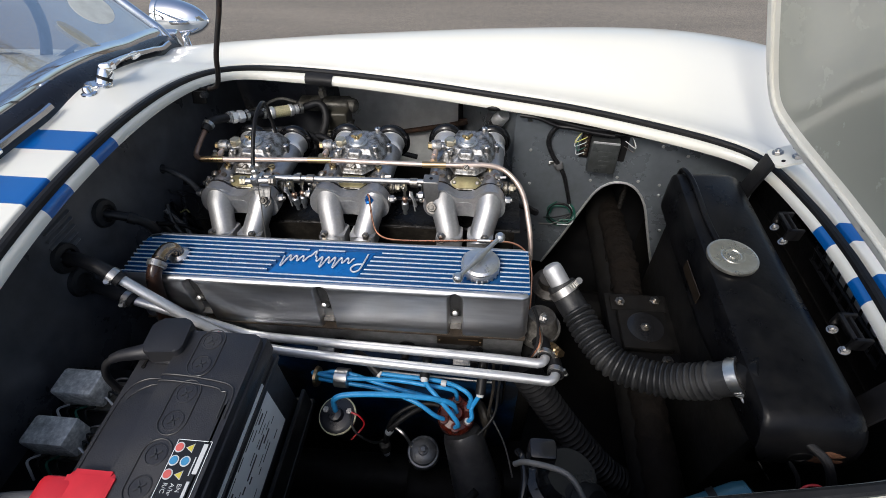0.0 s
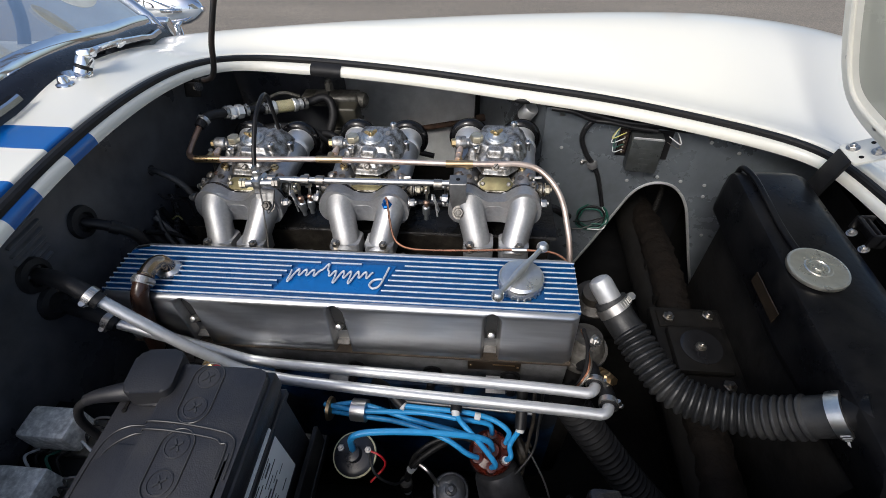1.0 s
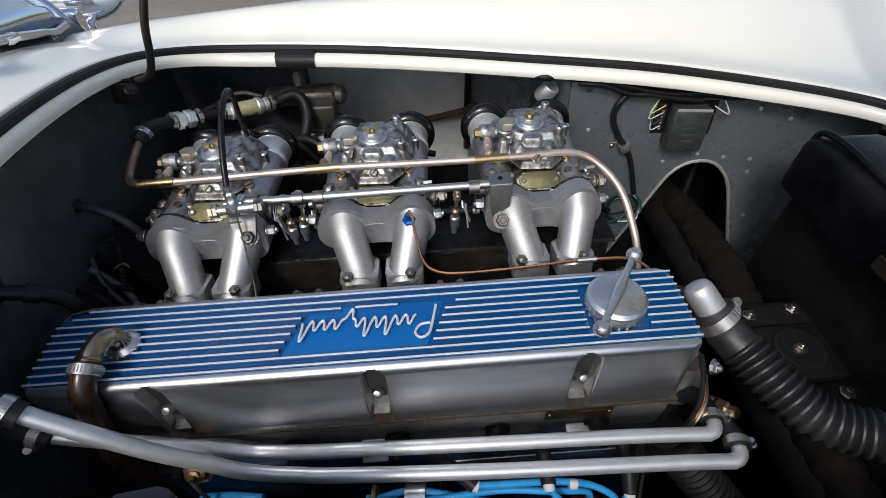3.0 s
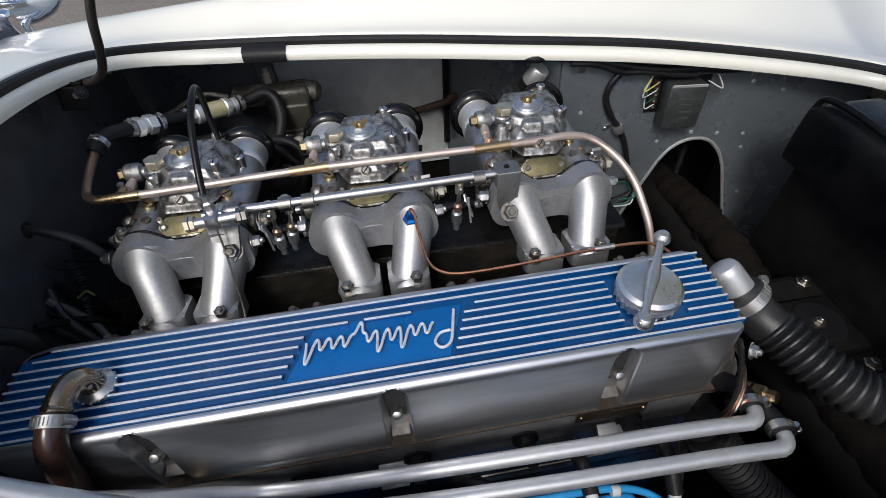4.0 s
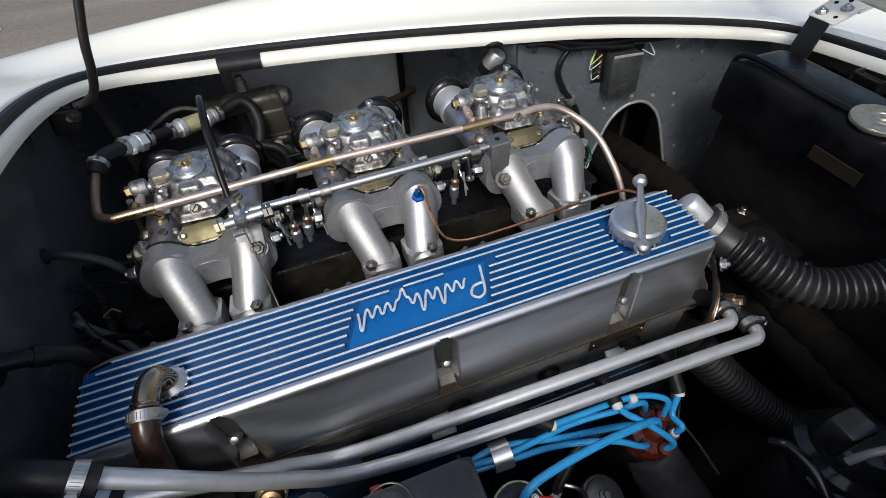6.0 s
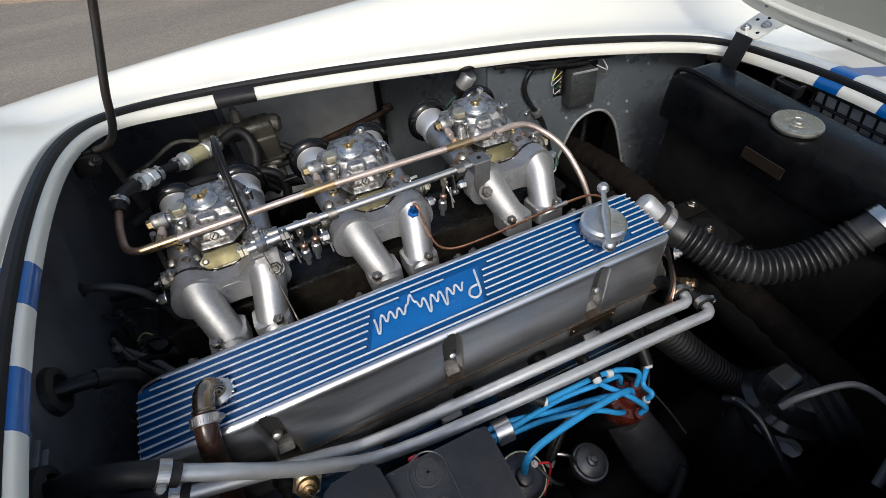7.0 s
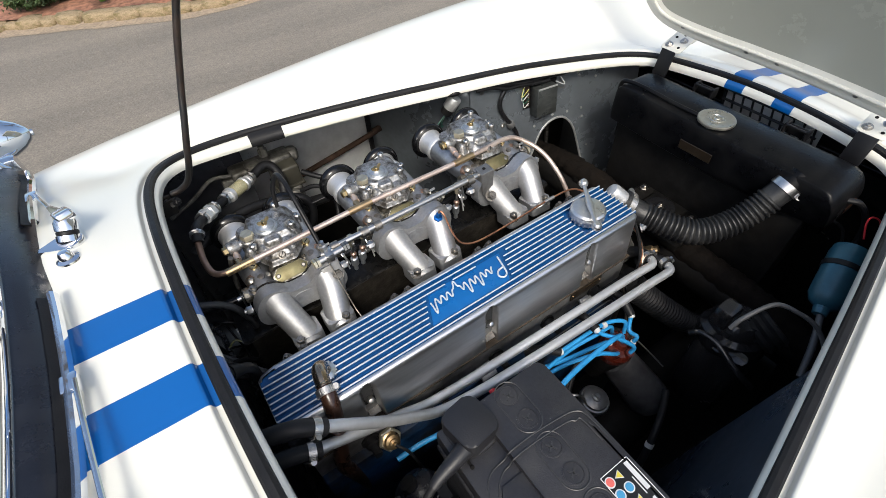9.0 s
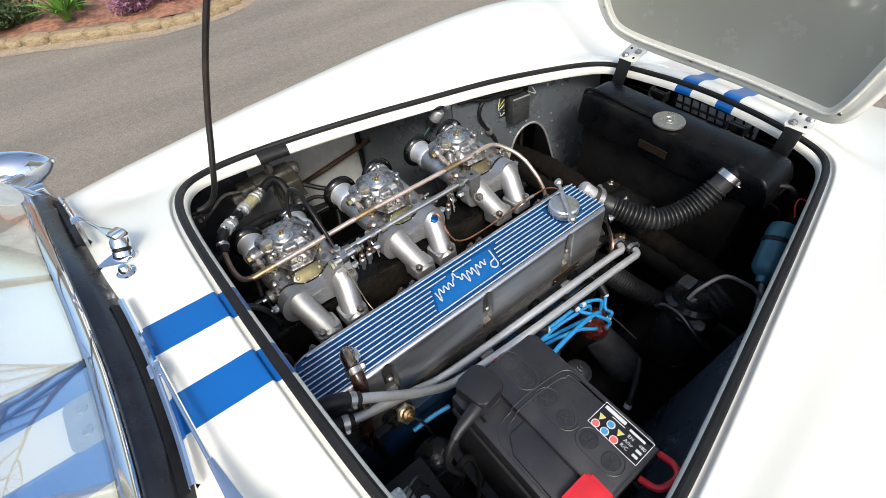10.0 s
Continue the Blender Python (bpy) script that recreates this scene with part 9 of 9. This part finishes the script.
def build_near_side():
    p = thing("steering_box", "black cast steering box with curved breather tube", "steering box")
    part("body", joined(lathe([(0.045, 0), (0.05, 0.01), (0.05, 0.03), (0.04, 0.036), (0.04, 0.05), (0.033, 0.06), (0, 0.061)], (0.150, 0.222, 0.575), (0.2, 0.1, 1), 30),
         box((0.11, 0.17, 0.40), (0.20, 0.26, 0.59), 0.02), box((0.104, 0.225, 0.64), (0.138, 0.252, 0.682), 0.006)), M_BLACKGLOSS, p, "black casting")
    # tube and plate added and shaped only to give a curved glint
    part("rim", tube([(0.098, 0.262, 0.600), (0.102, 0.250, 0.612), (0.105, 0.225, 0.612), (0.101, 0.193, 0.602), (0.100, 0.170, 0.590), (0.112, 0.152, 0.570)], 0.0055, 12, 7), M_BLACKGLOSS, p, "glossy curved tube placed to catch a glint")
    part("glint_plate", moved(prism([(px, py) for px, py in rounded(0.020, 0.052, 0.008)], 0, 0.004, 0.0015), Matrix.Translation((0.112, 0.200, 0.603)) @ Euler((radians(-12), radians(-20), radians(6))).to_matrix().to_4x4()), M_BLACKGLOSS, p, "glossy black plate added to catch a glint")
    part("gaiter", lathe([(0.028, 0), (0.033, 0.006), (0.028, 0.012), (0.033, 0.018), (0.028, 0.024), (0.033, 0.03), (0.026, 0.036)], (0.165, 0.195, 0.61), (0.6, -0.3, 0.6), 26), M_RUBBER, p)
    part("breather_tube", tube([(0.086, 0.217, 0.680), (0.100, 0.213, 0.700), (0.141, 0.198, 0.715), (0.160, 0.170, 0.708), (0.169, 0.148, 0.697), (0.170, 0.125, 0.675), (0.165, 0.107, 0.645)], 0.0034, 12, 8), M_GREYCABLE, p, "grey plastic tube")
    
    b = thing("washer_reservoir", "steel-blue cylinder with domed end and black strap", "cylinder")
    a, e = Vector((0.250, 0.160, 0.658)), Vector((0.342, 0.188, 0.706))
    ax = e - a
    L = ax.length
    part("body", lathe([(0.010, -0.012), (0.012, 0.0), (0.022, 0.008), (0.0265, 0.02), (0.0265, L - 0.012), (0.024, L), (0.010, L + 0.004), (0, L + 0.004)], a, ax, 28), M_CANBLUE, b, "steel-blue shell")
    part("band", lathe([(0.0267, L * 0.62), (0.0285, L * 0.62), (0.0285, L * 0.70), (0.0267, L * 0.70)], a, ax, 28), M_BLACK, b, "black strap")
    part("neck", tube([a, (0.21, 0.136, 0.628), (0.163, 0.117, 0.600)], 0.0052, 12, 5), M_GREYCABLE, b, "grey ribbed hose")
    part("red_loop", tube([e + Vector((0.030, 0, 0.006)), e + Vector((0.040, 0.012, 0.026)), e + Vector((0.054, 0.012, 0.031)), e + Vector((0.064, 0.0, 0.022)), e + Vector((0.066, -0.01, -0.01))], 0.0014, 8, 6), M_RED, b, "thin red wire loop")
    w = thing("corner_wires", "dark wires behind the radiator's near end", "wiring")
    part("wire", tube([(0.40, 0.245, 0.74), (0.415, 0.225, 0.735), (0.425, 0.205, 0.70), (0.42, 0.195, 0.64), (0.40, 0.19, 0.56)], 0.005, 10, 7), M_RUBBER, w)
    part("wire", tube([(0.395, 0.25, 0.70), (0.41, 0.22, 0.68), (0.40, 0.20, 0.62)], 0.0025, 8, 7), M_RUBBER, w)


build_near_side()

# ---- flower bed at the edge of the drive ----
BED = [(-2.6, 5.35), (-1.9, 5.05), (-1.4, 4.80), (-0.96, 4.60), (-0.62, 4.42), (-0.29, 4.25), (0.0, 4.13), (0.25, 4.08), (0.48, 4.10), (0.66, 4.20), (0.80, 4.42), (0.9, 4.75), (1.02, 5.2), (1.2, 5.8)]


def build_bed():
    edge = [Vector((x, y, 0)) for x, y in BED]
    path = smooth_path([(p.x, p.y, 0) for p in edge], 10)
    k = tagged(new("kerb"), "mossy buff stone edging round the flower bed", "kerb", kind="structure")
    rng = random.Random(5)
    meshes = []
    for j in range(7):
        bm = bmesh.new()
        bmesh.ops.create_cube(bm, size=1)
        bmesh.ops.subdivide_edges(bm, edges=bm.edges[:], cuts=2, use_grid_fill=True)
        for v in bm.verts:
            d = v.co.normalized() * 0.62
            v.co = v.co.lerp(d, 0.45)
            bulge = noise.noise(v.co * 2.3 + Vector((j * 7.1, 0, 0)))
            v.co = v.co * (1 + 0.22 * bulge) + Vector((0, 0, 0.5))
        finish(bm, 80)
        me = bpy.data.meshes.new("stone")
        bm.to_mesh(me)
        bm.free()
        me.materials.append(M_STONE)
        meshes.append(me)
    s, need = 0.0, 0.0
    for a, b in zip(path, path[1:]):
        d = (b - a).length
        s += d
        if s >= need:
            ln = rng.uniform(0.10, 0.26)
            t = (b - a).normalized()
            inward = Vector((-t.y, t.x, 0))
            ob = new("stone", rng.choice(meshes))
            ob.parent = k
            c = a + t * ln * 0.5 + inward * 0.055
            ob.matrix_basis = Matrix.Translation((c.x, c.y, -0.025)) @ Euler((0, 0, math.atan2(t.y, t.x) + rng.uniform(-0.13, 0.13))).to_matrix().to_4x4() @ Matrix.Diagonal((ln * 1.02, rng.uniform(0.11, 0.15), rng.uniform(0.07, 0.095), 1))
            need = s + ln * 0.84
    rows = []
    for p, q in zip(path, path[1:] + path[-1:]):
        t = (q - p).normalized() if (q - p).length > 1e-6 else Vector((1, 0, 0))
        inward = Vector((-t.y, t.x, 0))
        rows.append([tuple(p + inward * d + Vector((0, 0, z))) for d, z in ((-0.09 + 0.03 * noise.noise(p * 4), 0.0025), (-0.03, 0.008), (0.06, 0.022))])
    tagged(part("verge", strip(rows), M_VERGE), "pale dusty grit along the foot of the kerb", "grit", kind="structure")
    # bark mulch
    bed = tagged(new("bed_soil"), "reddish bark mulch in the flower bed", "flower bed", kind="structure")
    rows = []
    for u in range(14):
        row = []
        for p in path:
            q = p.lerp(Vector((-0.6, 7.5, 0)), 0.02 + 0.98 * u / 13)
            row.append((q.x, q.y, 0.055 + 0.05 * min(1, u / 4) + 0.02 * noise.noise(Vector((q.x * 3, q.y * 3, 0)))))
        rows.append(row)
    part("mulch", strip(rows), M_MULCH, bed)
    chips = bmesh.new()
    for _ in range(2600):
        x, y = rng.uniform(-1.6, 1.0), rng.uniform(4.25, 6.0)
        if not in_bed(x, y, path):
            continue
        m = Matrix.Translation((x, y, 0.10 + rng.uniform(-0.02, 0.02))) @ Euler((rng.uniform(-0.6, 0.6), rng.uniform(-0.6, 0.6), rng.uniform(0, 6.3))).to_matrix().to_4x4()
        l, w = rng.uniform(0.012, 0.035), rng.uniform(0.006, 0.014)
        vs = [chips.verts.new(m @ Vector(c)) for c in ((-l, -w, 0), (l, -w * 0.7, 0.003), (l, w * 0.7, 0), (-l, w, 0.004))]
        chips.faces.new(vs)
    tagged(part("bark_chips", chips, M_CHIPS), "loose reddish bark chips", "mulch", kind="stuff")
    return path


def in_bed(x, y, path):
    near = min(path, key=lambda p: (p.x - x) ** 2 + (p.y - y) ** 2)
    i = path.index(near)
    t = path[min(i + 1, len(path) - 1)] - path[max(i - 1, 0)]
    return t.x * (y - near.y) - t.y * (x - near.x) > 0.12


M_STONE = mat("mossy_buff_stone", (0.30, 0.225, 0.135), 0.95, var=0.35, scale=40, bump=0.6, bscale=60, dirt=(0.12, 0.105, 0.035), dirt_amt=1.0, dscale=4)
M_VERGE = mat("dusty_tan_grit", (0.30, 0.235, 0.165), 0.95, var=0.25, scale=60, bump=0.4, bscale=90, dirt=(0.2, 0.16, 0.12), dirt_amt=0.7, dscale=12)
M_MULCH = mat("red_brown_mulch", (0.30, 0.145, 0.09), 0.95, var=0.45, scale=30, bump=0.9, bscale=60, dirt=(0.06, 0.03, 0.02), dirt_amt=0.6, dscale=9)
M_CHIPS = mat("bark_chip", (0.38, 0.19, 0.12), 0.9, var=0.5, scale=9)
M_LEAF = mat("bright_strap_leaf", (0.10, 0.22, 0.035), 0.45, var=0.3, scale=8)
M_LEAFD = mat("dark_shrub_leaf", (0.045, 0.075, 0.02), 0.6, var=0.5, scale=12)
M_FLOWER = mat("purple_pink_flower", (0.24, 0.11, 0.17), 0.7, var=0.45, scale=16)
bed_path = build_bed()


def strap_plant(x, y, n, h, seed):
    p = thing("strap_leaf_plant", "bright green clump of arching strap leaves in the mulch", "plant", group="strap leaf plants")
    rng = random.Random(seed)
    for _ in range(n):
        a, lean, ln = rng.uniform(0, 6.283), rng.uniform(0.25, 1.0), h * rng.uniform(0.7, 1.25)
        w = rng.uniform(0.008, 0.014)
        d = Vector((math.cos(a), math.sin(a), 0))
        sd = Vector((-d.y, d.x, 0))
        rows = []
        for k in range(8):
            u = k / 7
            c = Vector((x, y, 0.08)) + d * (0.02 + ln * lean * u ** 1.5) + Vector((0, 0, ln * (u - 0.45 * lean * u * u * 1.3)))
            ww = w * (1 - u ** 2.5) + 0.0008
            rows.append([c - sd * ww, c + Vector((0, 0, -ww * 0.5)), c + sd * ww])
        part("leaf", strip(rows), M_LEAF, p)


strap_plant(-0.47, 4.60, 60, 0.25, 3)
strap_plant(-0.36, 4.74, 26, 0.22, 4)


def leafy(name, label, x, y, rx, ry, h, n, material, seed, size):
    """Low shrub: woody twigs carrying very many small leaves, uneven and open."""
    p = thing(name, label, "shrub")
    rng = random.Random(seed)
    bm = bmesh.new()
    tw = []
    for k in range(26):
        a = rng.uniform(0, 6.283)
        r = rng.uniform(0.2, 1.0)
        tip = Vector((x + rx * r * math.cos(a), y + ry * r * math.sin(a), 0.09 + h * rng.uniform(0.5, 1.1) * (1 - 0.5 * r * r)))
        root = Vector((x + rx * 0.2 * math.cos(a), y + ry * 0.2 * math.sin(a), 0.06))
        mid = root.lerp(tip, 0.5) + Vector((rng.uniform(-0.03, 0.03), rng.uniform(-0.03, 0.03), 0.03))
        tw.append((root, mid, tip))
    part("twigs", joined(*[tube(list(t), 0.003, 5, 3) for t in tw]), M_TWIG, p)
    for _ in range(n):
        t = rng.choice(tw)
        u = rng.uniform(0.35, 1.05)
        c = (t[0].lerp(t[1], u * 2) if u < 0.5 else t[1].lerp(t[2], (u - 0.5) * 2)) + Vector((rng.gauss(0, 0.028), rng.gauss(0, 0.028), rng.gauss(0, 0.022)))
        m = Matrix.Translation(c) @ Euler((rng.uniform(-1, 1), rng.uniform(-1, 1), rng.uniform(0, 6.3))).to_matrix().to_4x4()
        s = size * rng.uniform(0.6, 1.4)
        vs = [bm.verts.new(m @ Vector(q)) for q in ((-s, 0, 0), (0, -s * 0.45, s * 0.15), (s, 0, 0), (0, s * 0.45, s * 0.15))]
        bm.faces.new(vs)
    part("foliage", bm, material, p)


M_TWIG = mat("brown_twig", (0.09, 0.06, 0.04), 0.8, var=0.3)
leafy("heather", "purple-pink flowering heather spreading over the mulch", -0.05, 4.44, 0.15, 0.13, 0.11, 3400, M_FLOWER, 21, 0.011)
leafy("heather", "purple-pink flowering heather beside the kerb", 0.22, 4.44, 0.16, 0.13, 0.11, 3200, M_FLOWER, 22, 0.011)
leafy("low_conifer", "dark mossy green ground-cover shrub by the kerb", -0.82, 4.84, 0.24, 0.20, 0.13, 8000, M_LEAFD, 23, 0.012)
leafy("low_conifer", "dark mossy green ground-cover shrub in the bed", -0.80, 5.42, 0.34, 0.28, 0.18, 4600, M_LEAFD, 24, 0.012)


def bare_tree(x, y, h, seed):
    """Leafless tree: a tapering trunk that forks again and again into fine twigs."""
    t = thing("bare_tree", "tall leafless tree with a grey-brown trunk beyond the flower bed", "tree", group="bare trees")
    rng = random.Random(seed)
    trunk_top = Vector((x + 0.2, y - 0.1, h * 0.36))
    part("trunk", sweep(smooth_path([(x, y, -0.05), (x + 0.05, y, h * 0.12), (x + 0.1, y - 0.05, h * 0.24), trunk_top], 6), lambda s, u: 0.17 - 0.07 * u + 0.05 * math.exp(-9 * u), 14), M_BARK, t, "grey-brown trunk")
    def limb(a, d, ln, r, depth, out):
        pts, p, v = [a], a.copy(), d.copy()
        for _ in range(4):
            v = (v + Vector((rng.uniform(-0.28, 0.28), rng.uniform(-0.28, 0.28), rng.uniform(-0.1, 0.22)))).normalized()
            p = p + v * ln / 4
            pts.append(p)
        out.append(sweep(pts, lambda s, u: r * (1 - 0.55 * u), 5 if r < 0.02 else 8))
        if depth:
            for k in range(4 if depth > 1 else 5):
                q = pts[1 + k % 4] if k else pts[-1]
                turn = Vector((rng.uniform(-1, 1), rng.uniform(-1, 1), rng.uniform(-0.25, 0.8))).normalized()
                limb(q, (v * 0.75 + turn * 0.8).normalized(), ln * rng.uniform(0.5, 0.72), r * 0.52, depth - 1, out)
    for k in range(6):
        out = []
        a = 6.283185 * k / 6 + rng.uniform(-0.3, 0.3)
        limb(trunk_top - Vector((0, 0, 0.12 * k)), Vector((math.cos(a) * 0.8, math.sin(a) * 0.8, 0.75)).normalized(), h * 0.26, 0.075, 3, out)
        part("limb", joined(*out), M_BARK, t)


M_BARK = mat("grey_brown_bark", (0.11, 0.09, 0.07), 0.9, var=0.35, scale=12, bump=0.6, bscale=40)
bare_tree(2.4, 7.2, 10.5, 31)
bare_tree(6.2, 8.4, 11.0, 32)
